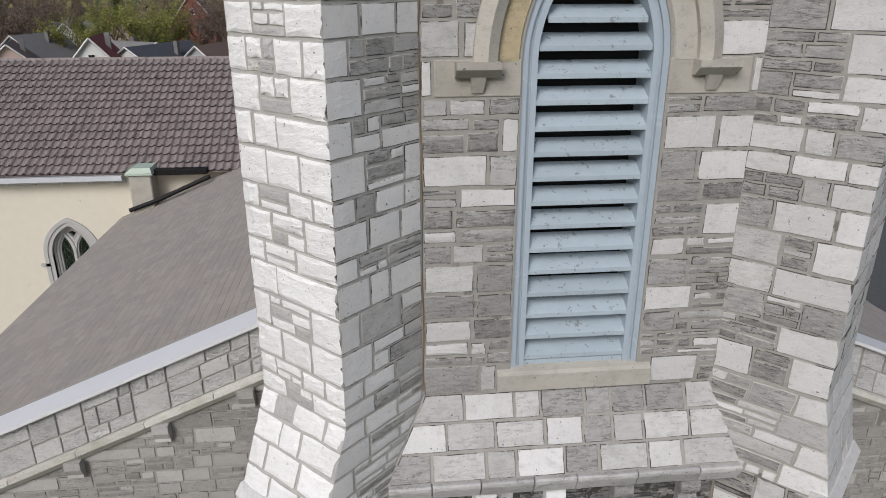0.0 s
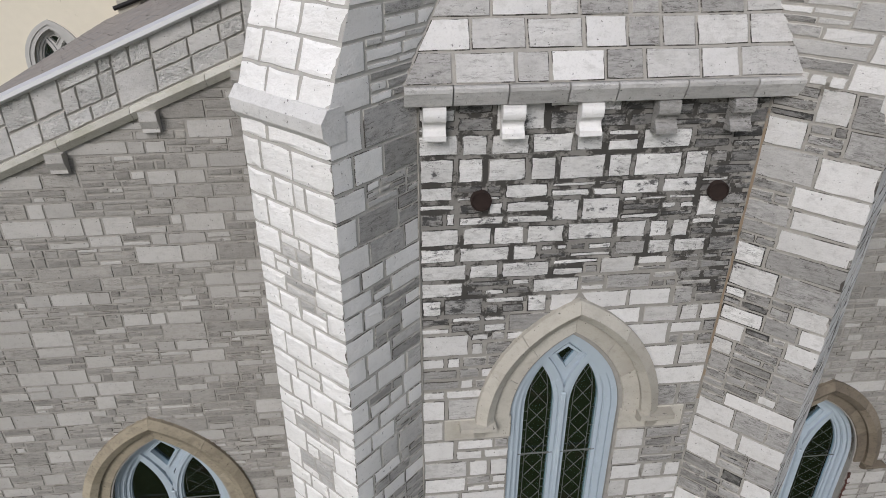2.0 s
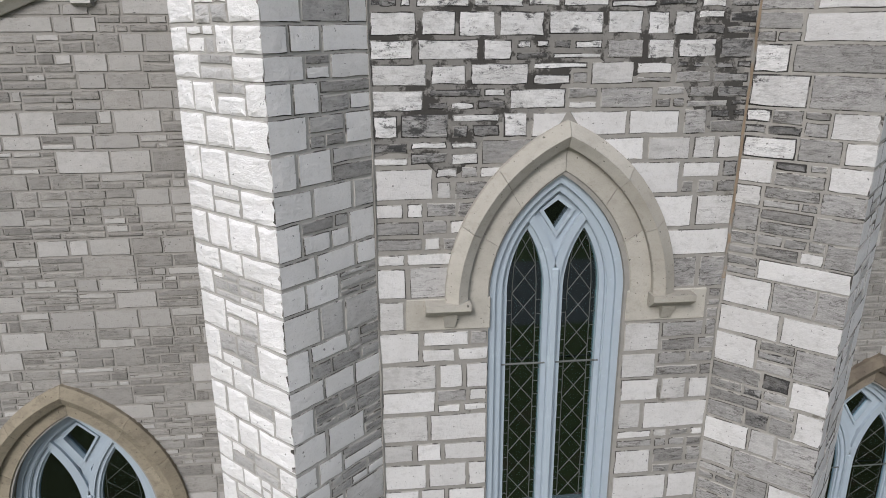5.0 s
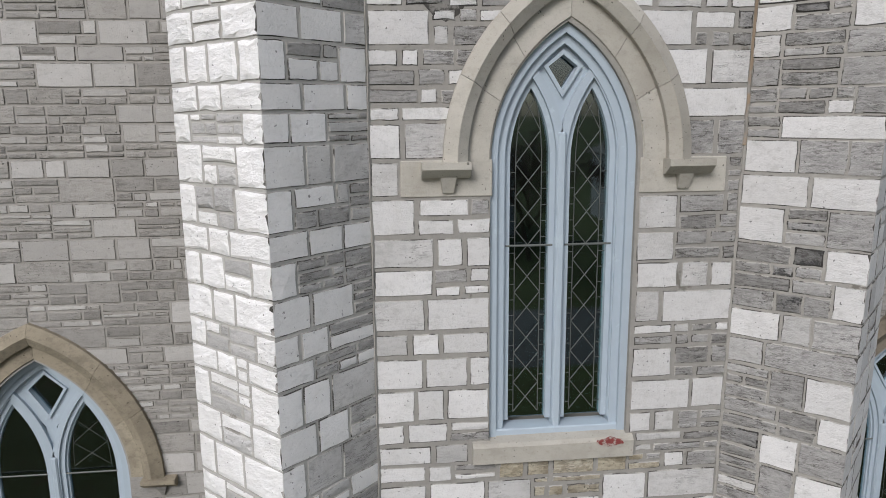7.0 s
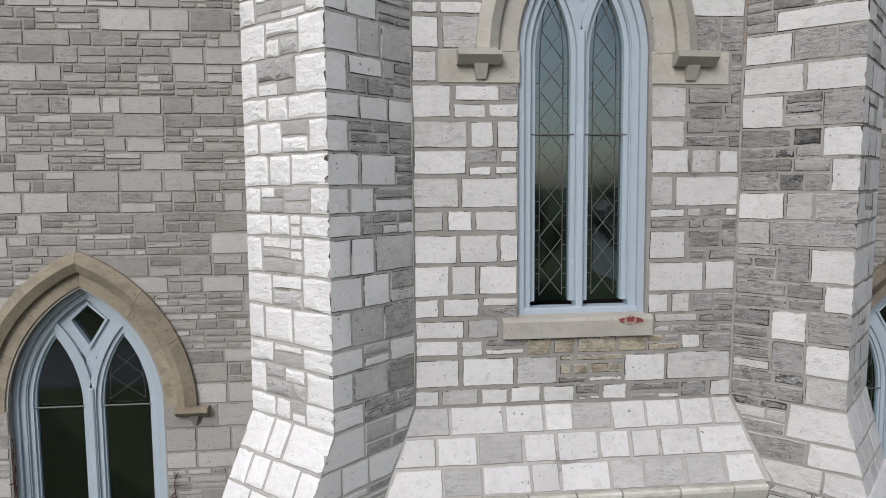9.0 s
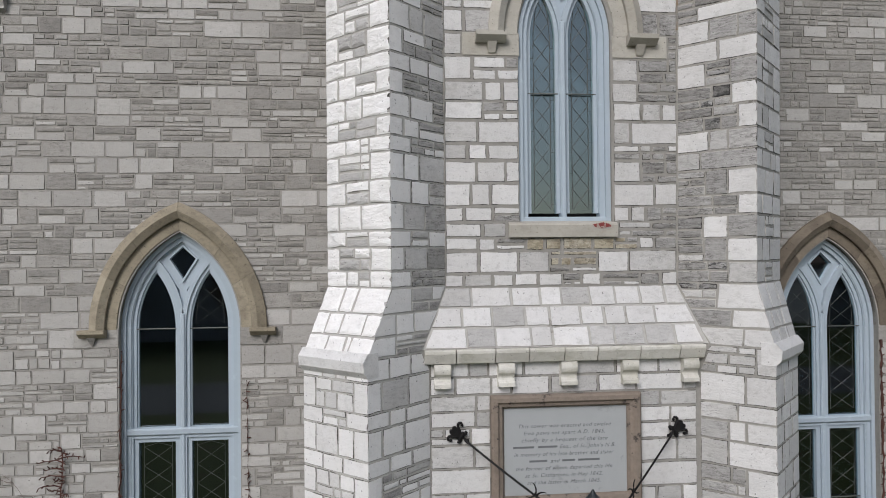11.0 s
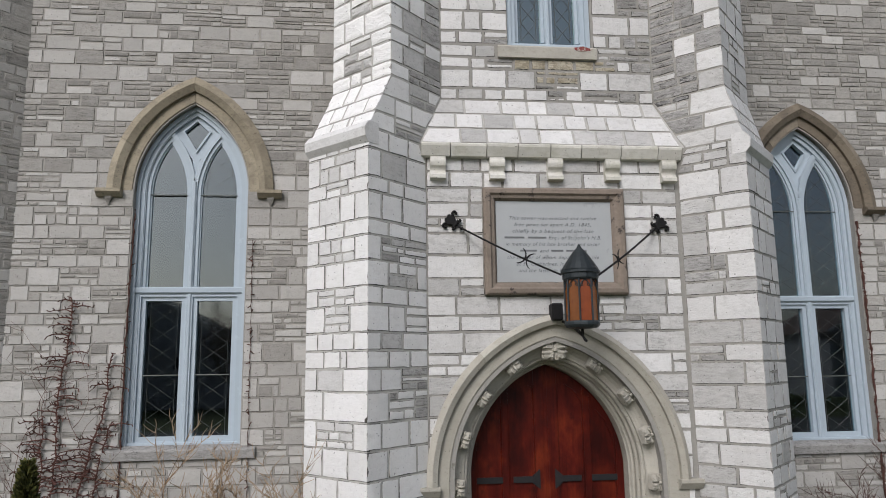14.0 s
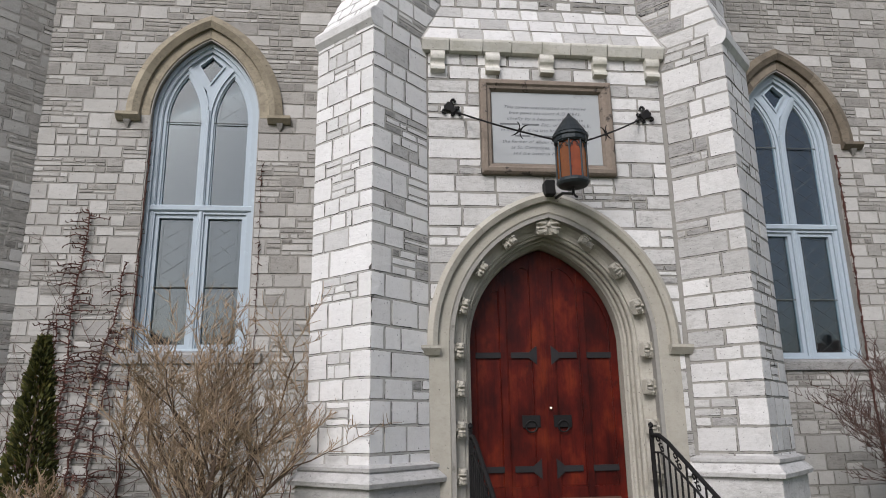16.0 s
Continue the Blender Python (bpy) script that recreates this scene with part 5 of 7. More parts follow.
for s in (-1, 1):
    bm = bmesh.new()
    xs = [0.012 + (1.045 - 0.012) * i / 14 for i in range(15)]
    pts = [(s * x, door_top(x) - 0.004) for x in xs]
    slab(bm, [(s * 0.012, 0.01)] + pts + [(s * 1.044, 0.01)], [], 0.03, 0.09)
    leaf = part("door_leaf", bm, RED, door)
    # stiles and rails stand proud of the two tall panels
    for xa, xb in ((0.014, 0.155), (0.515, 0.60), (0.945, 1.04)):
        bm = bmesh.new()
        ss = [xa + (xb - xa) * k / 4 for k in range(5)]
        slab(bm, [(s * ss[0], 0.02)] + [(s * x, door_top(x) - 0.012) for x in ss] + [(s * ss[-1], 0.02)], [], -0.008, 0.029)
        part("stile", bm, RED, leaf)
    for xa, xb in ((0.157, 0.513), (0.602, 0.943)):
        mid_ = (xa + xb) / 2
        bm = bmesh.new()
        ss = [xa + 0.002 + (xb - xa - 0.004) * q_ / 5 for q_ in range(6)]
        slab(bm, [(s * ss[0], 0.22)] + [(s * x, door_top(x) - 0.03) for x in ss] + [(s * ss[-1], 0.22)], [], 0.014, 0.029)
        part("panel_board", bm, RED, leaf)
        # the curved head of the panel and its foot rail
        bm = bmesh.new()
        ss = [xa + (xb - xa) * q_ / 8 for q_ in range(9)]
        low_ = [door_top(x) - 0.16 - 0.9 * max(0.0, abs(x - mid_) - 0.07) for x in ss]
        slab(bm, [(s * x, z_) for x, z_ in zip(ss, low_)] + [(s * x, door_top(x) - 0.014) for x in reversed(ss)], [], -0.006, 0.013)
        part("panel_head", bm, RED, leaf)
        boxpart("foot_rail", (*sorted((s * xa, s * xb)), -0.008, 0.029, 0.02, 0.218), RED, leaf, 0.004)
        bm = bmesh.new()
        for x in (xa + 0.008, xb - 0.008):
            tube(bm, [(s * x, 0.006, 0.225), (s * x, 0.006, door_top(x) - 0.2)], 0.010, 6)
        part("panel_bead", bm, RED, leaf)
    for z in (0.44, 1.93):
        for xa, xb in ((0.10, 0.46), (0.60, 0.95)):
            bm = bmesh.new()
            xm = sorted((s * xa, s * xb))
            box(bm, xm[0], xm[1], -0.018, -0.009, z - 0.04, z + 0.04, 0.003)
            if xa < 0.3:
                t = s * xa
                slab(bm, [(s * 0.20, z - 0.05), (s * 0.02 + t * 0.8, z - 0.13), (s * 0.02 + t * 0.8, z + 0.13), (s * 0.20, z + 0.05)], [], -0.0185, -0.0095)
            part("hinge_strap", bm, STRAP, leaf, "black iron hinge strap")
    bm = bmesh.new()
    box(bm, *sorted((s * 0.09, s * 0.34)), -0.02, -0.009, 0.97, 1.13, 0.004)
    part("handle_plate", bm, IRON, leaf, "black iron handle plate")
    bm = bmesh.new()
    tube(bm, [(s * 0.22 + 0.075 * math.cos(k * math.pi / 8), -0.03, 0.985 + 0.075 * math.sin(k * math.pi / 8)) for k in range(17)], 0.011, 6)
    part("ring_handle", bm, IRON, leaf, "black iron ring handle")
    bm = bmesh.new()
    box(bm, *sorted((s * 0.12, s * 0.95)), -0.014, -0.008, 0.03, 0.075, 0.002)
    part("kick_plate", bm, coat("dull_brass", (0.20, 0.12, 0.09), 0.3, 0.4, 0.6, 8, 0.1) if s < 0 else bpy.data.materials["dull_brass"], leaf, "dull brass kick plate")
bm = bmesh.new()
bmesh.ops.create_uvsphere(bm, u_segments=10, v_segments=6, radius=0.022, matrix=Matrix.Translation((0.055, -0.03, 1.22)))
part("door_knob", bm, coat("pale_brass", (0.65, 0.58, 0.42), 0.1, 0.3, 0.8, 5, 0), door, "small pale brass knob")
boxpart("meeting_strip", (-0.03, 0.03, -0.012, 0.03, 0.01, door_top(0) - 0.02), RED, door, 0.006)
# added near-black sheet, painted-in darkness behind the leaves
tagged(boxpart("wall_behind_door", (-1.5, 1.5, 0.78, 0.85, 0, 4.6), DARK), "added near-black sheet closing the doorway behind the door", "wall", kind="structure")

# steps and landing
steps = thing("door_steps", (0, -0.9, 0), "grey stone steps up to the door", "steps", kind="structure")
for i, (yf, z0, z1) in enumerate(((-1.75, 0.0, 0.155), (-1.45, 0.155, 0.31), (-1.15, 0.31, 0.465), (-0.85, 0.465, SILL_Z))):
    boxpart("step", (-1.42, 1.30 + 0.08 * (3 - i), yf + 0.9, 1.46, z0, z1 - 0.002), GREY, steps, 0.012)

# ---- plaque ----
PX0, PX1, PZ0, PZ1 = -0.995, 0.875, 4.92, 6.315
plaque = thing("plaque", (-0.06, Y_LOW, PZ0), "grey marble memorial tablet in a worn brown stone frame", "plaque")
w, h = PX1 - PX0, PZ1 - PZ0
prof = [(0.0, 0.03), (0.0, -0.075), (0.025, -0.10), (0.075, -0.105), (0.10, -0.075), (0.135, -0.065), (0.165, -0.01), (0.165, 0.03)]


def frame_side(p, q, nrm):
    bm = bmesh.new()
    p, q, nrm = Vector((p[0], 0, p[1])), Vector((q[0], 0, q[1])), Vector((nrm[0], 0, nrm[1]))
    d = (q - p).normalized()
    ra = [bm.verts.new(p + nrm * o + d * o + Vector((0, y, 0))) for o, y in prof]
    rb = [bm.verts.new(q + nrm * o - d * o + Vector((0, y, 0))) for o, y in prof]
    for i in range(len(prof)):
        j = (i + 1) % len(prof)
        bm.faces.new((ra[i], ra[j], rb[j], rb[i]))
    bm.faces.new(ra)
    bm.faces.new(rb)
    part("frame_side", bm, BROWNSTONE, plaque, "worn brown stone frame moulding")


frame_side((-w / 2, 0), (w / 2, 0), (0, 1))
frame_side((-w / 2, h), (w / 2, h), (0, -1))
frame_side((-w / 2, 0), (-w / 2, h), (1, 0))
frame_side((w / 2, 0), (w / 2, h), (-1, 0))
tablet = boxpart("tablet", (-w / 2 + 0.166, w / 2 - 0.166, -0.012, 0.03, 0.166, h - 0.166), MARBLE, plaque, 0.004, "grey marble tablet")


def words(text, x, z, size, parent, width=None):
    cu = bpy.data.curves.new("line", "FONT")
    cu.body, cu.size, cu.shear, cu.align_x, cu.space_character = text, size, 0.3, "CENTER", 1.12
    tmp = bpy.data.objects.new("line", cu)
    scene.collection.objects.link(tmp)
    bpy.context.view_layer.update()
    me = bpy.data.meshes.new_from_object(tmp.evaluated_get(bpy.context.evaluated_depsgraph_get()))
    scene.collection.objects.unlink(tmp)
    me.materials.clear()
    me.materials.append(LETTER)
    ob = tagged(new("inscription_line", me), kind="stuff")
    ob.parent = parent
    k = 1.0
    if width:
        k = width / max(0.01, max(v.co.x for v in me.vertices) - min(v.co.x for v in me.vertices))
    ob.matrix_basis = Matrix.Translation((x, -0.0155, z)) @ Matrix.Rotation(radians(90), 4, "X") @ Matrix.Diagonal((k, 1, 1, 1))
    return ob


def bars(spans, z, parent):
    for xa, xb in spans:
        boxpart("inscription_bar", (xa, xb, -0.0155, -0.0125, z + 0.010, z + 0.034), LETTER, parent)


LZ = [0.985 - 0.086 * i for i in range(9)]
words("This tower was erected and twelve", -0.02, LZ[0], 0.066, tablet, 1.16)
words("free pews set apart A.D. 1845,", -0.02, LZ[1], 0.066, tablet, 1.02)
words("chiefly by a bequest of the late", -0.02, LZ[2], 0.066, tablet, 1.08)
bars(((-0.66, -0.40), (-0.35, -0.11)), LZ[3], tablet)
words("Esq., of St. John's N.B.", 0.27, LZ[3], 0.066, tablet, 0.70)
words("in memory of his late brother and sister", -0.03, LZ[4], 0.066, tablet, 1.25)
bars(((-0.46, -0.24), (-0.05, 0.11), (0.15, 0.42)), LZ[5], tablet)
words("and", -0.145, LZ[5], 0.066, tablet, 0.12)
words("the former of whom departed this life", -0.03, LZ[6], 0.066, tablet, 1.21)
words("at St. Catharines, in May 1842,", -0.03, LZ[7], 0.066, tablet, 0.97)
words("and the latter in March 1845.", -0.03, LZ[8], 0.066, tablet, 0.92)

# ---- lantern ----
AMBER = coat("amber_glass", (0.20, 0.068, 0.018), 0.35, 0.2, 0, 9, 0.1, 0.003, (0.13, 0.03, 0.012), 0.03, 4)
REDGLASS = coat("red_glass", (0.19, 0.045, 0.014), 0.35, 0.2, 0, 9, 0.1, 0.003, (0.10, 0.012, 0.008), 0.03, 4)
LANTERN = coat("dark_green_metal", (0.03, 0.037, 0.04), 0.25, 0.5, 0.4, 20, 0.15, 0.002)
lamp = thing("wall_lantern", (-0.015, -1.1, 4.345), "eight-sided dark metal lantern with amber glass panes, hung on iron stays", "lantern")
lamp.scale = (0.93, 0.93, 1.0)
ring_of = lambda r, n=8, t=math.pi / 8: [(r * math.cos(t + k * 2 * math.pi / n), r * math.sin(t + k * 2 * math.pi / n)) for k in range(n)]
bm = bmesh.new()
loft(bm, [(ring_of(0.10, 16), 0.10), (ring_of(0.195, 16), 0.115), (ring_of(0.218, 16), 0.145), (ring_of(0.218, 16), 0.17), (ring_of(0.205, 16), 0.19)])
part("base_ring", bm, LANTERN, lamp)
bm = bmesh.new()
loft(bm, [(ring_of(0.205, 16), 0.66), (ring_of(0.225, 16), 0.68), (ring_of(0.225, 16), 0.73), (ring_of(0.245, 16), 0.74), (ring_of(0.245, 16), 0.765), (ring_of(0.225, 16), 0.78)])
part("crown_ring", bm, LANTERN, lamp)
bm = bmesh.new()
loft(bm, [(ring_of(0.235, 20), 0.78), (ring_of(0.18, 20), 0.865), (ring_of(0.09, 20), 0.985), (ring_of(0.035, 20), 1.04), (ring_of(0.010, 20), 1.085)])
part("roof", bm, LANTERN, lamp, "conical grey-green metal roof")
for k in range(8):
    a0, a1 = math.pi / 8 + k * math.pi / 4, math.pi / 8 + (k + 1) * math.pi / 4
    bm = bmesh.new()
    p, q = Vector((0.192 * math.cos(a0), 0.192 * math.sin(a0), 0)), Vector((0.192 * math.cos(a1), 0.192 * math.sin(a1), 0))
    tube(bm, [p * 1.05 + Z * 0.18, p * 1.05 + Z * 0.67], 0.012, 6)
    part("corner_post", bm, LANTERN, lamp)
    bm = bmesh.new()
    n_ = (p + q).normalized()
    v = [bm.verts.new(c) for c in (p + Z * 0.19, q + Z * 0.19, q + Z * 0.66, p + Z * 0.66)]
    u = [bm.verts.new(x.co - n_ * 0.008) for x in v]
    bm.faces.new(v)
    bm.faces.new(u)
    for i in range(4):
        bm.faces.new((v[i], v[(i + 1) % 4], u[(i + 1) % 4], u[i]))
    part("pane", bm, REDGLASS if k == 5 else AMBER, lamp, "streaky red glass pane" if k == 5 else "streaky amber glass pane")
    bm = bmesh.new()
    m = (p + q) / 2 * 1.02
    # a pointed cusp in the head of each pane and a leaf on the crown above it
    for s in (-1, 1):
        tube(bm, [m + (q - p) * 0.5 * s + Z * 0.54, m + (q - p) * 0.38 * s + Z * 0.60, m + (q - p) * 0.2 * s + Z * 0.635, m + Z * 0.655], 0.008, 5)
        tube(bm, [m + (q - p) * 0.28 * s + Z * 0.60 + (q - p) * 0.1 * math.cos(j * math.pi / 4) + Z * 0.018 * math.sin(j * math.pi / 4) for j in range(9)], 0.005, 4)
        tube(bm, [m * 1.14 + Z * 0.66, m * 1.2 + (q - p) * 0.22 * s + Z * 0.70, m * 1.2 + (q - p) * 0.12 * s + Z * 0.735, m * 1.18 + Z * 0.72], 0.007, 4)
    part("tracery", bm, LANTERN, lamp)
bm = bmesh.new()
tube(bm, [(0, 0, 0.11), (0, 0, 0.02), (0.02, -0.03, -0.03), (0.03, -0.05, -0.04)], 0.016, 6)
tube(bm, [(0, 0, 0.11), (0.01, 0.05, 0.03), (0.0, 0.5, 0.18), (0, 0.95, 0.24)], 0.02, 6)
part("bracket_arm", bm, IRON, lamp)
boxpart("junction_box", (-0.17, -0.02, 0.76, 0.965, 0.24, 0.46), IRON, lamp, 0.02)


def fleur(at, s, to):
    """An iron stay from a fleur-de-lis on the wall to the lantern."""
    base = thing("iron_stay", at, "black iron stay with a fleur-de-lis wall plate", "iron stay", "lantern stays")
    bm = bmesh.new()
    turn = Matrix.Rotation(radians(52 * s), 4, "Y")
    slab(bm, [(-0.028, -0.01), (-0.05, 0.07), (-0.055, 0.13), (-0.03, 0.15), (0.0, 0.135), (0.03, 0.15), (0.055, 0.13), (0.05, 0.07), (0.028, -0.01)], [], -0.045, -0.005)
    for e in (-1, 1):
        curl = [(0.02 + 0.012 * k, 0.01 + 0.021 * k) for k in range(5)]
        cx_, cz_ = curl[-1][0] + 0.034, curl[-1][1] - 0.006
        curl += [(cx_ - 0.034 * math.cos(k * 0.6) * (1 - 0.05 * k), cz_ + 0.034 * math.sin(k * 0.6) * (1 - 0.05 * k)) for k in range(1, 9)]
        tube(bm, [(e * x, -0.03, z) for x, z in curl], 0.017, 6)
        tube(bm, [(e * x, -0.03, z) for x, z in ((0.015, -0.01), (0.045, -0.035), (0.075, -0.03), (0.078, -0.005))], 0.015, 6)
    box(bm, -0.06, 0.06, -0.055, 0.0, -0.018, 0.014, 0.005)
    tube(bm, [(0, -0.03, -0.02), (0, -0.03, -0.075), (0.02, -0.035, -0.10), (0.0, -0.04, -0.115), (-0.02, -0.035, -0.095)], 0.013, 6)
    bmesh.ops.transform(bm, matrix=turn, verts=bm.verts)
    part("fleur_de_lis", bm, IRON, base)
    p, q = Vector((s * -0.04, -0.05, -0.04)), Vector(to) - Vector(at)
    bm = bmesh.new()
    tube(bm, [p + (q - p) * i / 6 - Z * 0.02 * math.sin(math.pi * i / 6) for i in range(7)], 0.013, 6)
    part("rod", bm, IRON, base)
    c = p + (q - p) * 0.68
    d = (q - p).normalized()
    for e in (-1, 1):
        for g in (Vector((0, 0, 1)), Vector((0, 0, -1))):
            g = (g - d * g.dot(d)).normalized()
            bm = bmesh.new()
            pts = [c + d * e * (0.012 + 0.11 * (1 - math.cos(0.26 * i))) + g * 0.098 * math.sin(0.26 * i) for i in range(6)]
            tube(bm, pts, [0.014 - 0.002 * i for i in range(6)], 5)
            part("barb", bm, IRON, base)


fleur((-1.36, Y_LOW, 5.84), -1, (-0.24, -1.1, 5.07))
fleur((1.32, Y_LOW, 5.82), 1, (0.21, -1.1, 5.07))

# ---- vents, stains and seams on the tower ----
for x in (-0.95, 1.245):
    bm = bmesh.new()
    ring = [(0.095 * math.cos(k * math.pi / 8), 0.095 * math.sin(k * math.pi / 8)) for k in range(16)]
    rings = [[bm.verts.new((px * k, y, pz * k)) for px, pz in ring] for k, y in ((1.0, 0.05), (1.0, -0.06), (0.90, -0.062), (0.86, -0.045))]
    for r0, r1 in zip(rings, rings[1:]):
        for i in range(16):
            bm.faces.new((r0[i], r0[(i + 1) % 16], r1[(i + 1) % 16], r1[i]))
    bm.faces.new(rings[-1])
    v = part("vent_pipe", bm, coat("dark_rusty_pipe", (0.035, 0.022, 0.018), 0.4, 0.8, 0.2, 20, 0.4) if x < 0 else bpy.data.materials["dark_rusty_pipe"])
    v.location = (x, Y_MID, 13.42)
    tagged(v, "dark rusty vent pipe end in the tower wall", "vent", "tower vents")
CAULK = coat("tan_caulk", (0.29, 0.225, 0.16), 0.3, 0.9, 0, 6, 0.4, 0.01, (0.25, 0.238, 0.215), 0.08, 1.3, 0.2)
for x, y, z0, z1, lean in ((-1.50, Y_MID, 7.66, 14.3, 0.0), (1.50, Y_MID, 7.66, 10.9, 0.04), (1.54, Y_MID, 10.9, 14.3, 0.04), (-1.265, Y_UP, 15.25, 20.9, 0), (1.54, Y_UP, 15.25, 20.9, 0.02)):
    bm = bmesh.new()
    n = 30
    r = random.Random(int(z0 * 10 + x * 7))
    rows = []
    for i in range(n + 1):
        z = lerp(i, 0, n, z0, z1)
        wv = 0.013 * r.uniform(0.6, 1.4)
        cx = x + lean * i / n + r.uniform(-0.007, 0.007)
        rows.append([bm.verts.new((cx - wv, y - 0.004, z)), bm.verts.new((cx, y - 0.02 * r.uniform(0.7, 1.2), z)), bm.verts.new((cx + wv, y - 0.004, z)), bm.verts.new((cx, y + 0.05, z))])
    for a_, b_ in zip(rows, rows[1:]):
        for k in range(4):
            bm.faces.new((a_[k], a_[(k + 1) % 4], b_[(k + 1) % 4], b_[k]))
    tagged(part("trim_seam", bm, CAULK if z0 > 10 else MORTARDARK), "tan caulked seam between tower wall and buttress" if z0 > 10 else "grey pointed seam between tower wall and buttress", "seam", kind="structure")
bm = bmesh.new()
r = random.Random(3)
pts = [(0.50 + 0.13 * math.cos(k * math.pi / 6) * r.uniform(0.7, 1.1), 8.385 + 0.04 * math.sin(k * math.pi / 6) * r.uniform(0.6, 1.1)) for k in range(12)]
slab(bm, pts, [], Y_MID - 0.0615, Y_MID - 0.03)
tagged(part("paint_patch", bm, coat("flaking_red_paint", (0.24, 0.05, 0.045), 0.3, 0.8, 0, 20, 0.3, 0.003, (0.36, 0.32, 0.28), 0.09, 26)), "flaking red paint patch on the window sill", "paint patch")

# ---- railings ----


def railing(name, top, foot, s):
    """A newel with a knop, a handrail that falls in a curve, a lower rail with scrolls between the two, and balusters."""
    base = thing(name, (top[0], top[1], SILL_Z), "black wrought iron stair railing with scrolls", "railing", "stair railings")
    o = Vector((top[0], top[1], SILL_Z))
    p, q = Vector(top) - o, Vector(foot) - o
    d = q - p
    n = 12
    fall = lambda t: p + Vector((d.x * t, d.y * t, d.z * max(0.0, (t - 0.16) / 0.84)))
    bm = bmesh.new()
    box(bm, -0.022, 0.022, -0.022, 0.022, 0.0, p.z + 0.06, 0.004)
    loft(bm, [([(r_ * math.cos(k * math.pi / 4), r_ * math.sin(k * math.pi / 4)) for k in range(8)], p.z + z_) for r_, z_ in ((0.014, 0.055), (0.032, 0.07), (0.016, 0.085), (0.034, 0.11), (0.03, 0.135), (0.006, 0.16))])
    part("newel", bm, IRON, base)
    bm = bmesh.new()
    t_ = d.normalized()
    tube(bm, [fall(k / 8) for k in range(9)] + [q + t_ * 0.06 - Z * 0.04, q + t_ * 0.09 - Z * 0.12, q + t_ * 0.09 - Z * 0.24], 0.026, 8)
    part("handrail", bm, IRON, base)
    bm = bmesh.new()
    tube(bm, [fall(k / 8) - Z * 0.20 for k in range(9)], 0.014, 6)
    part("lower_rail", bm, IRON, base)
    for i in range(1, n + 1):
        c = fall(i / n)
        bm = bmesh.new()
        g = max(-SILL_Z, -0.155 * math.floor(-c.y / 0.3 + 0.4))
        tube(bm, [Vector((c.x, c.y, g)), c - Z * (0.20 if i % 3 else 0.01)], 0.0125, 6)
        part("baluster", bm, IRON, base)
    for i in range(4):
        c = fall((3 * i + 1.5) / n) - Z * 0.10
        bm = bmesh.new()
        for e in (-1, 1):
            tube(bm, [c + t_ * e * 0.035 + t_ * (0.052 - 0.0024 * k) * math.cos(k * 0.45 + 1.6 + (0 if e > 0 else math.pi)) + Z * (0.052 - 0.0024 * k) * math.sin(k * 0.45 + 1.6 + (0 if e > 0 else math.pi)) + Z * e * -0.03 for k in range(19)], 0.010, 5)
        part("scroll", bm, IRON, base)


railing("stair_railing", (-1.27, -0.45, 1.50), (-1.17, -1.55, 0.82), -1)
railing("stair_railing", (0.97, -0.45, 1.48), (1.33, -1.45, 0.74), 1)

# ---- corner buttress of the nave ----
cb = thing("buttress_nave", (-8.1, Y_NAVE, 0), "buff limestone corner buttress of the nave", "buttress", "", "structure")
bm = bmesh.new()
loft(bm, [([(0.5, 0.5), (-0.62, -0.62), (-1.4, 0.14), (-0.3, 1.2)], 0), ([(0.5, 0.5), (-0.62, -0.62), (-1.4, 0.14), (-0.3, 1.2)], 11.6)])
part("core", bm, MORTARBUFF, cb)
ms = Masonry(91)
ms.face((-0.64, -0.64, 0), (D, D, 0), Z, courses(random.Random(91), 0, 11.6, 0.16, 0.28), const(0.0), const(0.93), NAVE, edge=(True, False), split=0.4, wide=(0.18, 0.42), rough=0.4, shade=lambda p: 0.15)
ms.face((-1.43, 0.12, 0), (D, -D, 0), Z, courses(random.Random(93), 0, 11.6, 0.16, 0.28), const(0.0), const(1.09), NAVE, edge=(True, True), split=0.4, rough=0.4)
ms.finish(cb, (0, 0, 6))

# ---- the cream hall behind, with its tiled roof ----
hall = thing("hall", (-12, Y_CROSS, 0), "cream rendered hall behind the nave with a brown tiled roof", "building")
DRESS = coat("grey_dressing", (0.43, 0.425, 0.41), 0.08, 0.9, 0, 6, 0.2)
HW = dict(a=0.62, rise=0.95, spring=10.85, foot=8.2)
bm = bmesh.new()
slab(bm, [(-18, 0), (-18, 13.5), (12, 13.5), (12, 0)], [[(x + 1.0, z) for x, z in arch(**HW)]], 0, 0.4)
part("wall", bm, CREAM, hall, "cream rendered wall")
bm = bmesh.new()
v = [bm.verts.new(p) for p in ((-18, -0.30, 13.45), (12, -0.30, 13.45), (12, 4.2, 16.28), (-18, 4.2, 16.28), (12, 8.7, 13.45), (-18, 8.7, 13.45))]
for f_ in ((0, 1, 2, 3), (3, 2, 4, 5), (0, 3, 5), (1, 4, 2), (0, 5, 4, 1)):
    bm.faces.new([v[i] for i in f_])
roof_h = part("roof", bm, ROOFTILE, hall, "brown tiled roof")
tw, nrow = 0.235, 15
up = Vector((0, 4.5, 2.83))
rl = up.length / nrow
upn, nn = up.normalized(), Vector((0, -2.83, 4.5)).normalized()
seg = 8
tv, tf = [], []
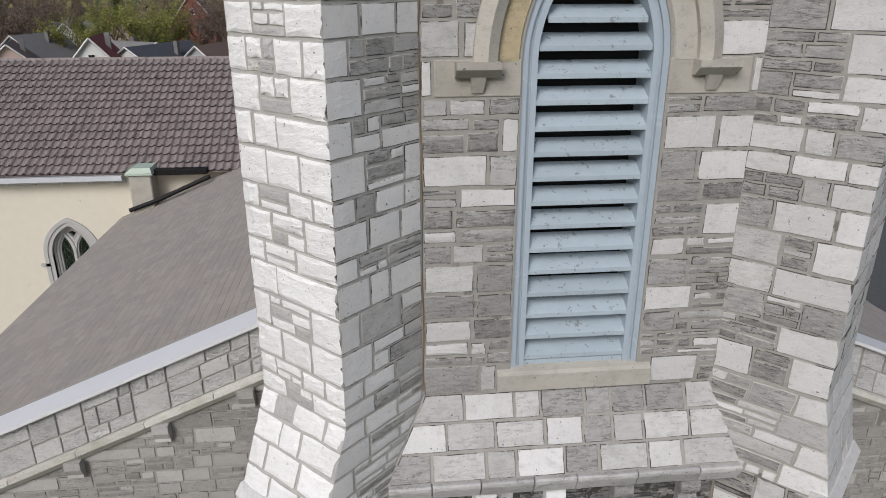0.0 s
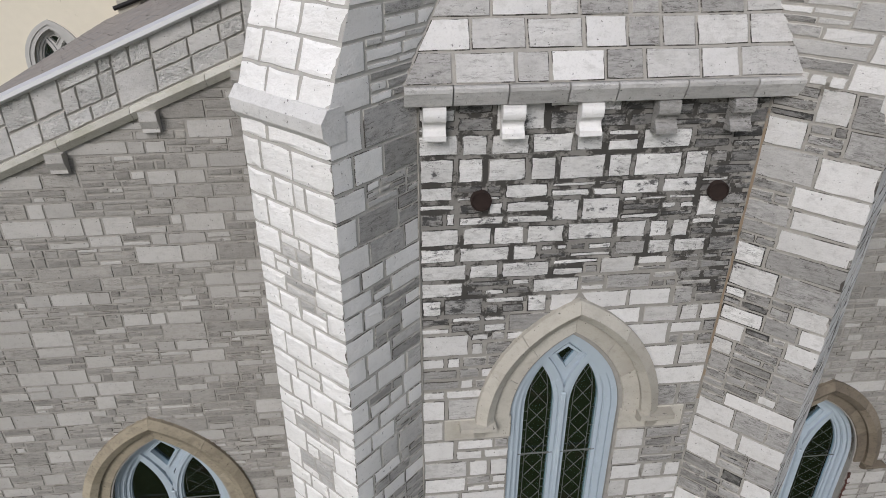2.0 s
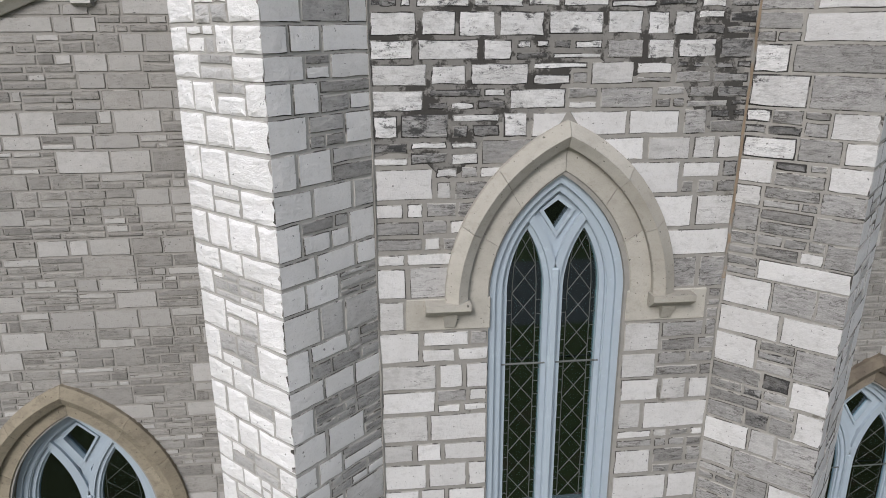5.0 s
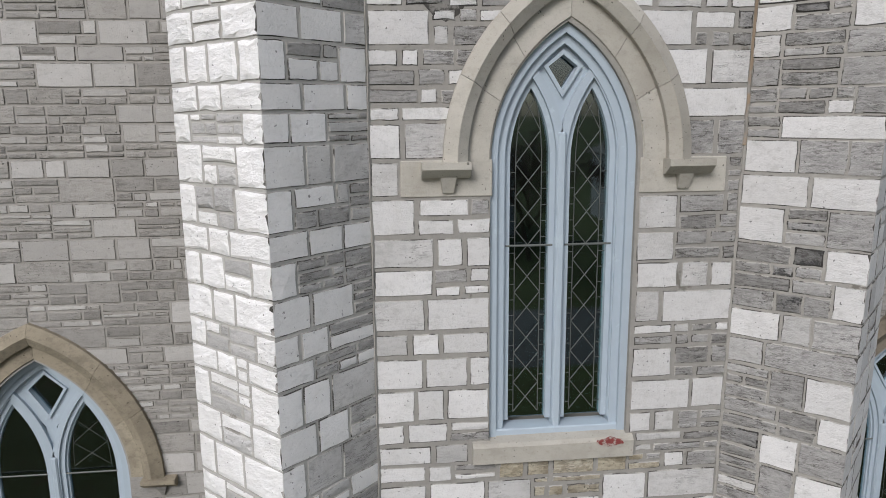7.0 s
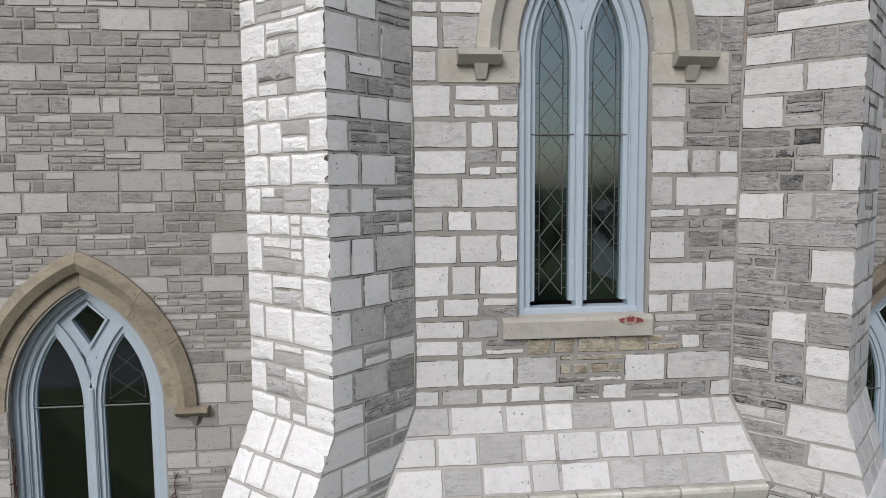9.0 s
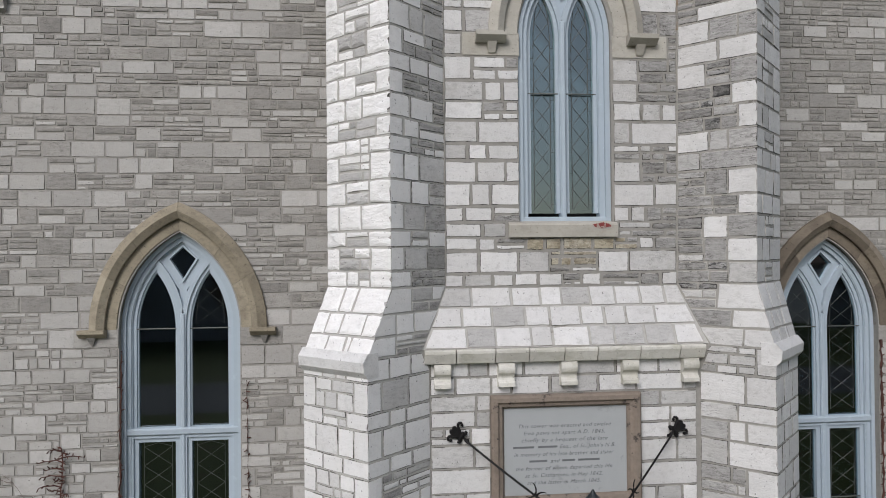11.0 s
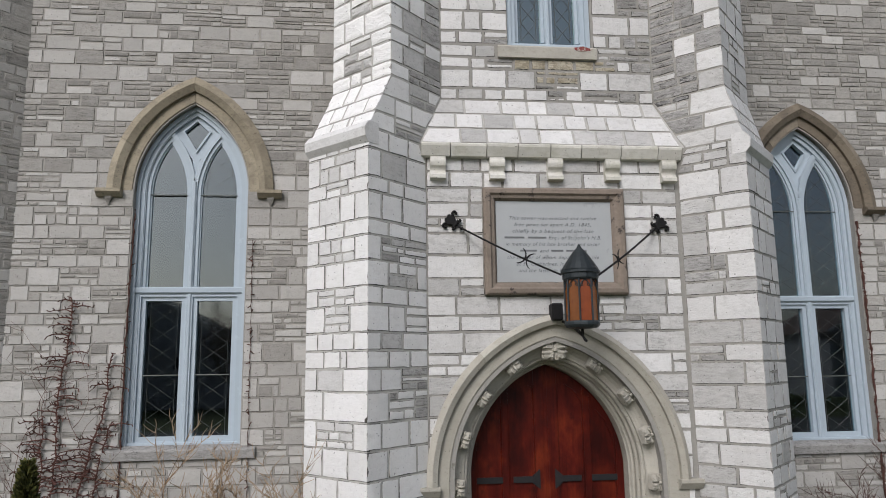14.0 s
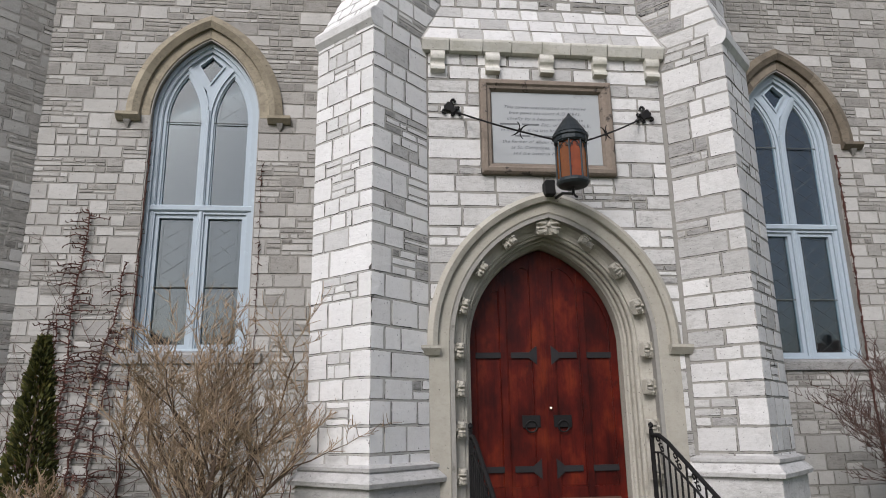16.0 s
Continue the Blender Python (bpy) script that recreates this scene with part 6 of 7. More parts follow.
for j, (u0, lift) in enumerate(((0.0, 0.085), (1.0, 0.02))):
    for i in range(seg + 1):
        a = i / seg
        wv = 0.052 * max(0.0, math.sin(a * 2 * math.pi)) - 0.016 * max(0.0, -math.sin(a * 2 * math.pi))
        tv.append(Vector((a * tw, 0, 0)) + upn * (u0 * (rl + 0.02)) + nn * (wv + lift))
for i in range(seg):
    tf.append((i, i + 1, seg + 2 + i, seg + 1 + i))
m0 = len(tv)
for i in range(seg + 1):
    tv.append(tv[i] - nn * 0.085 + upn * 0.05)
for i in range(seg):
    tf.append((m0 + i, m0 + i + 1, i + 1, i))
tile = mesh_of("roof_tile", tv, tf, ROOFTILE, smooth=False)
spots = []
for rrow in range(nrow):
    for c in range(61):
        spots.append(Vector((-3.6 + c * tw, -0.32, 13.46)) + upn * (rl * rrow))
spots.sort(key=lambda p: abs(p.x + 0.5) + abs(p.z - 14.8) * 0.6)
for p in spots[:285]:
    ob = new("roof_tile", tile)
    ob.parent, ob.location = roof_h, p
verts, faces = [], []
for p in spots[285:]:
    n0 = len(verts)
    verts += [q + p for q in tv]
    faces += [tuple(i + n0 for i in f_) for f_ in tf]
tagged(raw("tiles", verts, faces, ROOFTILE, roof_h), kind="stuff")
bm = bmesh.new()
tube(bm, [(-18, 4.2, 16.30), (12, 4.2, 16.30)], 0.085, 10)
part("ridge", bm, ROOFTILE, roof_h)
PALE = coat("pale_gutter", (0.52, 0.54, 0.56), 0.06, 0.5, 0, 4, 0.05)
bm = bmesh.new()
prism_x(bm, -18, 2.95, [(-0.42, 13.42), (-0.42, 13.28), (-0.36, 13.24), (-0.05, 13.24), (-0.02, 13.12), (0.0, 13.12), (0.0, 13.42)])
part("gutter", bm, PALE, hall, "pale metal eaves gutter")
for i in range(9):
    boxpart("eaves_bracket", (-3.4 + i * 0.75, -3.34 + i * 0.75, -0.25, -0.001, 13.14, 13.235), PALE, hall)
hw = pointed_window("hall_window", (-11.0, Y_CROSS, 0), **HW, depth=0.1, label="grey pointed window in the cream wall", group="", paint=DRESS)
bm = bmesh.new()
for o0, o1, y0, y1 in ((0.24, 0.12, -0.06, 0.0), (0.12, 0.0, -0.03, 0.2)):
    band(bm, arch(**HW, off=o0), arch(**HW, off=o1), y0, y1)
    if o0 > 0.2:
        for s in (-1, 1):
            box(bm, *sorted((s * 0.74, s * 1.0)), -0.06, -0.001, 10.5, 10.6)
sur = part("surround", bm, DRESS, hw, "grey stone surround")
# added near-black sheet in place of the unlit hall inside
tagged(boxpart("wall_hall_room", (-12.5, -9.5, 17.5, 17.6, 6, 12.5), DARK), "added near-black sheet for the unlit room behind the hall window", "wall", kind="structure")
kn = thing("kneeler", (-8.45, 15.6, 12.45), "stone kneeler block with a green copper cap", "kneeler")
bm = bmesh.new()
box(bm, -0.32, 0.32, -0.3, 0.3, -0.4, 1.05, 0.03)
part("block", bm, SANDGREY, kn)
COPPER = coat("green_copper", (0.42, 0.50, 0.42), 0.1, 0.6, 0.1, 8, 0.1)
bm = bmesh.new()
loft(bm, [([(-0.38, -0.36), (0.38, -0.36), (0.38, 0.36), (-0.38, 0.36)], 1.05), ([(-0.38, -0.36), (0.38, -0.36), (0.38, 0.36), (-0.38, 0.36)], 1.12), ([(-0.2, -0.3), (0.34, -0.3), (0.34, 0.36), (-0.2, 0.36)], 1.26)])
part("cap", bm, COPPER, kn, "green copper cap")
bm = bmesh.new()
box(bm, 0.34, 1.9, -0.12, 0.14, 0.98, 1.16, 0.02)
tube(bm, [(-0.4, -0.34, 0.0), (0.4, -0.34, 0.28), (2.0, -0.3, 0.96)], 0.07, 6)
part("flashing", bm, IRON, kn, "black roof flashing")

# ---- garden ----
BARK = coat("grey_brown_bark", (0.135, 0.095, 0.068), 0.3, 0.9, 0, 30, 0.3)
TWIG = coat("pale_twig", (0.31, 0.225, 0.145), 0.3, 0.85, 0, 30, 0.2)
VINE = coat("vine_bark", (0.085, 0.036, 0.027), 0.3, 0.85, 0, 30, 0.2)
REDTWIG = coat("reddish_twig", (0.085, 0.05, 0.04), 0.3, 0.85, 0, 30, 0.2)


def shoot(bm, rng, p, d, length, rad, depth, spread, up_pull, kinds, sides=4):
    """A branch that forks; twigs thinner and paler towards the ends."""
    n = 4
    pts, rads = [p.copy()], [rad]
    for i in range(n):
        d = (d + Vector((rng.uniform(-1, 1), rng.uniform(-1, 1), rng.uniform(-0.6, 1) * up_pull)) * spread * 0.5).normalized()
        p = p + d * (length / n)
        pts.append(p.copy())
        rads.append(rad * (1 - 0.55 * (i + 1) / n))
    tube(bm[min(depth, len(bm) - 1)], pts, rads, sides if depth == 0 else 3, False)
    if depth < kinds:
        for i in range(1, n + 1):
            for _ in range((3 if depth == 1 else 2) if i > 1 else 1):
                dd = (d + Vector((rng.uniform(-1, 1), rng.uniform(-1, 1), rng.uniform(-0.3, 0.9))) * spread * 1.5).normalized()
                shoot(bm, rng, pts[i], dd, length * (rng.uniform(0.42, 0.68) if depth == 0 else rng.uniform(0.3, 0.55)), max(0.0054, rads[i] * 0.6), depth + 1, spread, up_pull, kinds)


def bare_shrub(at, height, width, stems, mats, label, seed, fan=0.5, thick=0.026, spread=0.5):
    base = thing("bare_shrub", at, label, "shrub")
    rng = random.Random(seed)
    bms = [bmesh.new() for _ in range(3)]
    for i in range(stems):
        a = rng.uniform(0, 2 * math.pi)
        d = Vector((math.cos(a) * fan * rng.uniform(0.3, 1), math.sin(a) * fan * 0.7 * rng.uniform(0.2, 1), 1)).normalized()
        shoot(bms, rng, Vector((rng.uniform(-0.12, 0.12), rng.uniform(-0.1, 0.1), 0)), d, height * rng.uniform(0.46, 0.66), thick, 0, spread, 0.45, 3)
    for b, nm, m in zip(bms, ("stemwork", "branchwork", "twigwork"), mats):
        tagged(part(nm, b, m, base), kind="stuff")
    return base


bare_shrub((-4.22, -0.72, 0), 3.2, 1.8, 9, (BARK, BARK, TWIG), "leafless tan twiggy shrub below the tall window", 7, 0.08, 0.036, 0.70)
bare_shrub((5.68, 0.5, 0), 2.6, 2.0, 9, (REDTWIG, REDTWIG, REDTWIG), "leafless reddish-brown shrub by the wall", 8, 0.34, 0.028, 0.66)
bare_shrub((-6.40, 0.5, 0), 1.15, 1.0, 5, (BARK, BARK, TWIG), "low leafless shrub beside the cedar", 9, 0.8)


def cedar(at, height, radius, seed):
    base = thing("cedar_shrub", at, "narrow conical dark green cedar, brownish at the foot", "shrub")
    rng = random.Random(seed)
    bm = bmesh.new()
    tube(bm, [(0, 0, 0), (0, 0, height * 0.5), (0.02, 0, height * 0.9)], [0.06, 0.035, 0.01], 6)
    part("trunk", bm, BARK, base)
    verts, faces = [], []
    for i in range(5200):
        t = rng.random() ** 0.8
        z = 0.05 + t * (height - 0.05)
        lump = 1 + 0.16 * math.sin(z * 7 + 2 * math.sin(i)) + 0.10 * math.sin(z * 17)
        rr = radius * (1 - t) ** 0.75 * rng.uniform(0.70, 1.0) * lump + 0.02
        a = rng.uniform(0, 2 * math.pi)
        c = Vector((rr * math.cos(a), rr * math.sin(a), z))
        outw = Vector((math.cos(a), math.sin(a), rng.uniform(0.5, 1.6))).normalized()
        side = outw.cross(Vector((rng.uniform(-1, 1), rng.uniform(-1, 1), rng.uniform(-1, 1)))).normalized()
        L, W = rng.uniform(0.05, 0.11), rng.uniform(0.012, 0.024)
        n0 = len(verts)
        verts += [c - side * W * 0.5, c + side * W * 0.5, c + outw * L * 0.6 + side * W, c + outw * L, c + outw * L * 0.6 - side * W]
        faces.append((n0, n0 + 1, n0 + 2, n0 + 3, n0 + 4))
    m, nt, links, bsdf = nodes_of("cedar_leaf")
    rnd, pos = chain(nt, links)
    links.new(ramp(nt, links, rnd, [(0, (0.03, 0.036, 0.008)), (0.6, (0.075, 0.08, 0.014)), (0.9, (0.125, 0.118, 0.025)), (1, (0.13, 0.08, 0.03))]), bsdf.inputs["Base Color"])
    bsdf.inputs["Roughness"].default_value = 0.8
    tagged(raw("foliage", verts, faces, m, base), kind="stuff")


cedar((-6.88, 1.0, 0), 2.86, 0.37, 12)


def climber(at, seed):
    base = thing("climbing_vine", at, "leafless brown climbing vine on the stone wall", "vine")
    rng = random.Random(seed)
    bms = [bmesh.new(), bmesh.new(), bmesh.new()]

    def creep(p, ang, length, rad, level):
        pts, rads = [Vector((p[0], -0.03, p[1]))], [rad]
        x, z = p
        n = max(4, int(length / 0.12))
        for i in range(n):
            ang += rng.uniform(-0.28, 0.28) + (0.06 if ang < 1.4 else -0.06) * (1 if level == 0 else 0.3)
            x, z = x + math.cos(ang) * length / n, z + math.sin(ang) * length / n
            if z < 0.02 or (0.70 < x < 2.5 and z > 2.4):
                break
            pts.append(Vector((x, -0.03 + rng.uniform(-0.02, 0.004), z)))
            rads.append(rad * (1 - 0.7 * (i + 1) / n))
            if level < 2 and rng.random() < (0.30 if level == 0 else 0.16):
                creep((x, z), ang + rng.choice((-1, 1)) * rng.uniform(0.5, 1.3), length * rng.uniform(0.12, 0.32), max(0.0045, rads[-1] * 0.75), level + 1)
        if len(pts) > 2:
            tube(bms[level], pts, rads, 4, False)
    for i in range(11):
        creep((rng.uniform(-1.5, 0.6), 0.02), math.pi / 2 + rng.uniform(-0.35, 0.3), rng.uniform(2.4, 5.0), 0.0085, 0)
    for x0, top, lean in ((-0.30, 5.2, 0.02), (-0.22, 4.3, 0.19), (-0.55, 3.4, 0.05), (0.1, 3.3, 0.10)):
        pts, x, z = [], x0, 0.0
        while z < top:
            pts.append(Vector((x, -0.035, z)))
            if z > 0.8 and rng.random() < 0.55:
                sd = rng.choice((-1, 1))
                L = rng.uniform(0.15, 0.62) * (1.15 - z / top * 0.6)
                q = [Vector((x + sd * L * k / 4, -0.035 - rng.uniform(0, 0.03), z + 0.10 * L * math.sin(k * 0.8) + rng.uniform(-0.01, 0.02))) for k in range(5)]
                tube(bms[2], q, [0.011, 0.010, 0.009, 0.008, 0.005], 4, False)
                for k in range(1, 5):
                    tube(bms[2], [q[k], q[k] + Vector((sd * 0.02, -0.03, rng.choice((-1, 1)) * rng.uniform(0.02, 0.05)))], 0.009, 3, False)
            for k in range(2):
                a = rng.choice((0.0, math.pi)) + rng.uniform(-0.7, 0.7)
                L = rng.uniform(0.025, 0.065)
                tube(bms[2], [pts[-1], pts[-1] + Vector((math.cos(a) * L, -0.02, math.sin(a) * L))], [0.011, 0.007], 3, False)
            z += 0.055
            x += lean * 0.055 + rng.uniform(-0.022, 0.022)
        tube(bms[0], pts, [0.021 * (1 - 0.55 * k / len(pts)) for k in range(len(pts))], 5, False)
    for i in range(4):
        creep((rng.uniform(2.6, 3.3), 0.02), math.pi / 2 + rng.uniform(-0.15, 0.35), rng.uniform(1.6, 3.2), 0.010, 0)
    for b, nm in zip(bms, ("stemwork", "runnerwork", "tendrilwork")):
        tagged(part(nm, b, VINE, base), kind="stuff")


climber((-6.92, Y_NAVE - 0.02, 0), 15)


def jamb_vine(at, path, spurs, rad, seed):
    """Dead stems left clinging to the stone beside a window."""
    base = thing("dead_vine", at, "dark dead vine stems clinging beside the tall window", "vine", "dead vines")
    rng = random.Random(seed)
    stem, spur = bmesh.new(), bmesh.new()
    pts = []
    for (xa, za), (xb, zb) in zip(path, path[1:]):
        n = max(2, int(math.hypot(xb - xa, zb - za) / 0.09))
        for i in range(n):
            pts.append(Vector((lerp(i, 0, n, xa, xb) + rng.uniform(-0.012, 0.012), -0.012 + rng.uniform(-0.012, 0.0), lerp(i, 0, n, za, zb))))
    tube(stem, pts, [rad * rng.uniform(0.6, 1.3) for _ in pts], 4, False)
    for p in pts:
        if rng.random() < spurs:
            a = rng.uniform(-0.9, 0.9) + (0 if rng.random() < 0.5 else math.pi)
            L = rng.uniform(0.03, 0.075)
            tube(spur, [p, p + Vector((math.cos(a) * L * 0.6, -0.012, math.sin(a) * L)), p + Vector((math.cos(a) * L, -0.004, math.sin(a) * L * 1.3))], [0.011, 0.009, 0.005], 3, False)
    tagged(part("stemwork", stem, VINE, base), kind="stuff")
    tagged(part("tendrilwork", spur, VINE, base), kind="stuff")


jamb_vine((-6.25, Y_NAVE - 0.01, 0), [(0.0, 0.4), (0.0, 2.6), (-0.02, 4.5), (0.01, 6.7)], 0.7, 0.014, 71)
jamb_vine((-4.36, Y_NAVE - 0.01, 0), [(0.06, 0.4), (0.02, 2.6), (0.0, 6.2)], 0.6, 0.006, 72)
jamb_vine((6.27, Y_NAVE - 0.01, 0), [(0.02, 0.2), (0.0, 2.6), (0.03, 4.5), (0.02, 6.6)], 0.9, 0.022, 73)

# ---- the town beyond ----
ROOFS = [coat("roof_charcoal", (0.05, 0.055, 0.065), 0.2, 0.9, 0, 1, 0), coat("roof_brown", (0.13, 0.09, 0.075), 0.2, 0.9, 0, 1, 0), coat("roof_grey", (0.17, 0.165, 0.16), 0.2, 0.9, 0, 1, 0), coat("roof_red", (0.13, 0.03, 0.03), 0.2, 0.9, 0, 1, 0)]
WALLS = [coat("siding_white", (0.62, 0.62, 0.60), 0.06, 0.8, 0, 1, 0), coat("brick_red", (0.20, 0.075, 0.055), 0.2, 0.9, 0, 3, 0), coat("siding_pink", (0.50, 0.38, 0.33), 0.06, 0.8, 0, 1, 0), coat("siding_grey", (0.33, 0.34, 0.36), 0.06, 0.8, 0, 1, 0)]


def out_at(bearing, dist):
    """A place dist ahead of the church at an angle left of its axis."""
    return (-1.65 - math.tan(radians(bearing)) * dist, dist)


def house(at, w, l, h, rise, wall, roof, turn, label):
    base = thing("house", (at[0], at[1], 0), label, "house", "houses of the town")
    base.rotation_euler = (0, 0, radians(turn))
    bm = bmesh.new()
    v = [bm.verts.new(p) for p in ((-w / 2, -l / 2, 0), (w / 2, -l / 2, 0), (w / 2, -l / 2, h), (0, -l / 2, h + rise), (-w / 2, -l / 2, h), (-w / 2, l / 2, 0), (w / 2, l / 2, 0), (w / 2, l / 2, h), (0, l / 2, h + rise), (-w / 2, l / 2, h))]
    for f_ in ((0, 1, 2, 3, 4), (5, 6, 7, 8, 9), (0, 4, 9, 5), (1, 6, 7, 2)):
        bm.faces.new([v[i] for i in f_])
    part("wall", bm, wall, base)
    for s in (-1, 1):
        bm = bmesh.new()
        e = 0.45
        k = rise / (w / 2)
        rings = []
        for y in (-l / 2 - e, l / 2 + e):
            rings.append([bm.verts.new((s * x, y, z)) for x, z in ((0, h + rise + 0.16), (w / 2 + e, h - e * k + 0.16), (w / 2 + e, h - e * k), (0, h + rise))])
        for i in range(4):
            bm.faces.new((rings[0][i], rings[0][(i + 1) % 4], rings[1][(i + 1) % 4], rings[1][i]))
        bm.faces.new(rings[0])
        bm.faces.new(rings[1])
        part("roof_slope", bm, roof, base)
        bm = bmesh.new()
        tube(bm, [(0, -l / 2 - e, h + rise + 0.1), (s * (w / 2 + e), -l / 2 - e, h - e * k + 0.1)], 0.14, 4)
        part("barge_board", bm, WALLS[0], base)
    for x, z in ((-w * 0.22, 1.6), (w * 0.22, 1.6), (-w * 0.2, 4.4), (w * 0.2, 4.4), (0, h + rise * 0.35)):
        if z < h + rise * 0.5:
            win = boxpart("window", (x - 0.5, x + 0.5, -l / 2 - 0.08, -l / 2 + 0.05, z - 0.7, z + 0.7), WALLS[0], base)
            boxpart("pane", (x - 0.4, x + 0.4, -l / 2 - 0.10, -l / 2 - 0.02, z - 0.6, z + 0.6), DARK, win)
    boxpart("chimney", (w * 0.15, w * 0.15 + 0.7, 0.5, 1.2, h + rise * 0.4, h + rise + 0.5), ROOFS[2], base)


house(out_at(20.6, 104), 7.5, 10, 7.2, 4.2, WALLS[0], ROOFS[3], 10, "white gabled house with a dark red roof")
house(out_at(16.2, 112), 15, 14, 5.0, 4.6, WALLS[0], ROOFS[0], -25, "low white house with a charcoal roof")
house(out_at(18.4, 120), 13, 12, 5.4, 4.0, WALLS[3], ROOFS[2], 60, "grey house with a grey roof")
house(out_at(11.9, 110), 10, 12, 5.6, 4.2, WALLS[3], ROOFS[1], -20, "grey house with a brown roof")
house(out_at(8.0, 118), 11, 12, 5.6, 4.4, WALLS[2], ROOFS[2], 15, "pinkish house with a grey roof")
house(out_at(22.6, 150), 9, 12, 6.5, 4.5, WALLS[0], ROOFS[0], 30, "white house with a charcoal roof")
house(out_at(24.2, 135), 10, 12, 5.8, 4.0, WALLS[3], ROOFS[2], -15, "grey house with a grey roof")
house(out_at(13.0, 190), 10, 14, 9.5, 6.5, WALLS[1], ROOFS[1], 5, "tall red brick house with a steep gable")
house(out_at(19.6, 210), 14, 12, 5.5, 3.5, WALLS[2], ROOFS[2], 40, "pinkish house with a pale roof")
house(out_at(26.0, 118), 9, 12, 5.6, 4.0, WALLS[2], ROOFS[1], 20, "pinkish house with a brown roof")


def leaf_mat(name, tones):
    m, nt, links, bsdf = nodes_of(name)
    rnd, pos = chain(nt, links)
    links.new(ramp(nt, links, rnd, [(i / (len(tones) - 1), c) for i, c in enumerate(tones)]), bsdf.inputs["Base Color"])
    bsdf.inputs["Roughness"].default_value = 0.85
    return m


LEAF_Y = leaf_mat("spring_leaf", [(0.10, 0.12, 0.02), (0.20, 0.21, 0.04), (0.30, 0.29, 0.07)])
LEAF_G = leaf_mat("green_leaf", [(0.04, 0.055, 0.015), (0.09, 0.11, 0.03), (0.13, 0.15, 0.05)])
LEAF_B = leaf_mat("bare_twig_haze", [(0.09, 0.06, 0.05), (0.15, 0.105, 0.085), (0.20, 0.15, 0.12)])


def tree(seed, height, leaf, leaves, label):
    base = thing("tree", (0, 0, 0), label, "tree", "trees of the town")
    rng = random.Random(seed)
    bms = [bmesh.new(), bmesh.new(), bmesh.new()]
    shoot(bms, rng, Vector((0, 0, 0)), Vector((0, 0, 1)), height * 0.45, 0.28, 0, 0.30, 0.6, 0)
    for i in range(9):
        a = rng.uniform(0, 2 * math.pi)
        p = Vector((0, 0, height * rng.uniform(0.22, 0.45)))
        d = Vector((math.cos(a) * 0.7, math.sin(a) * 0.7, rng.uniform(0.6, 1.3))).normalized()
        shoot(bms, rng, p, d, height * rng.uniform(0.3, 0.5), 0.12, 1, 0.4, 0.4, 3)
    bms[2].verts.ensure_lookup_table()
    bms[1].verts.ensure_lookup_table()
    tips = [v.co.copy() for v in bms[2].verts][::3] or [Vector((0, 0, height * 0.7))]
    for b, nm in zip(bms, ("trunk", "limbwork", "twigwork")):
        part(nm, b, BARK, base)
    verts, faces = [], []
    for i in range(leaves):
        c = rng.choice(tips) + Vector((rng.gauss(0, 0.35), rng.gauss(0, 0.35), rng.gauss(0, 0.3)))
        u = Vector((rng.uniform(-1, 1), rng.uniform(-1, 1), rng.uniform(-1, 1))).normalized()
        w_ = u.cross(Vector((rng.uniform(-1, 1), rng.uniform(-1, 1), rng.uniform(-1, 1)))).normalized()
        s_ = rng.uniform(0.10, 0.22)
        n0 = len(verts)
        verts += [c - u * s_, c + w_ * s_ * 0.5, c + u * s_, c - w_ * s_ * 0.5]
        faces.append((n0, n0 + 1, n0 + 2, n0 + 3))
    tagged(raw("crown", verts, faces, leaf, base), kind="stuff")
    return base


kinds = [tree(1, 15, LEAF_Y, 5200, "broad tree in yellow-green spring leaf"), tree(2, 14, LEAF_B, 2600, "bare brown tree not yet in leaf"), tree(3, 13, LEAF_G, 4200, "dull green tree in early leaf")]
rng = random.Random(77)
firsts = [(17.0, 138, 0, 1.15), (25.5, 150, 1, 1.1), (20.3, 165, 2, 1.0)]
for i, (an, ds, k_, sc) in enumerate(firsts):
    x, y = out_at(an, ds)
    kinds[k_].matrix_basis = Matrix.Translation((x, y, 0)) @ Matrix.Scale(sc, 4)
more = [(15.4, 146, 0, 1.0), (21.9, 140, 0, 0.95), (19.0, 185, 0, 1.0), (12.8, 150, 1, 1.1), (11.0, 140, 1, 1.2), (9.5, 150, 1, 1.1), (14.2, 132, 2, 0.75), (24.0, 160, 1, 1.15), (26.6, 140, 1, 1.2), (23.0, 185, 2, 1.0), (22.0, 205, 1, 1.2), (13.6, 215, 1, 1.0), (27.5, 170, 2, 1.1)]
for i in range(26):
    more.append((rng.uniform(5, 30), rng.uniform(215, 420), rng.choice((0, 1, 1, 2)), rng.uniform(0.9, 1.3)))
for an, ds, k_, sc in more:
    x, y = out_at(an, ds)
    m = Matrix.Translation((x, y, 0)) @ Matrix.Rotation(rng.uniform(0, 6.28), 4, "Z")
    o = copy_thing(kinds[k_], m)
    o.matrix_basis = m @ Matrix.Scale(sc, 4)
for an, ds, hh in ((19.05, 150, 13), (11.6, 230, 12), (21.9, 120, 8)):
    x, y = out_at(an, ds)
    pole = thing("utility_pole", (x, y, 0), "grey wooden utility pole", "pole", "utility poles")
    bm = bmesh.new()
    tube(bm, [(0, 0, 0), (0, 0, hh)], [0.17, 0.11], 8)
    part("post", bm, BARK, pole)
    boxpart("crossarm", (-1.1, 1.1, -0.06, 0.06, hh - 0.9, hh - 0.75), BARK, pole)

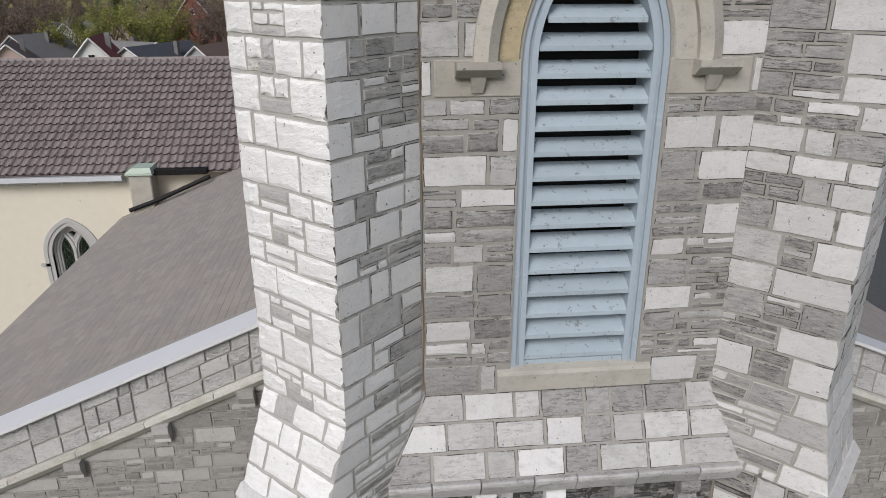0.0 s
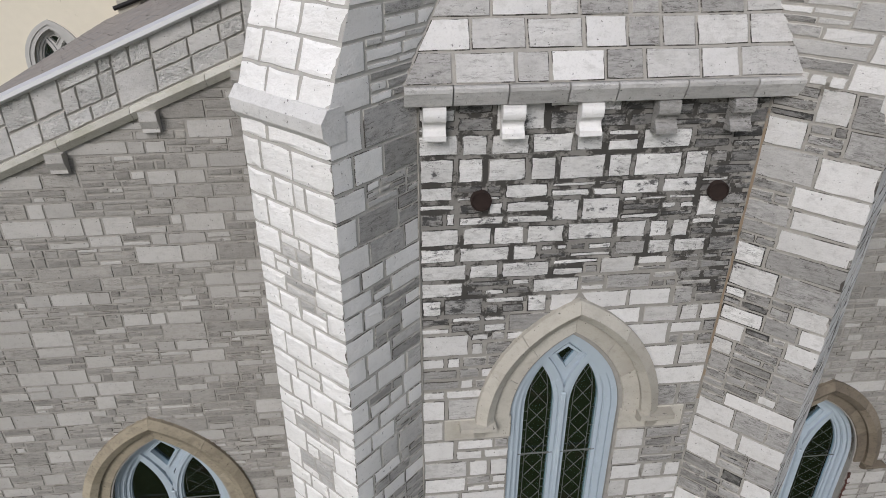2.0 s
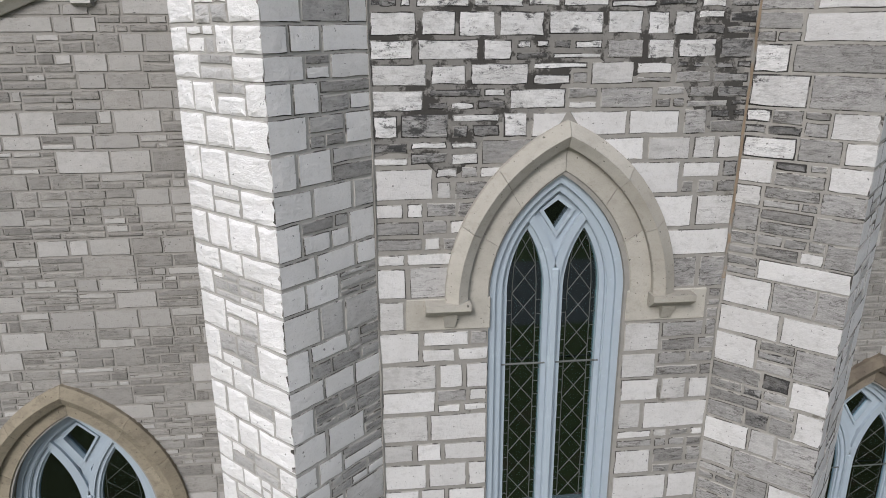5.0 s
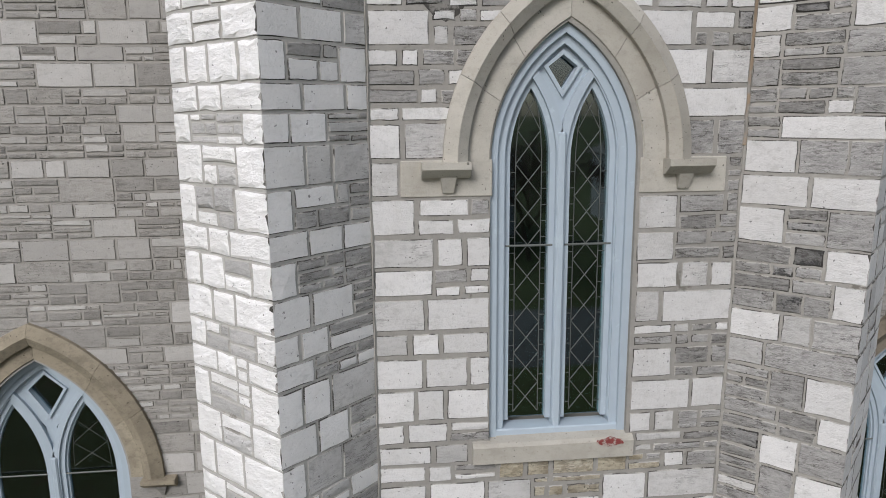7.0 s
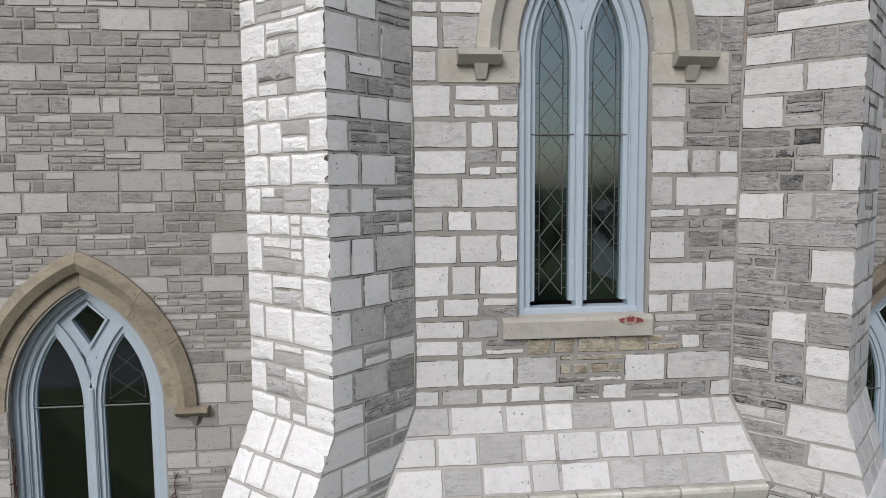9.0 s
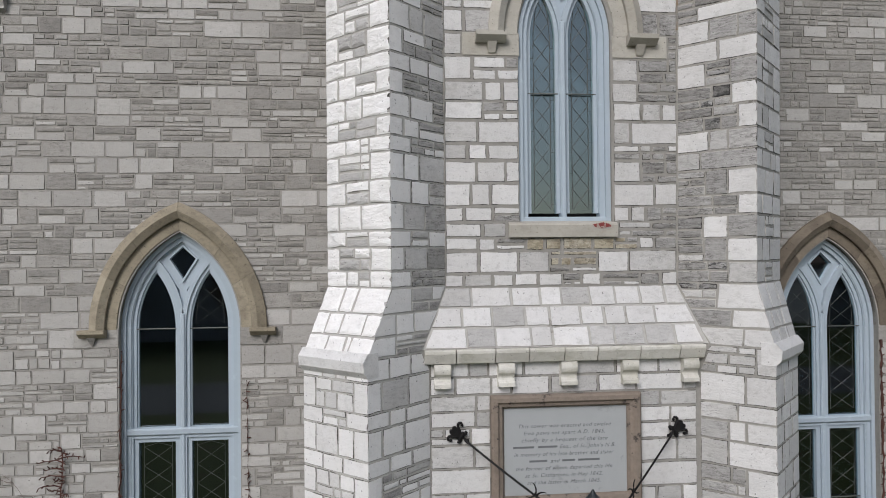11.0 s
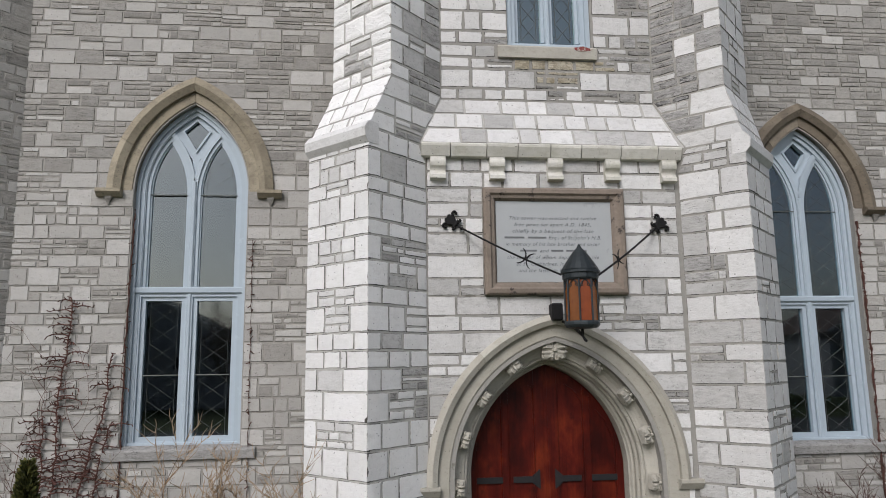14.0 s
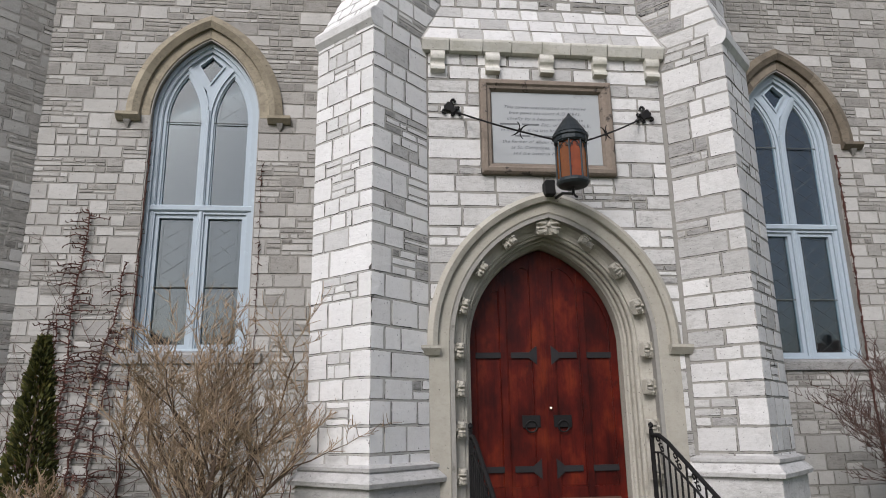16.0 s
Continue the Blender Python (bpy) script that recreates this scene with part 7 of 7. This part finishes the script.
# a belt of far woods
verts, faces = [], []
rw = random.Random(99)
for i in range(15000):
    d = rw.uniform(240, 520)
    an = rw.uniform(-2, 42)
    x, y = out_at(an, d)
    hgt = 10 + 5 * math.sin(an * 1.7 + d * 0.02) + 3 * math.sin(an * 5.1)
    c = Vector((x, y, abs(rw.gauss(0.45, 0.3)) * hgt))
    u = Vector((rw.uniform(-1, 1), rw.uniform(-0.3, 0.3), rw.uniform(-1, 1))).normalized()
    w_ = u.cross(Vector((0, 1, 0))).normalized()
    s_ = rw.uniform(0.5, 1.3)
    n0 = len(verts)
    verts += [c - u * s_, c + w_ * s_ * 0.6, c + u * s_, c - w_ * s_ * 0.6]
    faces.append((n0, n0 + 1, n0 + 2, n0 + 3))
tagged(raw("far_woods", verts, faces, leaf_mat("woods_leaf", [(0.07, 0.05, 0.04), (0.12, 0.09, 0.06), (0.13, 0.13, 0.045), (0.18, 0.18, 0.06)])), "distant brown and green woods on the skyline", "woods", kind="stuff")

# across the street, in front of the church
for i in range(15):
    m = Matrix.Translation((-58 + i * 8.4 + rng.uniform(-2, 2), -46 + rng.uniform(-7, 5), 0)) @ Matrix.Rotation(rng.uniform(0, 6.28), 4, "Z")
    o = copy_thing(kinds[(1, 2, 1)[i % 3]], m)
    o.matrix_basis = m @ Matrix.Scale(rng.uniform(0.55, 0.78), 4)
for x, wl_, rf_ in ((-48, 3, 2), (-24, 3, 0), (4, 3, 0), (30, 3, 2), (54, 3, 1)):
    house((x, -62), 15, 12, 7.0, 4.0, WALLS[wl_], ROOFS[rf_], 180, "street house across from the church")
bm = bmesh.new()
box(bm, -400, 400, -32, -23, -0.05, 0.012)
tagged(part("road", bm, ASPHALT), "asphalt street in front of the church", "road", kind="structure")

# ---- yard on the other side ----
bm = bmesh.new()
box(bm, 14, 60, 12, 75, -0.05, 0.012)
tagged(part("pavement_yard", bm, ASPHALT), "pale worn asphalt yard", "pavement", kind="structure")
fence = thing("yard_fence", (22.5, 30.0, 0), "black iron picket fence beside the yard", "fence")
for i in range(30):
    bm = bmesh.new()
    tube(bm, [(i * 0.16 - 1, -i * 0.03, 0.05), (i * 0.16 - 1, -i * 0.03, 1.7), (i * 0.16 - 1, -i * 0.03, 1.82)], [0.022, 0.022, 0.004], 5)
    part("picket", bm, IRON, fence)
for z in (0.25, 1.5):
    bm = bmesh.new()
    tube(bm, [(-1.1, 0.01, z), (3.75, -0.9, z)], 0.026, 5)
    part("rail", bm, IRON, fence)
for i in (0, 30):
    bm = bmesh.new()
    tube(bm, [(i * 0.16 - 1.1, -i * 0.03, 0), (i * 0.16 - 1.1, -i * 0.03, 1.95)], 0.06, 6)
    part("fence_post", bm, IRON, fence)
